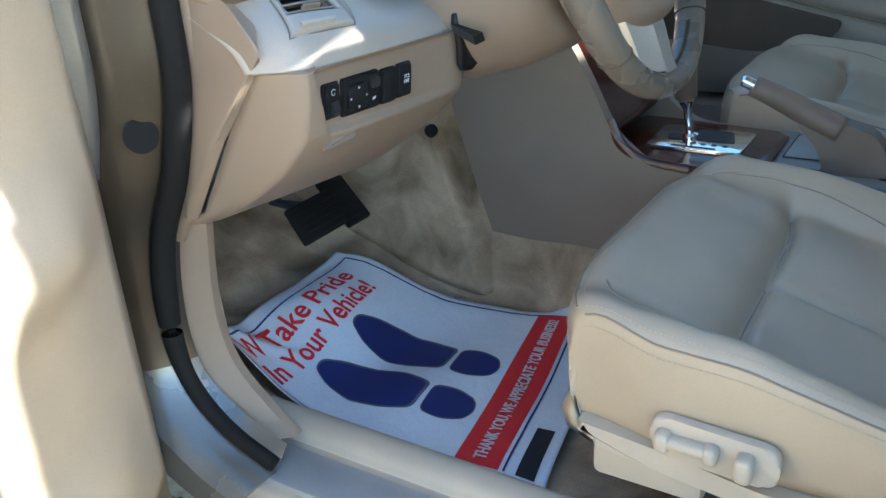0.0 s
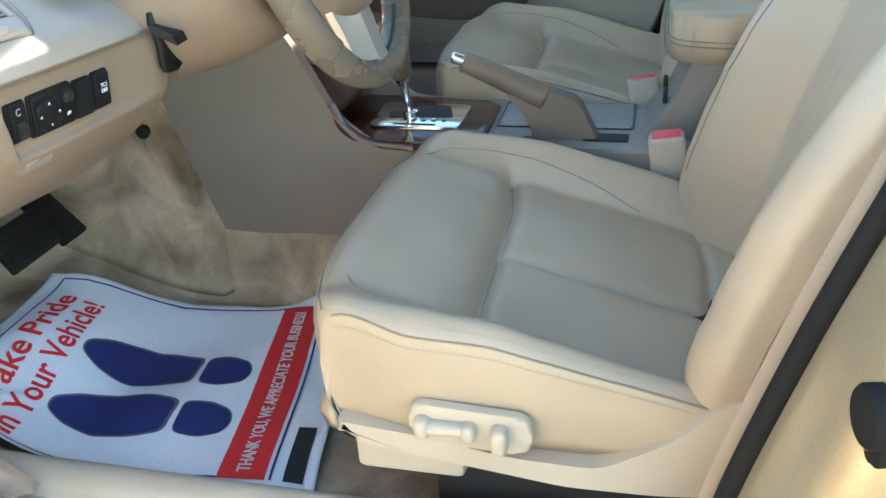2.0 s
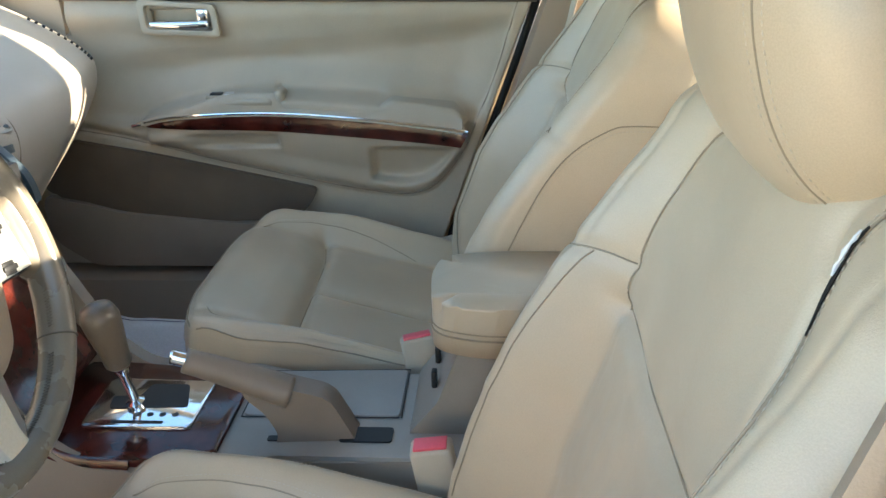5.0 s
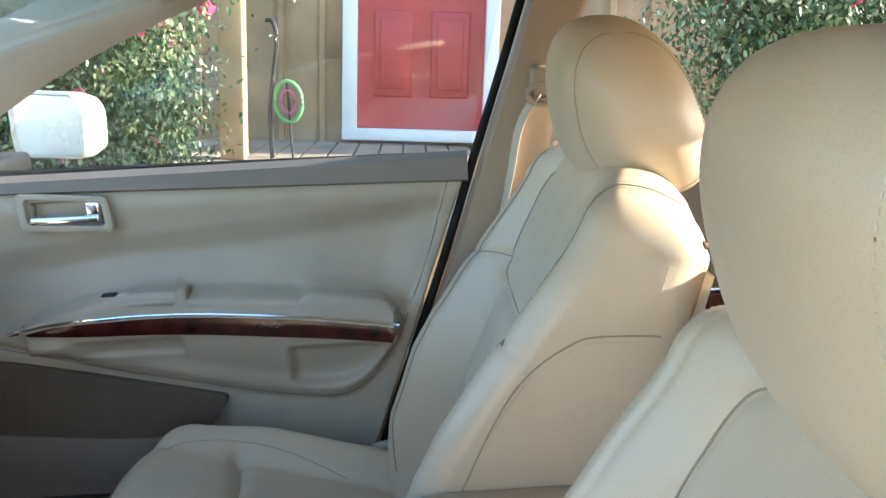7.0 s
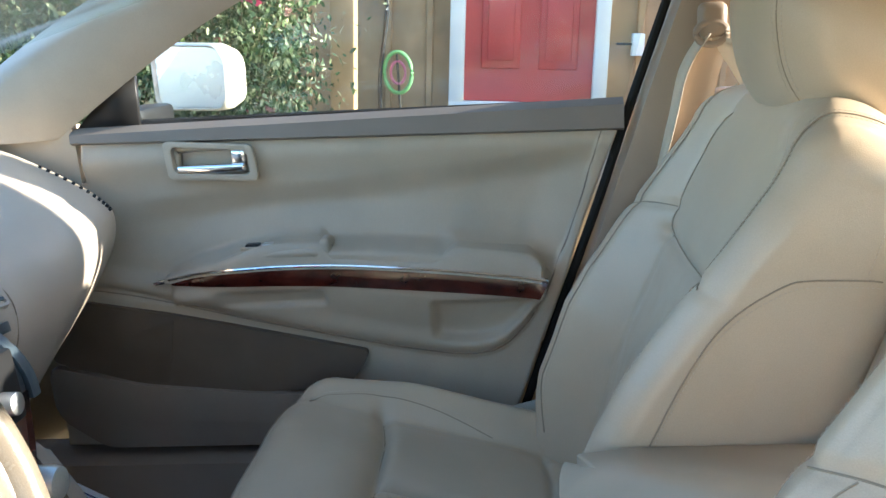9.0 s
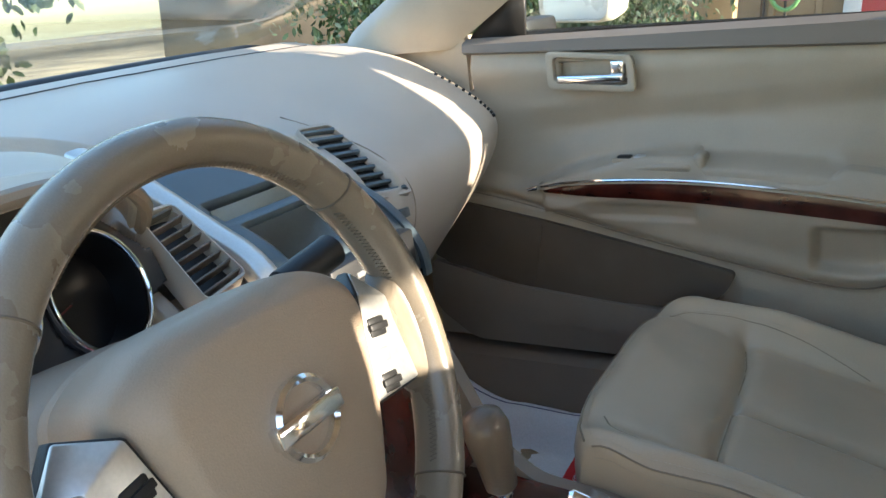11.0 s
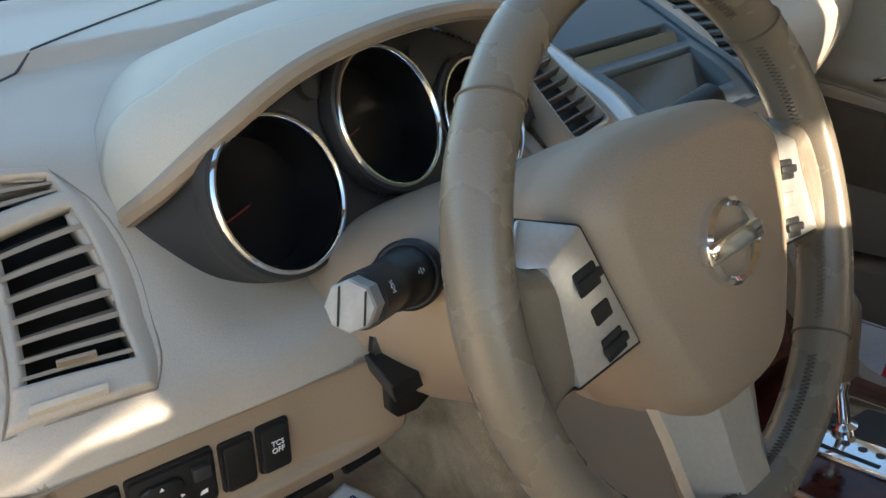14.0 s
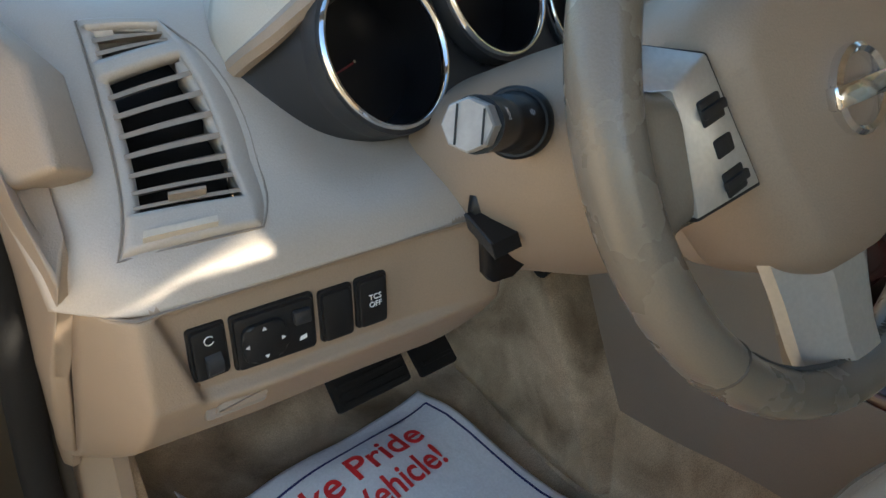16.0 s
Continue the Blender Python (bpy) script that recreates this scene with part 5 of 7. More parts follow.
for name, (half, lo, hi), mat, label in (("upper_display", WINDOWS[0], material("pale_lcd_glass", (0.115, 0.120, 0.095), 0.14, var=0.03), "pale unlit clock display"),
                                         ("display", WINDOWS[1], material("grey_lcd_glass", (0.045, 0.046, 0.038), 0.14, var=0.03), "grey unlit display")):
    quad = [fm @ Vector((0.062 + x, y, z)) for x, y, z in ((-half - 0.004, lo - 0.004, -0.022), (half - 0.012, lo - 0.004, -0.022), (half - 0.004, hi + 0.001, -0.005), (-half - 0.004, hi + 0.001, -0.005))]
    back = fm.to_3x3() @ Vector((0, 0, -0.004))
    part(name, loft([[p + back for p in quad], quad]), mat, stack, label)
    part("display_gap", box((0.062 + half - 0.013, lo - 0.004, -0.034), (0.062 + half + 0.003, hi + 0.001, -0.026), 0.001, 1, fm), BLACK, stack)
rm = stack_frame(-0.06, 0.56)
part("radio", box((-0.02, -0.012, -0.01), (0.135, 0.060, 0.010), 0.004, 2, rm), BLACK, stack, "black radio unit")
part("disc_slot", box((0.02, 0.040, 0.008), (0.10, 0.046, 0.0115), 0.001, 1, rm), SATIN, stack)
for k in (0.0, 0.09):
    part("radio_knob", tube([rm @ Vector((0.012 + k, 0.014, 0.008)), rm @ Vector((0.012 + k, 0.014, 0.024)), rm @ Vector((0.012 + k, 0.014, 0.026))], [0.012, 0.011, 0.008], 24), SATIN, stack, "silver radio knob")
for i in range(5):
    part("radio_button", box((0.028 + i * 0.014, 0.004, 0.008), (0.039 + i * 0.014, 0.013, 0.012), 0.001, 1, rm), CHARCOAL, stack)
CENTRE_VENT = ((-0.166, 0.778, 1.037), (-0.124, 0.778, 1.032), (-0.133, 0.688, 0.978), (-0.190, 0.684, 0.972))
for s in (-1, 1):
    right = (on_dash(0.128, 0.50, 0.006), on_dash(0.180, 0.50, 0.006), on_dash(0.195, 0.76, 0.006), on_dash(0.132, 0.76, 0.006))
    vent_at("centre_vent", CENTRE_VENT if s < 0 else right, 8 if s < 0 else 9, 0.0028 if s < 0 else 0.004, DASH_TOP, "centre air vent with slats", dashboard, stand=0.003, slat_mat=VENT_BROWN if s < 0 else SLATE, thin=0.0013 if s < 0 else 0.0024)

rg = [on_dash(x, k, 0.0006) for x, k in ((0.150, 0.44), (0.178, 0.52), (0.196, 0.62), (0.206, 0.74), (0.202, 0.83), (0.180, 0.86), (0.150, 0.86))]
part("vent_gap", tube(spline(rg, 40), 0.0008, 5), TAUPE, dashboard)
part("vent_wheel", box((-0.012, -0.006, -0.004), (0.012, 0.006, 0.004), 0.002, 2, face_frame(0.168, 0.80)), SLATE, dashboard, "slate vent thumb wheel")
part("climate_knob", tube([(0.092, 0.655, 0.812), (0.092, 0.632, 0.812), (0.092, 0.624, 0.812), (0.092, 0.622, 0.812)], [0.019, 0.019, 0.017, 0.012], 28), SATIN, stack, "round silver climate knob")

# defroster grille at the passenger end of the dash
for i in range(12):
    k = 0.44 + 0.018 * i
    part("grille_slot", box((-0.011, -0.0026, -0.004), (0.011, 0.0026, 0.0030), 0.001, 1, face_frame(0.628, k)), BLACK, dashboard)

# ---- centre console ----
console = thing("centre_console", "taupe and grey centre console with wood trim", "centre console", (0, 0.35, 0.45))
for s in (-1, 1):
    prof = [(0.86, 0.72), (0.79, 0.500), (0.37, 0.500), (0.37, 0.650), (0.42, 0.650), (0.53, 0.660), (0.580, 0.700), (0.62, 0.78), (0.66, 0.85), (0.80, 0.86)]
    m = Matrix(((0, 0, s, s * 0.105), (1, 0, 0, 0), (0, 1, 0, 0), (0, 0, 0, 1)))
    part("side_panel", slab(rounded(prof, 0.02, 4), 0.0, 0.022, 0.008, 3, m), TAUPE, console, "taupe plastic side panel")
    m = Matrix(((0, 0, s, s * 0.078), (1, 0, 0, 0), (0, 1, 0, 0), (0, 0, 0, 1)))
    part("side_panel", slab(rounded([(0.385, 0.500), (0.0, 0.48), (-0.25, 0.48), (-0.25, 0.64), (0.10, 0.652), (0.385, 0.650)], 0.006, 3), 0.0, 0.018, 0.006, 3, m), TAUPE, console)
part("console_top", slab(rounded([(-0.094, -0.25), (0.094, -0.25), (0.094, 0.31), (0.118, 0.38), (0.118, 0.40), (-0.118, 0.40), (-0.118, 0.38), (-0.094, 0.31)], 0.02, 4), 0.62, 0.657, 0.012, 4), material("grey_tan_console_plastic", (0.30, 0.275, 0.24), 0.5, grain=0.25, grain_scale=900), console, "grey tan console top")
part("wood_surround", slab(rounded([(-0.112, 0.375), (0.085, 0.375), (0.105, 0.56), (0.105, 0.63), (-0.118, 0.63), (-0.122, 0.56)], 0.02, 5), 0.60, 0.664, 0.010, 3), WOOD, console, "glossy dark red wood surround")
part("wood_riser", tube(spline([(-0.118, 0.470, 0.655), (-0.121, 0.535, 0.662), (-0.122, 0.572, 0.685), (-0.121, 0.590, 0.720)], 24), 0.011, 10, flat=0.5, up=(1, 0, 0)), WOOD, console, "curved wood edge")
gate = part("gate_plate", slab(rounded([(-0.055, 0.418), (0.050, 0.418), (0.055, 0.560), (-0.058, 0.555)], 0.008, 4), 0.655, 0.6685, 0.002, 2), CHROME, console, "mirror chrome gear gate")
part("gate_slot", slab(rounded([(-0.012, 0.435), (0.040, 0.450), (0.040, 0.500), (0.012, 0.505), (0.010, 0.540), (-0.018, 0.535)], 0.006, 3), 0.6672, 0.6695, 0, 1), BLACK, gate)
for i in range(4):
    part("gate_light", tube([(-0.030, 0.445 + 0.016 * i, 0.6668), (-0.030, 0.445 + 0.016 * i, 0.6692)], 0.0042, 14), CHARCOAL, gate)
part("gate_stripe", slab([(-0.050, 0.455), (-0.044, 0.455), (-0.044, 0.520), (-0.050, 0.520)], 0.667, 0.6690, 0, 1), BLACK, gate)
sb, st_ = Vector((-0.010, 0.500, 0.660)), Vector((-0.032, 0.520, 0.822))
shifter = thing("gear_selector", "tan leather gear knob on a chrome stem", "gear selector", sb)
dd = st_ - sb
part("stem", tube([sb + dd * t for t in (0, 0.10, 0.12, 0.35, 0.42, 0.46)], [0.012, 0.012, 0.006, 0.006, 0.011, 0.011], 16), CHROME, shifter, "chrome stem")
part("knob", tube([sb + dd * t for t in (0.44, 0.47, 0.60, 0.75, 0.88, 0.96, 1.0)], [0.012, 0.0165, 0.018, 0.0215, 0.0235, 0.019, 0.006], 20), material("brown_leather_knob", (0.125, 0.096, 0.068), 0.35, grain=0.3), shifter, "smooth brown leather knob", smooth=180)
# bin lid behind the selector and hand brake
part("bin_lid", slab(rounded([(-0.012, 0.168), (0.100, 0.168), (0.092, 0.365), (-0.014, 0.365)], 0.008, 3), 0.655, 0.6605, 0.002, 2), material("grey_bin_lid", (0.31, 0.29, 0.26), 0.45, grain=0.2, grain_scale=900), console, "flush grey bin lid")
part("lid_gap", tube([(x, y, 0.6585) for x, y in ((-0.014, 0.168), (-0.016, 0.367), (0.094, 0.367), (0.102, 0.166), (-0.014, 0.166))], 0.0009, 5), CHARCOAL, console)
part("brake_slot", slab(rounded([(-0.066, 0.172), (-0.036, 0.172), (-0.036, 0.236), (-0.066, 0.236)], 0.006, 3), 0.650, 0.6592, 0, 1), BLACK, console, "black hand brake slot")
brake = thing("hand_brake", "tan hand brake lever with chrome button, released", "hand brake", (-0.04, 0.22, 0.65))
BRAKE = material("tan_brake_plastic", (0.20, 0.152, 0.112), 0.45, grain=0.25, grain_scale=900)
lev = spline([(-0.052, 0.292, 0.716), (-0.058, 0.33, 0.735), (-0.068, 0.368, 0.756), (-0.077, 0.402, 0.773)], 24)
part("lever", tube(lev, list(np.interp(np.linspace(0, 1, 24), [0, 0.3, 0.6, 1], [0.0205, 0.0195, 0.0175, 0.0155])), 18, flat=0.92), BRAKE, brake, "tan moulded grip", smooth=180)
part("release_button", tube([(-0.0765, 0.400, 0.7725), (-0.0805, 0.415, 0.7795), (-0.081, 0.417, 0.780)], [0.0085, 0.0085, 0.006], 14), CHROME, brake, "chrome release button")
bm_ = slab(rounded([(0.345, 0.748), (0.300, 0.732), (0.252, 0.716), (0.240, 0.706), (0.212, 0.650), (0.312, 0.650), (0.306, 0.668), (0.318, 0.695), (0.342, 0.722)], 0.008, 4), -0.017, 0.017, 0.007, 3, Matrix(((0.0, 0, 1, -0.044), (1, 0, 0, 0), (0, 1, 0, 0), (0, 0, 0, 1))))
for v in bm_.verts:
    v.co.x -= 0.12 * max(0.0, v.co.y - 0.25)
part("lever_base", bm_, BRAKE, brake, "tan wedge base of the lever", smooth=60)
part("brake_pocket", slab(rounded([(-0.066, 0.300), (-0.056, 0.300), (-0.056, 0.322), (-0.066, 0.322)], 0.002, 2), 0.650, 0.6588, 0, 1), BLACK, console)
armrest = thing("armrest", "tan leather centre armrest on a taupe bin", "armrest", (0.03, 0.0, 0.66))
arm = [(-0.055, -0.30), (0.115, -0.30), (0.115, 0.06), (0.10, 0.118), (0.045, 0.128), (-0.035, 0.122), (-0.055, 0.07)]
bm_ = slab(rounded(arm, 0.04, 7), 0.766, 0.828, 0.033, 8)
part("armrest_pad", bm_, LEATHER, armrest, "padded tan leather lid", smooth=180)
part("stitching", tube([(x * 1.012 - 0.0005, y * 1.006, 0.788) for x, y in rounded(arm, 0.03, 5)], 0.0012, 5, closed=True), THREAD, armrest)
part("stitching", tube([(x * 1.010 - 0.0005, y * 1.005, 0.795) for x, y in rounded(arm, 0.03, 5)], 0.0009, 5, closed=True), THREAD, armrest)
binp = [(0.155, 0.655), (0.118, 0.70), (0.088, 0.78), (-0.28, 0.78), (-0.28, 0.62), (0.155, 0.62)]
part("storage_bin", slab(rounded(binp, 0.008, 3), -0.045, 0.105, 0.006, 2, Matrix(((0, 0, 1, 0), (1, 0, 0, 0), (0, 1, 0, 0), (0, 0, 0, 1)))), material("grey_tan_bin_plastic", (0.26, 0.225, 0.185), 0.5, grain=0.25, grain_scale=900), armrest, "taupe storage bin")
for y, x in ((0.1275, 0.005), (0.1270, 0.065)):
    part("heater_switch", box((x - 0.008, y - 0.006, 0.694), (x + 0.006, y + 0.001, 0.716), 0.002, 2, Matrix.Identity(4)), BLACK, armrest, "black seat heater switch")


def buckle(at, tilt, name="seat_belt_buckle"):
    b = thing(name, "beige seat belt buckle with faded red release", "seat belt buckle", at, group="belt buckles")
    m = Matrix.Translation(at) @ pose(0, 0, 0, tilt[0], tilt[1], tilt[2])
    part("housing", box((-0.014, -0.024, -0.125), (0.014, 0.024, 0.0), 0.005, 3, m), WEBBING, b)
    part("release", box((-0.010, -0.019, -0.002), (0.010, 0.019, 0.003), 0.001, 2, m), PINK, b, "faded red release button")
    part("stalk", box((-0.008, -0.012, -0.16), (0.008, 0.012, -0.09), 0.003, 2, m), CHARCOAL, b)


buckle((-0.108, 0.122, 0.686), (-8, -6, 0))
buckle((0.140, 0.160, 0.690), (-8, 10, 10))

# ---- passenger door trim ----
door = tagged(thing("door_1", "", "", (0.72, 0.45, 0.55)), "tan vinyl passenger door trim with wood strip, closed", "car door", kind="structure")
ARM = spline([(0.90, 0.842), (0.76, 0.856), (0.68, 0.884), (0.60, 0.902), (0.52, 0.908), (0.44, 0.905), (0.30, 0.895), (0.20, 0.882), (0.10, 0.858), (0.03, 0.845)], 60)[::-1]
LOWC = spline([(0.95, 0.846), (0.867, 0.842), (0.70, 0.806), (0.555, 0.770), (0.40, 0.735), (0.30, 0.716), (0.231, 0.709), (0.185, 0.720), (0.148, 0.752), (0.112, 0.805), (0.084, 0.87), (0.058, 0.93), (0.036, 1.0), (0.015, 1.07), (0.006, 1.10)], 80)


def arm_z(y):
    return float(np.interp(y, ARM[:, 0], ARM[:, 1]))


LOW_Y = LOWC[::-1, 0]
LOW_Z = LOWC[::-1, 1]


def low_z(y):
    return float(np.interp(y, LOW_Y, LOW_Z))


def relief(y, z):
    """How far the trim stands into the cabin."""
    at, lz = arm_z(y), low_z(y)
    inside = smoothstep(0.055, 0.115, y)
    p = 0.0
    w = smoothstep(0.86, 0.58, y)
    p += 0.058 * w * inside * smoothstep(at + 0.016, at - 0.006, z) * smoothstep(lz - 0.006, lz + 0.006, z) * (1 - 0.55 * smoothstep(at - 0.05, lz, z))
    p += 0.016 * smoothstep(lz - 0.004, lz + 0.018, z) * smoothstep(lz + 0.05, lz + 0.018, z) * (1 - w * 0.6) * smoothstep(0.09, 0.14, y)
    p += 0.020 * smoothstep(lz + 0.004, lz - 0.004, z) * (1 - 0.75 * smoothstep(0.84, 0.93, z))
    # pull cup and raised rear rest on the arm
    p += 0.016 * smoothstep(0.285, 0.25, y) * smoothstep(0.09, 0.13, y) * math.exp(-((z - at - 0.012) / 0.012) ** 2)
    p += 0.018 * smoothstep(0.470, 0.478, y) * smoothstep(0.60, 0.50, y) * math.exp(-((z - at - 0.006) / 0.012) ** 2)
    # scooped pockets under the strip
    p -= 0.020 * smoothstep(0.30, 0.285, y) * smoothstep(0.11, 0.13, y) * smoothstep(0.815, 0.80, z) * smoothstep(lz + 0.020, lz + 0.035, z)
    p -= 0.012 * smoothstep(0.465, 0.475, y) * smoothstep(0.68, 0.58, y) * smoothstep(0.842, 0.832, z) * smoothstep(0.808, 0.814, z)
    p += 0.012 * math.exp(-((z - 1.06) / 0.03) ** 2)
    # the skin turns under along a crease that rises towards the rear
    zc = float(np.interp(y, (0.0, 0.093, 0.266, 0.451, 0.606, 0.80), (1.048, 1.0386, 1.022, 1.008, 1.000, 0.985)))
    p -= 0.017 * smoothstep(zc + 0.010, zc - 0.040, z) * smoothstep(at + 0.012, at + 0.075, z) * smoothstep(0.01, 0.10, y - rear_edge(z)) * smoothstep(0.86, 0.70, y)
    return p


def door_x(y, z):
    return 0.722 - relief(y, z) - 0.010 * smoothstep(0.45, 0.9, y)


def door_pt(y, z, lift=0.0):
    return Vector((door_x(y, z) - lift, y, z))


def rear_edge(z):
    """Where the door trim ends towards the centre pillar."""
    return -0.010 + 0.372 * (1.07 - z)


def skin(u, z):
    return door_pt(rear_edge(z) + (0.862 - rear_edge(z)) * u if z > 1.02 else rear_edge(z) + (0.96 - rear_edge(z)) * u, z)


def handle_hole(u, z):
    p = skin(u, z)
    return 0.584 < p.y < 0.700 and 1.034 < p.z < 1.071


dt = part("door_trim", grid(skin, list(np.linspace(0.0, 1.0, 192)), list(np.linspace(0.56, 1.096, 134)), handle_hole), DOOR_VINYL, door, "tan vinyl door skin", smooth=180)
shell(dt, 0.02, (1, 0, 0))
part("trim_seam", tube([door_pt(y, z, 0.0006) for y, z in spline([tuple(p) for p in LOWC[::4]], 90) if z < 1.075], 0.0013, 5), TAUPE, door)
part("belt_trim", loft([[Vector((0.745, y, z1 - 0.004)), Vector((0.715 - 0.004, y, z1)), Vector((0.698, y, z1 - 0.010)), Vector((0.697, y, z0 + 0.004)), Vector((0.706, y, z0)), Vector((0.745, y, z0))]
                        for y, z0, z1 in zip(np.linspace(0.875, -0.020, 30), np.linspace(1.089, 1.071, 30), np.linspace(1.116, 1.122, 30))]), BELT_CAP, door, "grey brown belt line trim")
strip_top = spline([(0.765, 0.850), (0.68, 0.870), (0.58, 0.8795), (0.45, 0.879), (0.30, 0.867), (0.20, 0.855), (0.106, 0.841)], 60)
strip_low = spline([(0.755, 0.849), (0.68, 0.848), (0.58, 0.8485), (0.45, 0.843), (0.30, 0.830), (0.20, 0.820), (0.120, 0.810)], 60)
rings = []
for (ya, za), (yb, zb_) in zip(strip_top, strip_low):
    a, b = door_pt(ya, za), door_pt(yb, zb_)
    x = min(a.x, b.x) - 0.004
    rings.append([Vector((x + 0.02, ya, za)), Vector((x, ya, za - 0.002)), Vector((x - 0.003, (ya + yb) / 2, (za + zb_) / 2)), Vector((x, yb, zb_ + 0.002)), Vector((x + 0.02, yb, zb_))])
part("wood_strip", loft(rings), WOOD, door, "glossy dark red wood strip")
part("chrome_strip", tube([Vector((r[1].x - 0.001, p[0], p[1] + 0.002)) for r, p in zip(rings, strip_top)], 0.0028, 8), CHROME, door, "thin chrome strip")
pad_rings = []
for y in np.linspace(0.745, 0.100, 80):
    st_z = float(np.interp(y, strip_top[::-1, 0], strip_top[::-1, 1]))
    e = math.sqrt(max(0.0, min(1.0, (y - 0.0995) / 0.035))) * math.sqrt(max(0.0, min(1.0, (0.746 - y) / 0.16)))
    high = 0.005 + e * (0.010 + 0.026 * smoothstep(0.295, 0.245, y) + 0.024 * smoothstep(0.452, 0.466, y) * smoothstep(0.70, 0.52, y))
    x0 = min(door_x(y, st_z - 0.02), door_x(y, st_z - 0.005)) - 0.004
    back_x = 0.722 - 0.010 * smoothstep(0.45, 0.9, y)
    ring_ = [(back_x + 0.004, -0.004), (x0 - 0.001, -0.004)]
    ring_ += [(x0 + 0.001 + 0.010 * (1 - math.cos(a)), 0.002 + (high - 0.002) * math.sin(a)) for a in np.linspace(0, math.pi / 2, 7)]
    ring_ += [(back_x - 0.016, high + 0.001), (back_x - 0.004, high + 0.004), (back_x + 0.004, high + 0.010)]
    pad_rings.append([Vector((min(x, back_x + 0.004), y, st_z + z)) for x, z in ring_])
part("armrest_pad", loft(pad_rings), DOOR_VINYL, door, "padded door armrest", smooth=60)
part("pull_handle", box((0.664, 0.452, 0.888), (0.708, 0.472, 0.924), 0.009, 4), DOOR_VINYL, door)
sw = part("switch_plate", box((0.668, 0.512, 0.9075), (0.694, 0.602, 0.9145), 0.002, 2), DOOR_VINYL, door, "window switch plate")
for y0, y1, mat_ in ((0.520, 0.540, BLACK), (0.546, 0.566, SATIN), (0.572, 0.594, BLACK)):
    part("window_switch", box((0.670, y0, 0.913), (0.688, y1, 0.9180), 0.0015, 2), mat_, sw)
# inner handle in its recess
HM = Matrix(((0, 0, -1, 0.698), (1, 0, 0, 0), (0, 1, 0, 0), (0, 0, 0, 1)))
hb = [(0.720, 1.090), (0.572, 1.078), (0.566, 1.018), (0.716, 1.026)]
inn = [(0.706, 1.079), (0.584, 1.069), (0.579, 1.030), (0.704, 1.037)]
o_, i_ = rounded(hb, 0.012, 5), rounded(inn, 0.010, 5)
hz = part("handle_bezel", loft([[HM @ Vector((*p, -0.006)) for p in o_], [HM @ Vector((*p, 0.004)) for p in o_], [HM @ Vector((*(Vector(p).lerp(Vector(q), 0.3)), 0.006)) for p, q in zip(o_, i_)],
                                [HM @ Vector((*(Vector(p).lerp(Vector(q), 0.9)), 0.005)) for p, q in zip(o_, i_)], [HM @ Vector((*q, 0.001)) for q in i_], [HM @ Vector((*q, -0.026)) for q in i_]], caps=False), DOOR_VINYL, door, "handle surround")
part("handle_cup", slab(i_, -0.030, -0.024, 0, 1, HM), DOOR_VINYL, hz)
part("door_handle", box((0.586, 1.034, -0.018), (0.701, 1.049, 0.006), 0.005, 4, HM), CHROME, hz, "chrome inner door handle")
part("lock_knob", box((0.585, 1.047, -0.018), (0.609, 1.071, 0.004), 0.004, 3, HM), CHROME, hz, "chrome lock tab")
# speaker and map pocket panel, dark fabric
sp = [(0.95, 0.838), (0.745, 0.800), (0.406, 0.724), (0.418, 0.697), (0.45, 0.66), (0.62, 0.655), (0.79, 0.672), (0.96, 0.72)]
SM = Matrix(((0, 0, -1, 0.688), (1, 0, 0, 0), (0, 1, 0, 0), (0, 0, 0, 1)))
part("map_pocket", slab(rounded(sp, 0.012, 4), -0.01, 0.004, 0.002, 2, SM), BROWN, door, "dark brown fabric insert")
lp = [(0.965, 0.715), (0.80, 0.676), (0.62, 0.658), (0.30, 0.640), (0.20, 0.60), (0.22, 0.562), (0.88, 0.562), (0.962, 0.62)]
part("kick_panel", slab(rounded(lp, 0.02, 4), -0.01, 0.014, 0.004, 3, SM), TAUPE, door, "taupe lower pocket")
part("speaker_grille", slab(rounded([(0.93, 0.828), (0.735, 0.793), (0.757, 0.674), (0.94, 0.71)], 0.01, 5), 0.0, 0.0055, 0.002, 2, SM), BROWN, door, "dark speaker grille")
tagged(part("trim", loft([[Vector((0.735, y, 0.38)), Vector((0.735, y, 0.552)), Vector((0.70, y, 0.552)), Vector((0.66, y, 0.535)), Vector((0.632, y, 0.46)), Vector((0.625, y, 0.38))] for y in np.linspace(1.38, -0.15, 16)]), TAUPE), "dark taupe sill trim under the passenger door", "door sill", kind="structure")
# quarter trim at the mirror
shell(part("quarter_trim", ([Vector(p) for p in ((0.712, 0.865, 1.116), (0.712, 0.762, 1.114), (0.700, 0.752, 1.222))], [(0, 1, 2)]), BLACK, door, "black mirror sail"), 0.012, (1, 0, 0))
part("window_seal", tube(spline([(0.735, 0.80, 1.118), (0.733, 0.40, 1.116), (0.731, -0.01, 1.113)], 12), 0.006, 6), RUBBER, door)
tagged(part("trim", tube(spline([(0.718, 0.150, 0.60), (0.718, 0.096, 0.75), (0.718, 0.022, 0.95), (0.716, -0.032, 1.11), (0.69, -0.085, 1.27), (0.65, -0.13, 1.42)], 30), 0.0075, 8), RUBBER), "black door seal", "door seal", kind="structure")

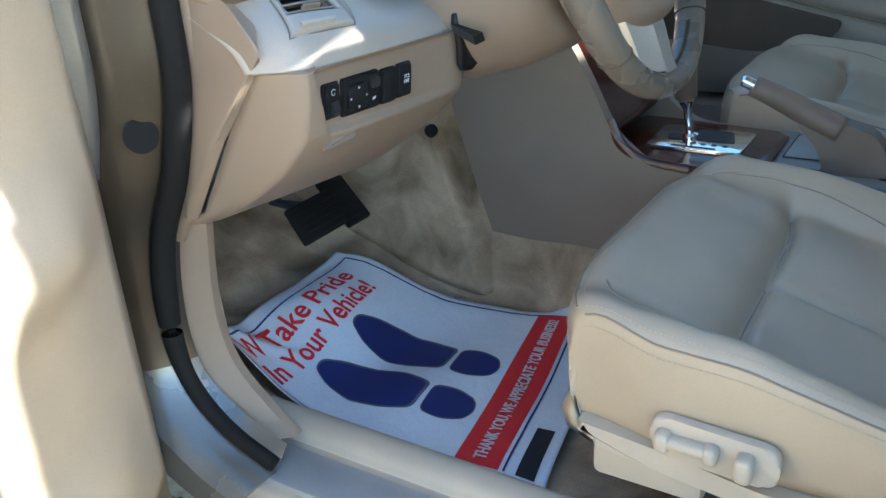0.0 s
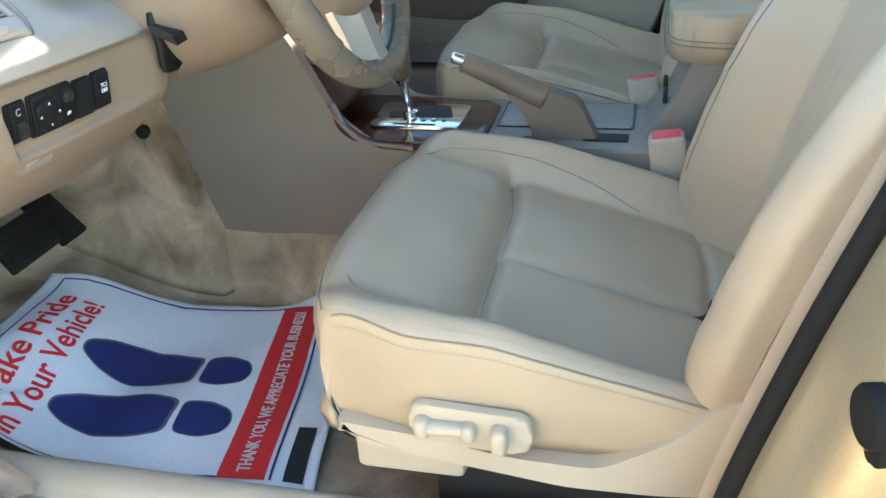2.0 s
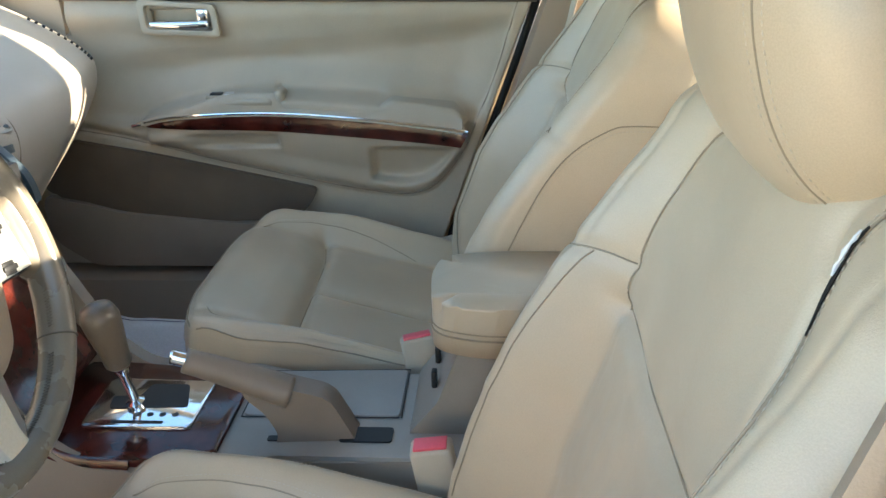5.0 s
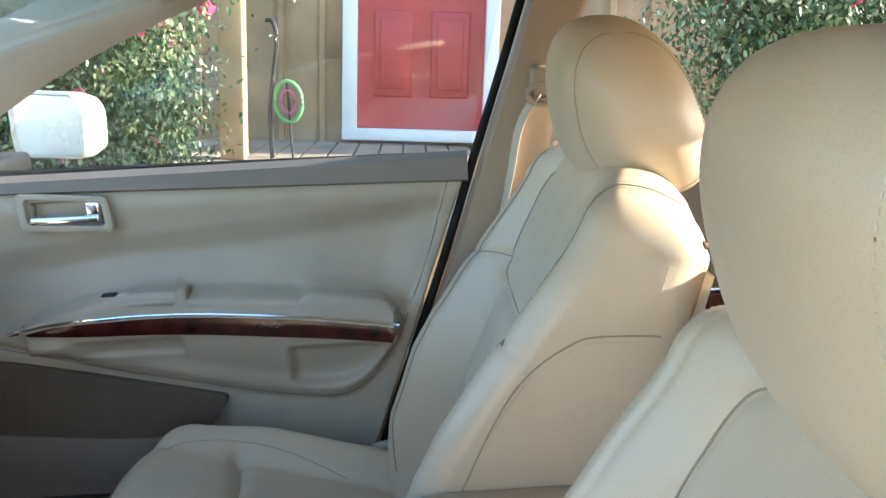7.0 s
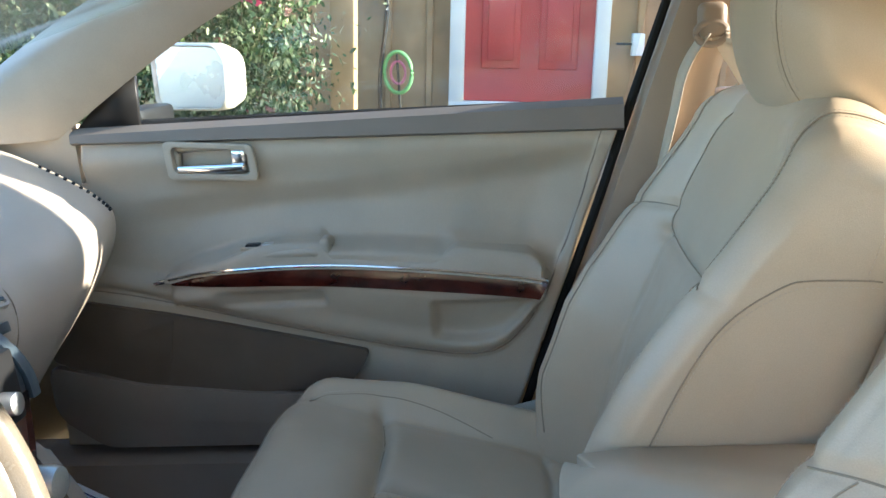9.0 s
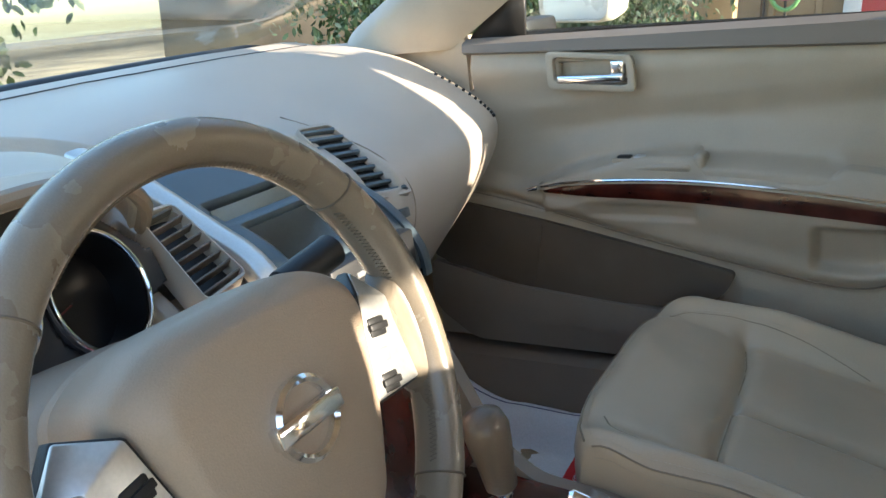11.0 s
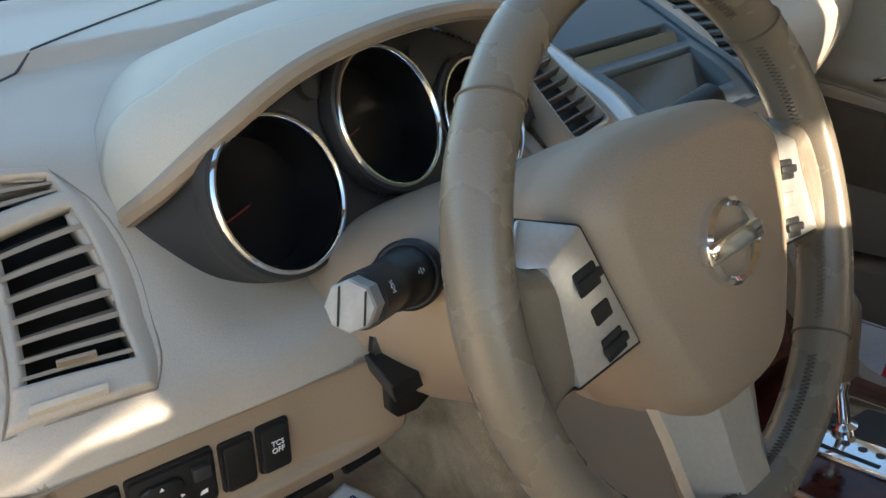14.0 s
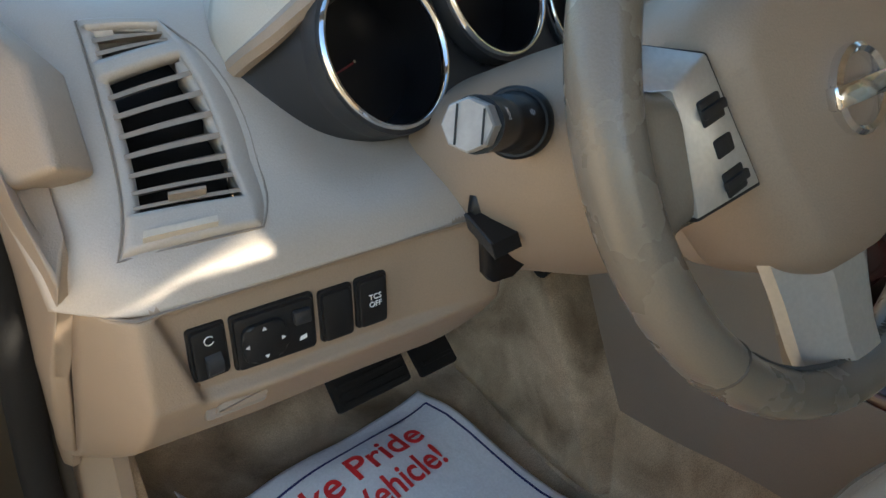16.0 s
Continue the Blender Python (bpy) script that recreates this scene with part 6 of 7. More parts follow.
# B pillar, seat belt and rear door on the passenger side
bp = tagged(part("wall_pillar_right", loft([[Vector((0.735, y0, z)), Vector((x, y0 - 0.006, z)), Vector((x - 0.012, (y0 + y1) / 2, z)), Vector((x, y1, z)), Vector((0.735, y1, z))] for x, y0, y1, z in ((0.708, 0.150, -0.16, 0.50), (0.700, 0.064, -0.15, 0.80), (0.688, -0.030, -0.145, 1.07), (0.676, -0.052, -0.155, 1.14), (0.655, -0.095, -0.185, 1.27), (0.615, -0.13, -0.22, 1.39))]), DASH), "beige centre pillar trim", "car pillar", kind="structure")
belt = thing("seat_belt", "beige seat belt hanging from the pillar anchor", "seat belt", (0.66, -0.12, 1.1))
part("anchor", box((0.625, -0.158, 1.205), (0.655, -0.118, 1.255), 0.010, 3), DASH, belt, "beige belt anchor cover")
part("anchor_ring", tube([(0.628, -0.135 + 0.022 * math.cos(a), 1.212 + 0.016 * math.sin(a)) for a in np.linspace(0, 2 * math.pi, 20, endpoint=False)], 0.005, 8, closed=True), DASH, belt)


def webbing(name, pts, w, side):
    c = spline(pts, 24)
    s = Vector(side).normalized() * w
    v = [Vector(p) - s for p in c] + [Vector(p) + s for p in c]
    ob = part(name, (v, [(i, i + 1, 24 + i + 1, 24 + i) for i in range(23)]), WEBBING, belt)
    return shell(ob, 0.0016, (1, 0, 0))


webbing("webbing", [(0.640, -0.126, 1.212), (0.655, -0.098, 1.159), (0.672, -0.080, 1.067), (0.686, -0.040, 0.90), (0.69, 0.0, 0.70)], 0.022, (0.97, 0.25, 0))
part("height_slot", box((0.640, -0.168, 1.262), (0.662, -0.158, 1.318), 0.003, 2), BLACK, belt, "dark height adjuster slot")
webbing("webbing", [(0.626, -0.150, 1.205), (0.61, -0.22, 1.08), (0.60, -0.26, 0.95), (0.62, -0.22, 0.75)], 0.020, (0.5, 0.8, 0.2))
webbing("webbing", [(0.690, 0.16, 0.60), (0.668, 0.105, 0.625), (0.645, 0.055, 0.66), (0.66, -0.02, 0.70)], 0.018, (0.1, 0.5, 0.85))
rd = tagged(thing("door_2", "", "", (0.72, -0.6, 0.55)), "tan vinyl rear passenger door trim, closed", "car door", kind="structure")
shell(part("door_trim", grid(lambda u, v: Vector((0.715 - 0.05 * smoothstep(0.90, 0.86, v) * smoothstep(0.70, 0.74, v) * smoothstep(-0.2, -0.3, u), u, v)), list(np.linspace(-1.15, -0.165, 60)), list(np.linspace(0.55, 1.08, 50))), TAUPE, rd, smooth=180), 0.02, (1, 0, 0))
part("belt_trim", box((0.695, -1.15, 1.078), (0.745, -0.165, 1.128), 0.008, 3), BELT_CAP, rd)
part("wood_strip", box((0.652, -1.0, 0.835), (0.668, -0.30, 0.872), 0.005, 3), WOOD, rd, "dark wood strip")
part("chrome_strip", box((0.650, -1.0, 0.873), (0.664, -0.30, 0.879), 0.002, 2), CHROME, rd)
part("pull_handle", box((0.655, -0.46, 0.89), (0.71, -0.43, 0.925), 0.008, 3), DOOR_VINYL, rd)

# ---- driver's door opening ----
sill = tagged(thing("sill", "", "", (-0.69, 0.4, 0.45)), "beige plastic sill trim with brushed scuff plate", "door sill", kind="structure")
prof = [(-0.592, 0.42), (-0.598, 0.452), (-0.608, 0.466), (-0.622, 0.470), (-0.640, 0.466), (-0.652, 0.456), (-0.662, 0.452), (-0.725, 0.448), (-0.738, 0.435), (-0.742, 0.37)]
prof = [(x, z) for x, z in spline(prof, 40)]
rings = []
for y in np.linspace(0.84, -0.10, 30):
    rings.append([Vector((x, y, z)) for x, z in prof] + [Vector((-0.60, y, 0.38))])
part("sill_trim", loft(rings), SILL_TAN, sill, "light tan plastic sill cover")
part("scuff_plate", box((-0.724, 0.08, 0.4460), (-0.663, 0.825, 0.4550), 0.002, 2), SCUFF, sill, "brushed silver scuff plate")
# the rocker's shadow comes from the darkened jamb colour
part("sill_flange", box((-0.86, -0.15, 0.28), (-0.744, 1.0, 0.395), 0.012, 3), JAMB, sill, "rocker with shadow put into its brown paint")
for dx_, dz_ in ((-0.800, 0.396), (-0.832, 0.394)):
    part("rocker_ridge", tube([(dx_, y, dz_) for y in np.linspace(0.98, -0.1, 8)], 0.005, 8, flat=0.6), PAINT, sill)
part("sill_seal", tube([(-0.768, y, 0.405) for y in np.linspace(0.86, -0.1, 12)], 0.010, 8), RUBBER, sill, "black sill seal")

post = tagged(thing("wall_post_left", "", "", (-0.76, 0.9, 0.4)), "silver painted front door post with black seal", "door post", kind="structure")
seal_line = spline([(0.790, 1.10), (0.776, 1.03), (0.778, 0.973), (0.782, 0.895), (0.808, 0.808), (0.848, 0.728), (0.866, 0.650), (0.866, 0.580), (0.845, 0.530), (0.800, 0.492), (0.74, 0.468)], 60)
jamb_rings = []
for k, (y, z) in enumerate(seal_line):
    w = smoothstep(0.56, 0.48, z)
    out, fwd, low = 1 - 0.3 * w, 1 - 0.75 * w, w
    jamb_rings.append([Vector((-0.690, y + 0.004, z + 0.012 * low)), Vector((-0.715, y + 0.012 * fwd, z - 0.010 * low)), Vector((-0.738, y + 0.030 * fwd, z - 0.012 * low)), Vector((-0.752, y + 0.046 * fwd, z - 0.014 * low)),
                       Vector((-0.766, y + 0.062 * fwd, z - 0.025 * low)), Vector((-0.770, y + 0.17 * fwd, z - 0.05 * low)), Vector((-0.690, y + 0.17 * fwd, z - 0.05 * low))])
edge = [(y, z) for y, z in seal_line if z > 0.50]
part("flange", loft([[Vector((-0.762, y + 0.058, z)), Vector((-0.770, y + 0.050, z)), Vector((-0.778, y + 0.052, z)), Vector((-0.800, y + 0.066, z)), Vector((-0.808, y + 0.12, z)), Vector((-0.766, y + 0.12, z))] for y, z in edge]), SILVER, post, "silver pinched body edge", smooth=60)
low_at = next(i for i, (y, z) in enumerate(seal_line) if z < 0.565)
# upper jamb takes the colour darkened for shade, the lower part stays silver
part("jamb", loft(jamb_rings[:low_at + 1]), JAMB, post, "door jamb with shade put into its brown")
part("lower_jamb", loft(jamb_rings[low_at:]), SILVER, post, "silver lower jamb")
part("door_seal", tube([Vector((-0.714, y + 0.004, z)) for y, z in seal_line], list(np.interp(np.linspace(0, 1, 60), [0, 0.6, 0.75, 1], [0.0135, 0.0135, 0.010, 0.009])), 12), RUBBER, post, "black rubber door seal")
kc = spline([(0.775, 0.470), (0.815, 0.500), (0.858, 0.545), (0.874, 0.60), (0.872, 0.66), (0.862, 0.73)], 30)
part("kick_trim", loft([[Vector((-0.694, y + 0.05, z)), Vector((-0.697, y + 0.022, z)), Vector((-0.688, y + 0.006, z)), Vector((-0.664, y - 0.022, z)), Vector((-0.652, y - 0.020, z)), Vector((-0.645, y + 0.05, z))] for y, z in kc]), DASH, post, "beige kick panel trim")
part("hinge_plug", tube([(-0.731, 0.833, 0.846), (-0.7415, 0.818, 0.8505)], 0.017, 20), RUBBER, post, "dark rubber plug")
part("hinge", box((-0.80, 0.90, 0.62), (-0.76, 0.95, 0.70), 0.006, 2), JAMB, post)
shell(part("footwell_side", ([Vector(p) for p in ((-0.628, 0.87, 0.43), (-0.645, 0.87, 0.75), (-0.645, 1.35, 0.85), (-0.628, 1.35, 0.43))], [(0, 1, 2, 3)]), CARPET, post), 0.01, (-1, 0, 0))
# upper trim next to the dash end
tagged(part("trim", tube(spline([(-0.700, 0.80, 1.06), (-0.698, 0.772, 0.98), (-0.694, 0.782, 0.88), (-0.690, 0.825, 0.78), (-0.688, 0.865, 0.72)], 24), 0.016, 10, flat=0.55, up=(1, 0, 0)), DASH), "beige dash end trim", "trim", kind="structure")

# centre pillar behind the driver's seat
lb = tagged(thing("wall_pillar_left", "", "", (-0.72, -0.05, 0.45)), "beige pillar trim and painted lock post", "car pillar", kind="structure")
lc = [(0.125, 0.46), (0.105, 0.54), (0.085, 0.64), (0.054, 0.756), (0.028, 0.84), (-0.025, 1.0), (-0.072, 1.15), (-0.12, 1.36)]
lc = spline(lc, 30)
# hidden rear corner is pushed inward to keep the sun off the front jamb
part("pillar_trim", loft([[Vector((-0.600, y - 0.20, z)), Vector((-0.664, y - 0.035, z)), Vector((-0.690, y - 0.008, z)), Vector((-0.706, y, z)), Vector((-0.712, y - 0.02, z)), Vector((-0.712, y - 0.20, z))] for y, z in lc]), DASH, lb, "beige pillar trim")
part("door_seal", tube([Vector((-0.716, y - 0.016, z)) for y, z in lc], 0.0085, 10), RUBBER, lb, "black rubber door seal")
part("lock_post", loft([[Vector((-0.722, y - 0.022, z)), Vector((-0.740, y - 0.030, z)), Vector((-0.775, y - 0.038, z)), Vector((-0.80, y - 0.07, z)), Vector((-0.80, y - 0.17, z)), Vector((-0.715, y - 0.17, z)), Vector((-0.715, y - 0.04, z))] for y, z in lc]), PAINT, lb, "champagne painted lock post")
SM_ = basis((-0.800, 0.004, 0.768), (-1, -0.2, 0), (0, 0, 1)) @ Matrix.Scale(0.62, 4)
part("striker_plate", slab(rounded([(-0.020, -0.042), (0.016, -0.046), (0.024, 0.0), (0.018, 0.034), (-0.018, 0.034), (-0.026, 0.0)], 0.014, 4), 0, 0.010, 0.004, 3, SM_), RUBBER, lb, "black rubber striker plate")
part("striker", tube([SM_ @ Vector((0.002, 0.010, z)) for z in (0.004, 0.020, 0.024, 0.026)], [0.0195, 0.0195, 0.0175, 0.010], 24), RUBBER, lb, "round black striker cap")
part("screw", tube([SM_ @ Vector((-0.008, -0.028, z)) for z in (0.008, 0.0115)], 0.005, 12), CHROME, lb)

# open driver's door
dd_ = tagged(thing("door_3", "", "", (-0.80, 0.93, 0.5)), "cream vinyl driver door trim, wide open in the sun", "car door", kind="structure")
DM = Matrix.Translation((-0.792, 0.93, 0)) @ pose(0, 0, 0, 0, 0, -66)


def open_pt(s, z, lift=0.0):
    """s metres from the hinge along the door, z up."""
    bulge = 0.035 * math.exp(-((z - 0.80 + 0.05 * s) / 0.05) ** 2) + 0.02 * smoothstep(0.62, 0.55, z)
    return DM @ Vector((0.085 + bulge * smoothstep(0.02, 0.15, s) + lift, -s, z))


shell(part("door_trim", grid(lambda u, v: open_pt(u, v), list(np.linspace(0.03, 1.0, 60)), list(np.linspace(0.47, 1.09, 60))), DOOR_VINYL, dd_, "cream vinyl door trim", smooth=180), 0.02, DM.to_3x3() @ Vector((-1, 0, 0)))
part("door_skin", box((0.0, -1.05, 0.36), (0.075, 0.0, 1.08), 0.02, 3, DM), PAINT, dd_, "champagne door shell")
part("door_seal", tube([DM @ Vector((0.060, -0.01, z)) for z in np.linspace(0.40, 1.08, 10)], 0.010, 8), RUBBER, dd_)

# ---- pedals and floor mat ----
def tunnel_pt(u, v):
    """The carpeted flank of the tunnel, from the console panel's slanting front edge forwards."""
    z = 0.42 + 0.36 * v
    y0 = 0.772 + 0.318 * (z - 0.48)
    y = y0 + (1.38 - y0) * u ** 2
    return (-0.122 - 0.050 * smoothstep(-0.004, 0.030, y - y0) + 0.006 * noise.noise(Vector((y * 8, z * 6, 4))), y, z + 0.1 * smoothstep(0.8, 1.2, y))


tunnel = part("tunnel_side", grid(tunnel_pt, list(np.linspace(0, 1, 60)), list(np.linspace(0, 1, 24))), CARPET, floor)
shell(tunnel, 0.01, (1, 0, 0))
clip = thing("trim_clip", "round black push clip on the footwell carpet", "trim clip", (-0.168, 0.862, 0.690))
part("clip_head", tube([(-0.155, 0.868, 0.690), (-0.170, 0.862, 0.690), (-0.177, 0.8605, 0.690), (-0.180, 0.860, 0.690)], [0.004, 0.010, 0.010, 0.006], 18), RUBBER, clip)
def pedal(name, c, w, h, tilt, label):
    p = thing(name, label, "pedal", c)
    m = Matrix.Translation(c) @ pose(0, 0, 0, tilt, 0, 0)
    pad = part("pad", box((-w / 2, -h / 2, -0.006), (w / 2, h / 2, 0.006), 0.004, 2, m), RUBBER, p, "black ribbed rubber pad")
    for i in range(5):
        part("rib", box((-w / 2 + 0.006, -h / 2 + h * (i + 0.6) / 5.8 - 0.002, 0.004), (w / 2 - 0.006, -h / 2 + h * (i + 0.6) / 5.8 + 0.003, 0.009), 0.001, 1, m), RUBBER, pad)
    part("arm", tube([m @ Vector((0, h * 0.3, -0.006)), m @ Vector((0, h * 0.9, -0.06)), Vector((c[0], c[1] + 0.12, c[2] + 0.26))], 0.010, 8), CHARCOAL, p)


pedal("brake_pedal", (-0.365, 0.948, 0.603), 0.098, 0.060, 56, "black rubber brake pedal above the carpet")
pedal("accelerator_pedal", (-0.255, 1.00, 0.60), 0.055, 0.13, 48, "black rubber accelerator pedal above the carpet")

def floor_mat(corners, label):
    """A crumpled paper mat between four floor corners: near outer, near inner, far inner, far outer."""
    c0, c1, c2, c3 = [Vector(c) for c in corners]
    root = thing("paper_floor_mat", label, "floor mat", ((c0.x + c2.x) / 2, (c0.y + c2.y) / 2, 0.41), group="paper floor mats")
    MW, MH = 0.365, 0.500

    def mat_pt(s, t, lift=0.0):
        u, v = s / MW, t / MH
        x, y = c0.lerp(c1, u).lerp(c3.lerp(c2, u), v)
        z = max(floor_z(x, y), floor_z(x, y + 0.03), 0.403) + 0.006
        z += 0.006 * math.sin(s * 22 + t * 9) * math.sin(t * 15 + 1.0) + 0.004 * noise.noise(Vector((s * 12, t * 12, 3)))
        z += 0.040 * smoothstep(0.09, 0.0, s) * smoothstep(0.34, 0.49, t)
        z += 0.007 * math.exp(-((s - 0.07 + (t - 0.44) * 0.6) / 0.012) ** 2) * smoothstep(0.36, 0.44, t)
        return Vector((x, y, z + lift))

    shell(part("paper", grid(lambda u, v: mat_pt(u, v), list(np.linspace(0, MW, 70)), list(np.linspace(0, MH, 90))), PAPER, root, smooth=180), 0.0012)

    def printed(name, outline, mat, lift=0.0016):
        bm = bmesh.new()
        f = bm.faces.new([bm.verts.new((s, t, 0)) for s, t in outline])
        bmesh.ops.triangulate(bm, faces=[f])
        bmesh.ops.subdivide_edges(bm, edges=list(bm.edges), cuts=2, use_grid_fill=True)
        for v in bm.verts:
            v.co = mat_pt(v.co.x, v.co.y, lift)
        part(name, bm, mat, root)

    def band(s0, s1, t0, t1, mat, name, lift=0.0016):
        part(name, grid(lambda u, v: mat_pt(u, v, lift), list(np.linspace(s0, s1, 60)), list(np.linspace(t0, t1, 12))), mat, root)

    def mat_text(text, s0, t0, size, width, mat, bold, lift=0.002):
        ob = lettering(text, size, Matrix.Identity(4), mat, root, width=width, name="print", bold=bold)
        for v in ob.data.vertices:
            v.co = mat_pt(s0 + v.co.x, t0 + v.co.y, lift + v.co.z)

    band(0.012, 0.352, 0.060, 0.120, RED_INK, "red_band")
    for a, b, c, d in ((0.012, 0.352, 0.052, 0.055), (0.012, 0.352, 0.472, 0.475), (0.012, 0.015, 0.12, 0.474), (0.350, 0.353, 0.06, 0.474)):
        band(a, b, c, d, BLUE_INK, "border")
    for cs, splay in ((0.104, -0.03), (0.206, 0.03)):
        sole = [(-0.027, 0.207), (0.027, 0.203), (0.037, 0.250), (0.037, 0.298), (0.027, 0.338), (0.010, 0.364), (-0.010, 0.364), (-0.027, 0.338), (-0.038, 0.298), (-0.037, 0.250)]
        heel = [(-0.027, 0.192), (0.027, 0.192), (0.031, 0.160), (0.020, 0.130), (0.0, 0.122), (-0.020, 0.130), (-0.031, 0.160)]
        for o in (sole, heel):
            mid = sum(t for _, t in o) / len(o)
            printed("footprint_edge", rounded([(cs + s * 1.09 + 0.0015 + splay * (t - 0.25), mid + (t - mid) * 1.05 + 0.010) for s, t in o], 0.012, 4), GREY_INK, 0.0014)
            printed("footprint", rounded([(cs + s + splay * (t - 0.25), t + 0.010) for s, t in o], 0.012, 4), BLUE_INK, 0.0022)
    mat_text("W", 0.020, 0.431, 0.046, 0.040, RED_INK, 0.0006)
    mat_text("Take Pride", 0.066, 0.429, 0.046, 0.238, RED_INK, 0.0006)
    mat_text("In Your Vehicle!", 0.020, 0.387, 0.044, 0.280, RED_INK, 0.0006)
    mat_text("THANK YOU, WE APPRECIATE YOUR BUSINESS!", 0.022, 0.081, 0.024, 0.315, WHITE_PRINT, 0.0003, 0.0026)
    band(0.012, 0.100, 0.014, 0.038, BLACK_INK, "logo_bar")


floor_mat(((-0.562, 0.487), (-0.150, 0.565), (-0.238, 1.030), (-0.584, 0.987)), "white paper floor mat with red text and blue footprints, crumpled corner")
floor_mat(((0.26, 0.545), (0.62, 0.565), (0.64, 0.93), (0.27, 0.95)), "white paper floor mat with a red band before the passenger seat")

# ---- outside: house front, porch and bushes ----
HX = 5.0
LEAN = Matrix.Translation((HX, 0, 0.85)) @ pose(0, 0, 0, 4.5) @ Matrix.Translation((-HX, 0, -0.85))
PLANK = material("weathered_brown_plank", (0.45, 0.29, 0.155), 0.75, grain=0.6, grain_scale=80, var=0.22, var_scale=3)
POST_WOOD = material("sunlit_pine_post", (0.48, 0.32, 0.17), 0.7, grain=0.5, grain_scale=90, var=0.15, var_scale=4)
WHITE = material("white_gloss_paint", (0.80, 0.80, 0.79), 0.4, var=0.04)
RED = material("brick_red_door_paint", (0.46, 0.055, 0.05), 0.4, var=0.06)
DECK = material("grey_deck_board", (0.30, 0.235, 0.175), 0.85, grain=0.5, grain_scale=60, var=0.2, var_scale=4)
house = thing("house", "brown plank house front with red door and white trim", "house", (HX, 0, 0))


def hpart(name, bm, mat, label="", parent=None):
    bm.transform(LEAN)
    return part(name, bm, mat, parent or house, label)


hpart("wall", box((HX + 0.10, -6, 0.0), (HX + 0.30, 6, 3.6), 0.0), PLANK, "brown plank wall")
y = -3.4
while y < 3.4:
    if not -0.56 < y + 0.1 < 0.62:
        hpart("batten", box((HX + 0.07, y, 0.5), (HX + 0.11, y + 0.045, 3.2), 0.006, 1), PLANK)
    y += 0.27
for y0, y1, z0, z1 in ((0.440, 0.535, 0.78, 2.95), (-0.475, -0.385, 0.78, 2.95), (-0.475, 0.535, 0.715, 0.79), (-0.475, 0.535, 2.92, 3.02)):
    hpart("door_frame", box((HX - 0.02, y0, z0), (HX + 0.10, y1, z1), 0.006, 2), WHITE, "white door frame")
dr = hpart("front_door", box((HX + 0.05, -0.39, 0.79), (HX + 0.10, 0.445, 2.93), 0.004, 1), RED, "brick red panelled front door")
for y0, y1 in ((0.085, 0.335), (-0.285, -0.035)):
    for z0, z1 in ((1.00, 1.55), (1.72, 2.35), (2.48, 2.8)):
        hpart("door_panel", box((HX + 0.035, y0, z0), (HX + 0.055, y1, z1), 0.014, 3), RED, "", dr)
        hpart("panel_inner", box((HX + 0.026, y0 + 0.04, z0 + 0.05), (HX + 0.04, y1 - 0.04, z1 - 0.05), 0.012, 3), RED, "", dr)
hpart("switch_box", box((HX + 0.02, -0.70, 1.10), (HX + 0.07, -0.62, 1.24), 0.008, 2), WHITE, "white outdoor switch")
hpart("hook", box((HX - 0.01, -0.62, 1.165), (HX + 0.03, -0.52, 1.18), 0.004, 2), CHARCOAL)
deck = thing("porch_deck", "grey plank porch deck before the house", "deck", (HX - 0.8, 0, 0.5))
for i in range(44):
    yy = -3.2 + i * 0.145
    b = box((HX - 1.65, yy, 0.655), (HX + 0.08, yy + 0.135, 0.69), 0.004, 1)
    b.transform(LEAN)
    part("plank", b, DECK, deck)
b = box((HX - 1.66, -3.2, 0.40), (HX - 1.60, 3.2, 0.655), 0.005, 1)
b.transform(LEAN)
part("fascia", b, DECK, deck)
for yy in (1.05, -2.2):
    pst = thing("porch_post", "square pine porch post in the sun", "post", (HX - 1.3, yy, 0.69), group="porch posts")
    b = box((HX - 1.05, yy - 0.075, 0.69), (HX - 0.93, yy + 0.055, 3.0), 0.01, 2)
    b.transform(LEAN)
    part("shaft", b, POST_WOOD, pst)
hoop = thing("garden_spinner", "green and pink garden spinner on a thin rod", "garden ornament", (HX - 1.2, 0.75, 0.7))
HC = LEAN @ Vector((HX - 0.9, 0.76, 1.0))
part("hoop", tube([HC + Vector((0, 0.075 * math.cos(a), 0.11 * math.sin(a))) for a in np.linspace(0, 2 * math.pi, 28, endpoint=False)], 0.011, 8, closed=True), material("green_plastic", (0.18, 0.42, 0.16), 0.5), hoop, "green ring")
part("inner_hoop", tube([HC + Vector((0, 0.04 * math.cos(a), 0.06 * math.sin(a))) for a in np.linspace(0, 2 * math.pi, 24, endpoint=False)], 0.008, 8, closed=True), material("pink_plastic", (0.5, 0.15, 0.25), 0.5), hoop, "pink ring")
part("rod", tube([HC + Vector((0, 0, 0.10)), HC + Vector((0, 0, -0.36))], 0.007, 8), CHARCOAL, hoop)


hook = thing("garden_hook", "dark wrought metal garden hook beside the porch post", "garden hook", (HX - 0.9, 0.86, 0.7))
part("hook_rod", tube([LEAN @ Vector(p) for p in spline([(HX - 0.9, 0.85, 0.69), (HX - 0.9, 0.86, 0.95), (HX - 0.9, 0.84, 1.15), (HX - 0.9, 0.82, 1.32), (HX - 0.9, 0.84, 1.42), (HX - 0.9, 0.88, 1.43)], 24)], 0.012, 8), CHARCOAL, hook)


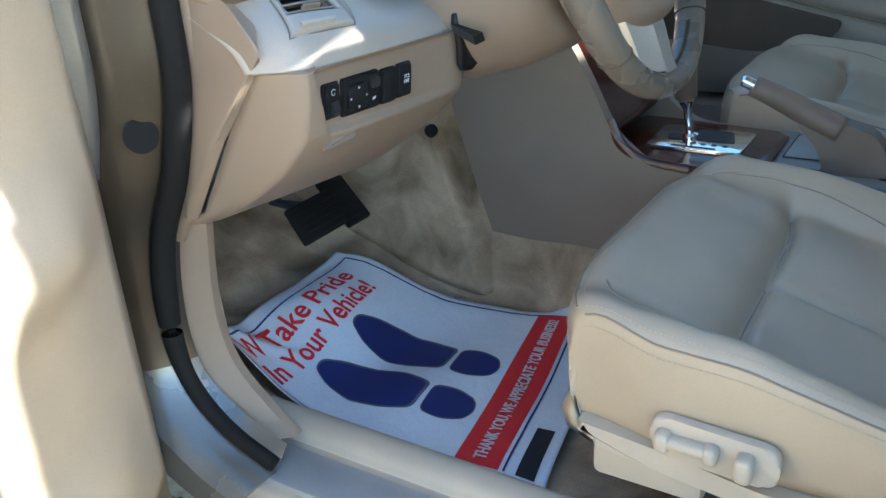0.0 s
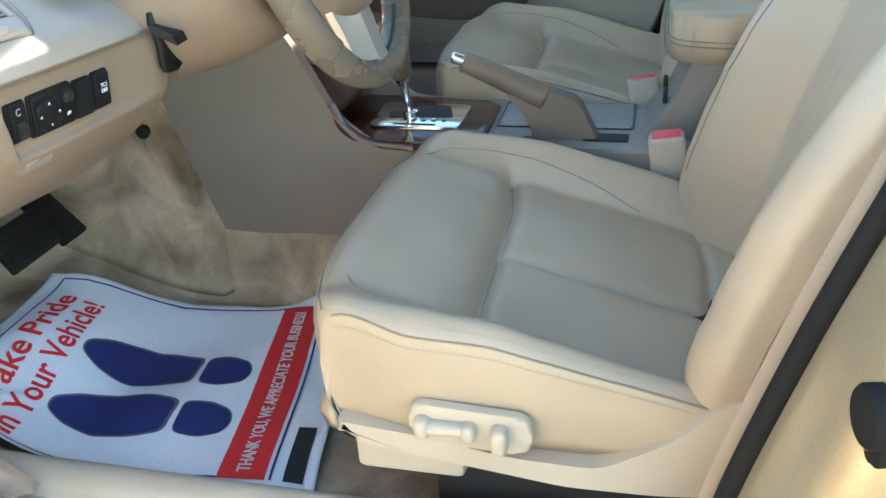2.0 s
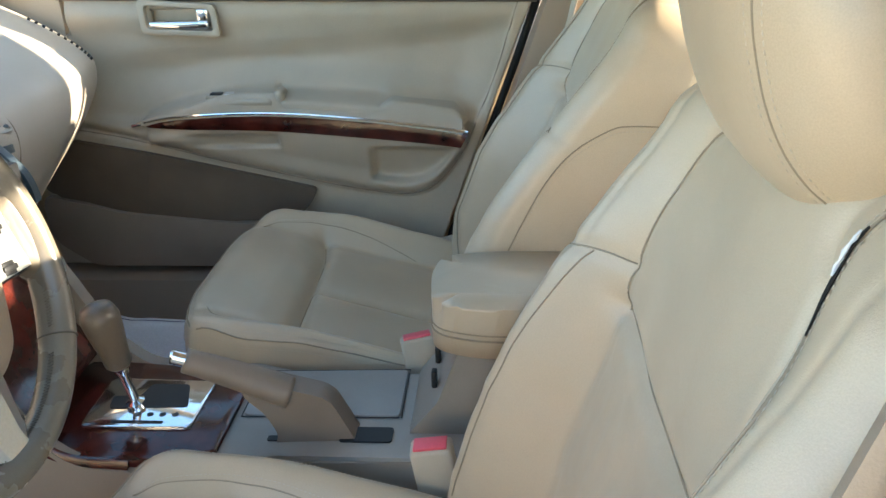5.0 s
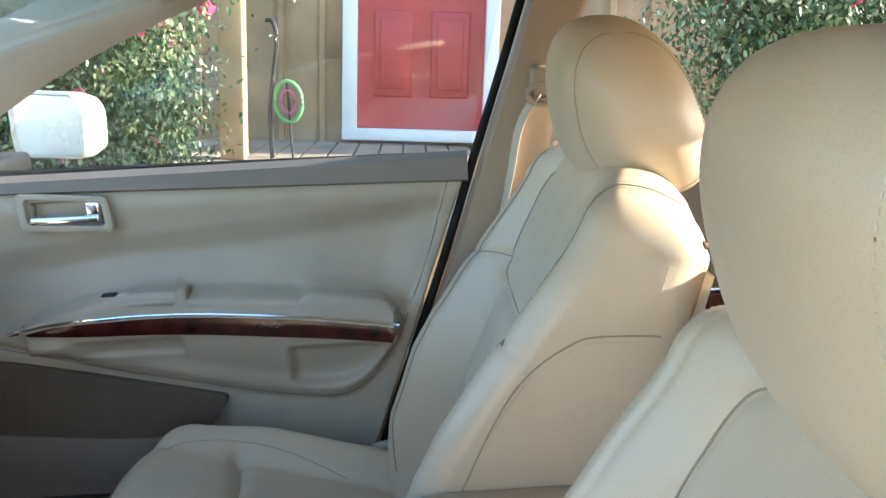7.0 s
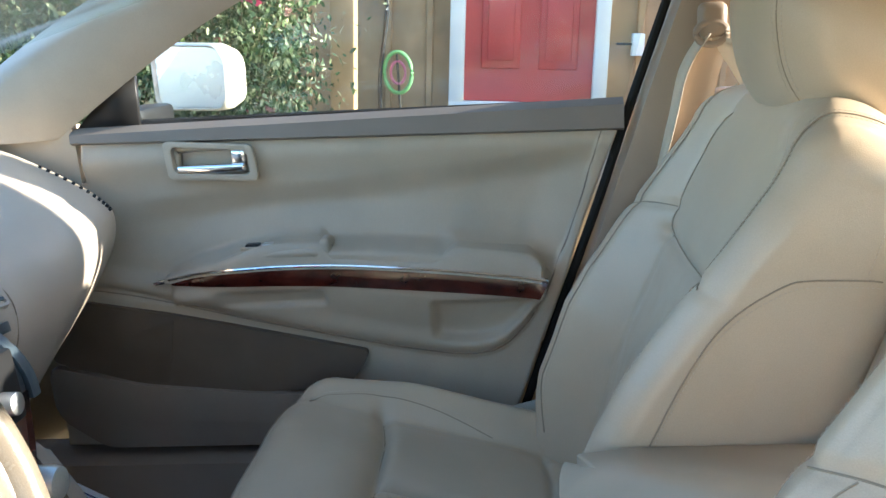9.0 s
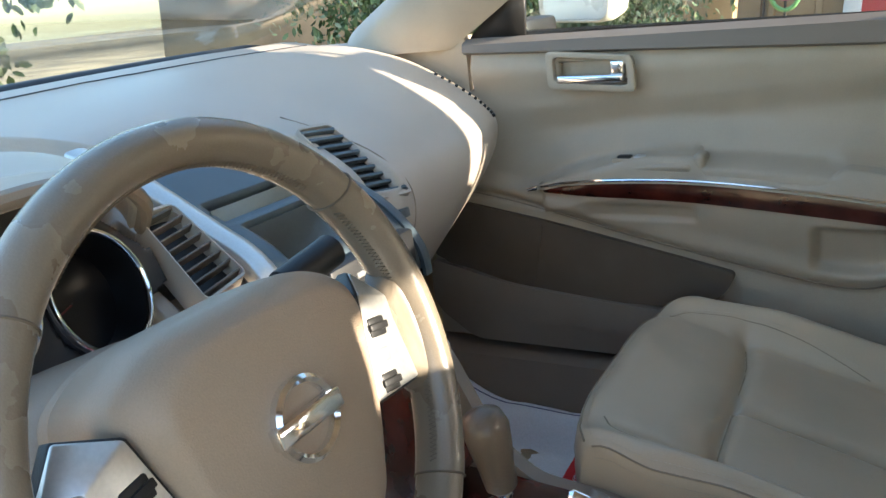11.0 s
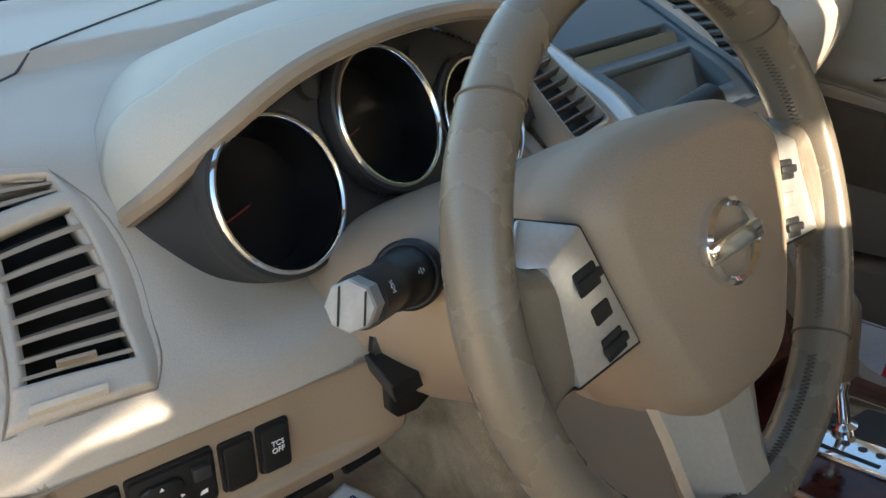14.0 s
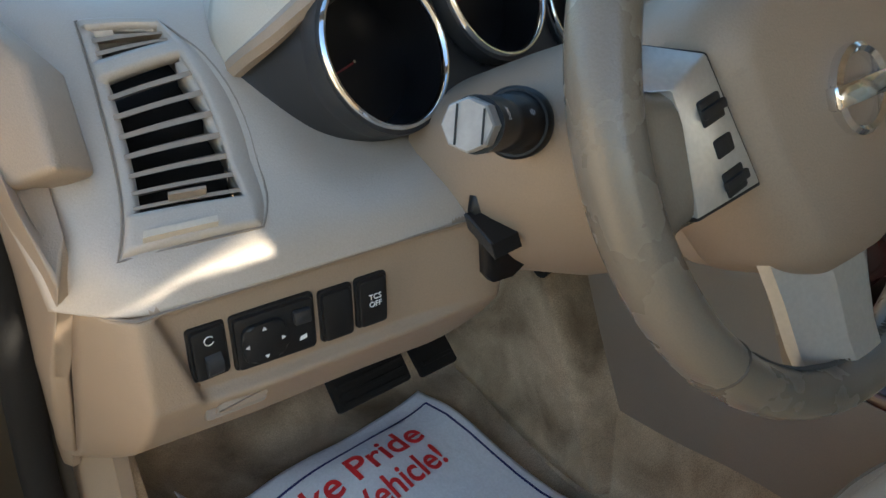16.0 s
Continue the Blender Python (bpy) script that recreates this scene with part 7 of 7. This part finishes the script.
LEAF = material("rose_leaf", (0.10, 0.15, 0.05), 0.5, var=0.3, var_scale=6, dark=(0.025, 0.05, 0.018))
# paler leaf copy: the sun's highlights are painted into its colour
LEAF2 = material("highlit_rose_leaf", (0.34, 0.38, 0.20), 0.45, var=0.3, var_scale=6)
PETAL = material("pink_petal", (0.72, 0.10, 0.25), 0.6)
PETAL2 = material("faded_pink_petal", (0.62, 0.34, 0.30), 0.6)
STEM = material("green_brown_cane", (0.12, 0.10, 0.05), 0.8)
rng = random.Random(4)


def leaves(centres, spread, n, size):
    verts, faces = [], []
    for _ in range(n):
        c = rng.choice(centres)
        p = Vector(c) + Vector((rng.gauss(0, spread), rng.gauss(0, spread), rng.gauss(0, spread)))
        if p.z < 0.15:
            continue
        q = Euler((rng.uniform(0, 6.3), rng.uniform(0, 6.3), rng.uniform(0, 6.3))).to_matrix()
        s = size * rng.uniform(0.6, 1.35)
        k = len(verts)
        for a, b, h in ((-1, 0, 0), (-0.35, 0.42, 0.1), (0.45, 0.38, 0.1), (1, 0, -0.05), (0.45, -0.38, 0.1), (-0.35, -0.42, 0.1), (0, 0, -0.02)):
            verts.append(p + q @ Vector((a * s, b * s, h * s)))
        for i in range(6):
            faces.append((k + i, k + (i + 1) % 6, k + 6))
    return verts, faces


def bush(name, at, w, d, h, n, size, label, blooms=14):
    root = thing(name, label, "rose bush", at)
    centres = []
    for i in range(12):
        a = Vector((at[0] + rng.uniform(-0.15, 0.15), at[1] + rng.uniform(-0.2, 0.2), at[2]))
        e = Vector((at[0] + rng.uniform(-d, d), at[1] + rng.uniform(-w, w), at[2] + h * rng.uniform(0.6, 1.0)))
        m_ = a.lerp(e, 0.5) + Vector((rng.uniform(-0.1, 0.1), rng.uniform(-0.1, 0.1), 0.12))
        path = spline([a, m_, e], 10)
        part("cane", tube(path, list(np.linspace(0.014, 0.004, 10)), 6), STEM, root)
        for t in range(3, 10):
            centres.append(path[t])
            centres.append(path[t] + np.array([rng.uniform(-d, d) * 0.35, rng.uniform(-w, w) * 0.35, rng.uniform(-0.15, 0.15)]))
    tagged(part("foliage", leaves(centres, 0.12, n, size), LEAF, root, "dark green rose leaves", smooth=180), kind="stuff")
    tagged(part("foliage", leaves(centres, 0.14, n // 3, size), LEAF2, root, "rose leaves with sun highlights put into their pale colour", smooth=180), kind="stuff")
    for i in range(blooms):
        c = Vector(rng.choice(centres)) + Vector((-0.12, rng.uniform(-0.1, 0.1), rng.uniform(-0.05, 0.15)))
        bloom(c, PETAL if i % 3 == 0 else PETAL2, root, rng.uniform(0.8, 1.4))
    return root


def bloom(c, mat, root, k):
    """A loose cup of nine petals."""
    v, f = [], []
    for j in range(9):
        q = Euler((rng.uniform(-0.9, 0.9), rng.uniform(-0.9, 0.9), j * 0.7)).to_matrix()
        n = len(v)
        for a, b_, h_ in ((0, 0, 0), (0.022, -0.016, 0.010), (0.034, 0, 0.018), (0.022, 0.016, 0.010)):
            v.append(Vector(c) + q @ Vector((a, b_, h_)) * k)
        f.append((n, n + 1, n + 2, n + 3))
    part("bloom", (v, f), mat, root, smooth=180)


roses = bush("rose_bush", (HX - 1.6, 1.50, 0.1), 0.45, 0.35, 1.85, 15000, 0.016, "tall rose bush with pink blooms beside the porch", 22)
bloom((3.35, 0.99, 1.505), PETAL, roses, 1.9)
bush("rose_bush", (HX - 1.7, 2.35, 0.1), 0.8, 0.4, 1.8, 8000, 0.023, "rose bush with faded pink blooms before the house", 12)
bush("rose_bush", (HX - 1.6, -2.0, 0.1), 0.95, 0.35, 1.9, 20000, 0.017, "sunlit rose bush with pink blooms beyond the rear window", 18)
bush("garden_shrub", (HX - 2.4, 6.0, 0.0), 1.6, 0.8, 2.3, 5200, 0.05, "dense green shrub ahead of the car", 0)
bush("garden_shrub", (1.6, 9.5, 0.0), 1.9, 0.9, 2.2, 5200, 0.06, "dense green shrub ahead of the car", 0)
bush("garden_shrub", (-1.8, 11.0, 0.0), 2.0, 0.9, 2.6, 5200, 0.06, "dense green shrub ahead of the car", 0)

# passenger door mirror
mirror = thing("door_mirror", "passenger door mirror with sun glare put into its white colours", "door mirror", (0.92, 0.78, 1.12))
MIR = [(-0.09, -0.055), (0.085, -0.060), (0.09, 0.035), (0.07, 0.062), (-0.06, 0.070), (-0.09, 0.05)]
mm = basis((0.945, 0.745, 1.178), (-0.35, -0.94, 0), (0, 0, 1))


def mring(k, z):
    return [mm @ Vector((x * k, y * k, z)) for x, y in rounded(MIR, 0.03, 5)]


# housing and glass are whitened to imitate overexposed sun glare
part("housing", loft([mring(0.55, -0.09), mring(0.85, -0.06), mring(1.0, -0.02), mring(1.0, 0.010), mring(0.94, 0.014), mring(0.90, 0.006)]), material("glare_whitened_housing_paint", (0.75, 0.72, 0.66), 0.3, coat=0.5), mirror, "mirror housing whitened to carry the sun's glare", smooth=60)
# pale rough glass stands in for the blown-out reflection
part("mirror_glass", loft([mring(0.90, 0.004), mring(0.89, 0.008)]), material("glare_whitened_mirror_glass", (0.86, 0.87, 0.88), 0.28, metal=0.35, var=0.03), mirror, "mirror glass")
part("mirror_arm", box((0.75, 0.77, 1.10), (0.90, 0.83, 1.14), 0.01, 2), BLACK, mirror)
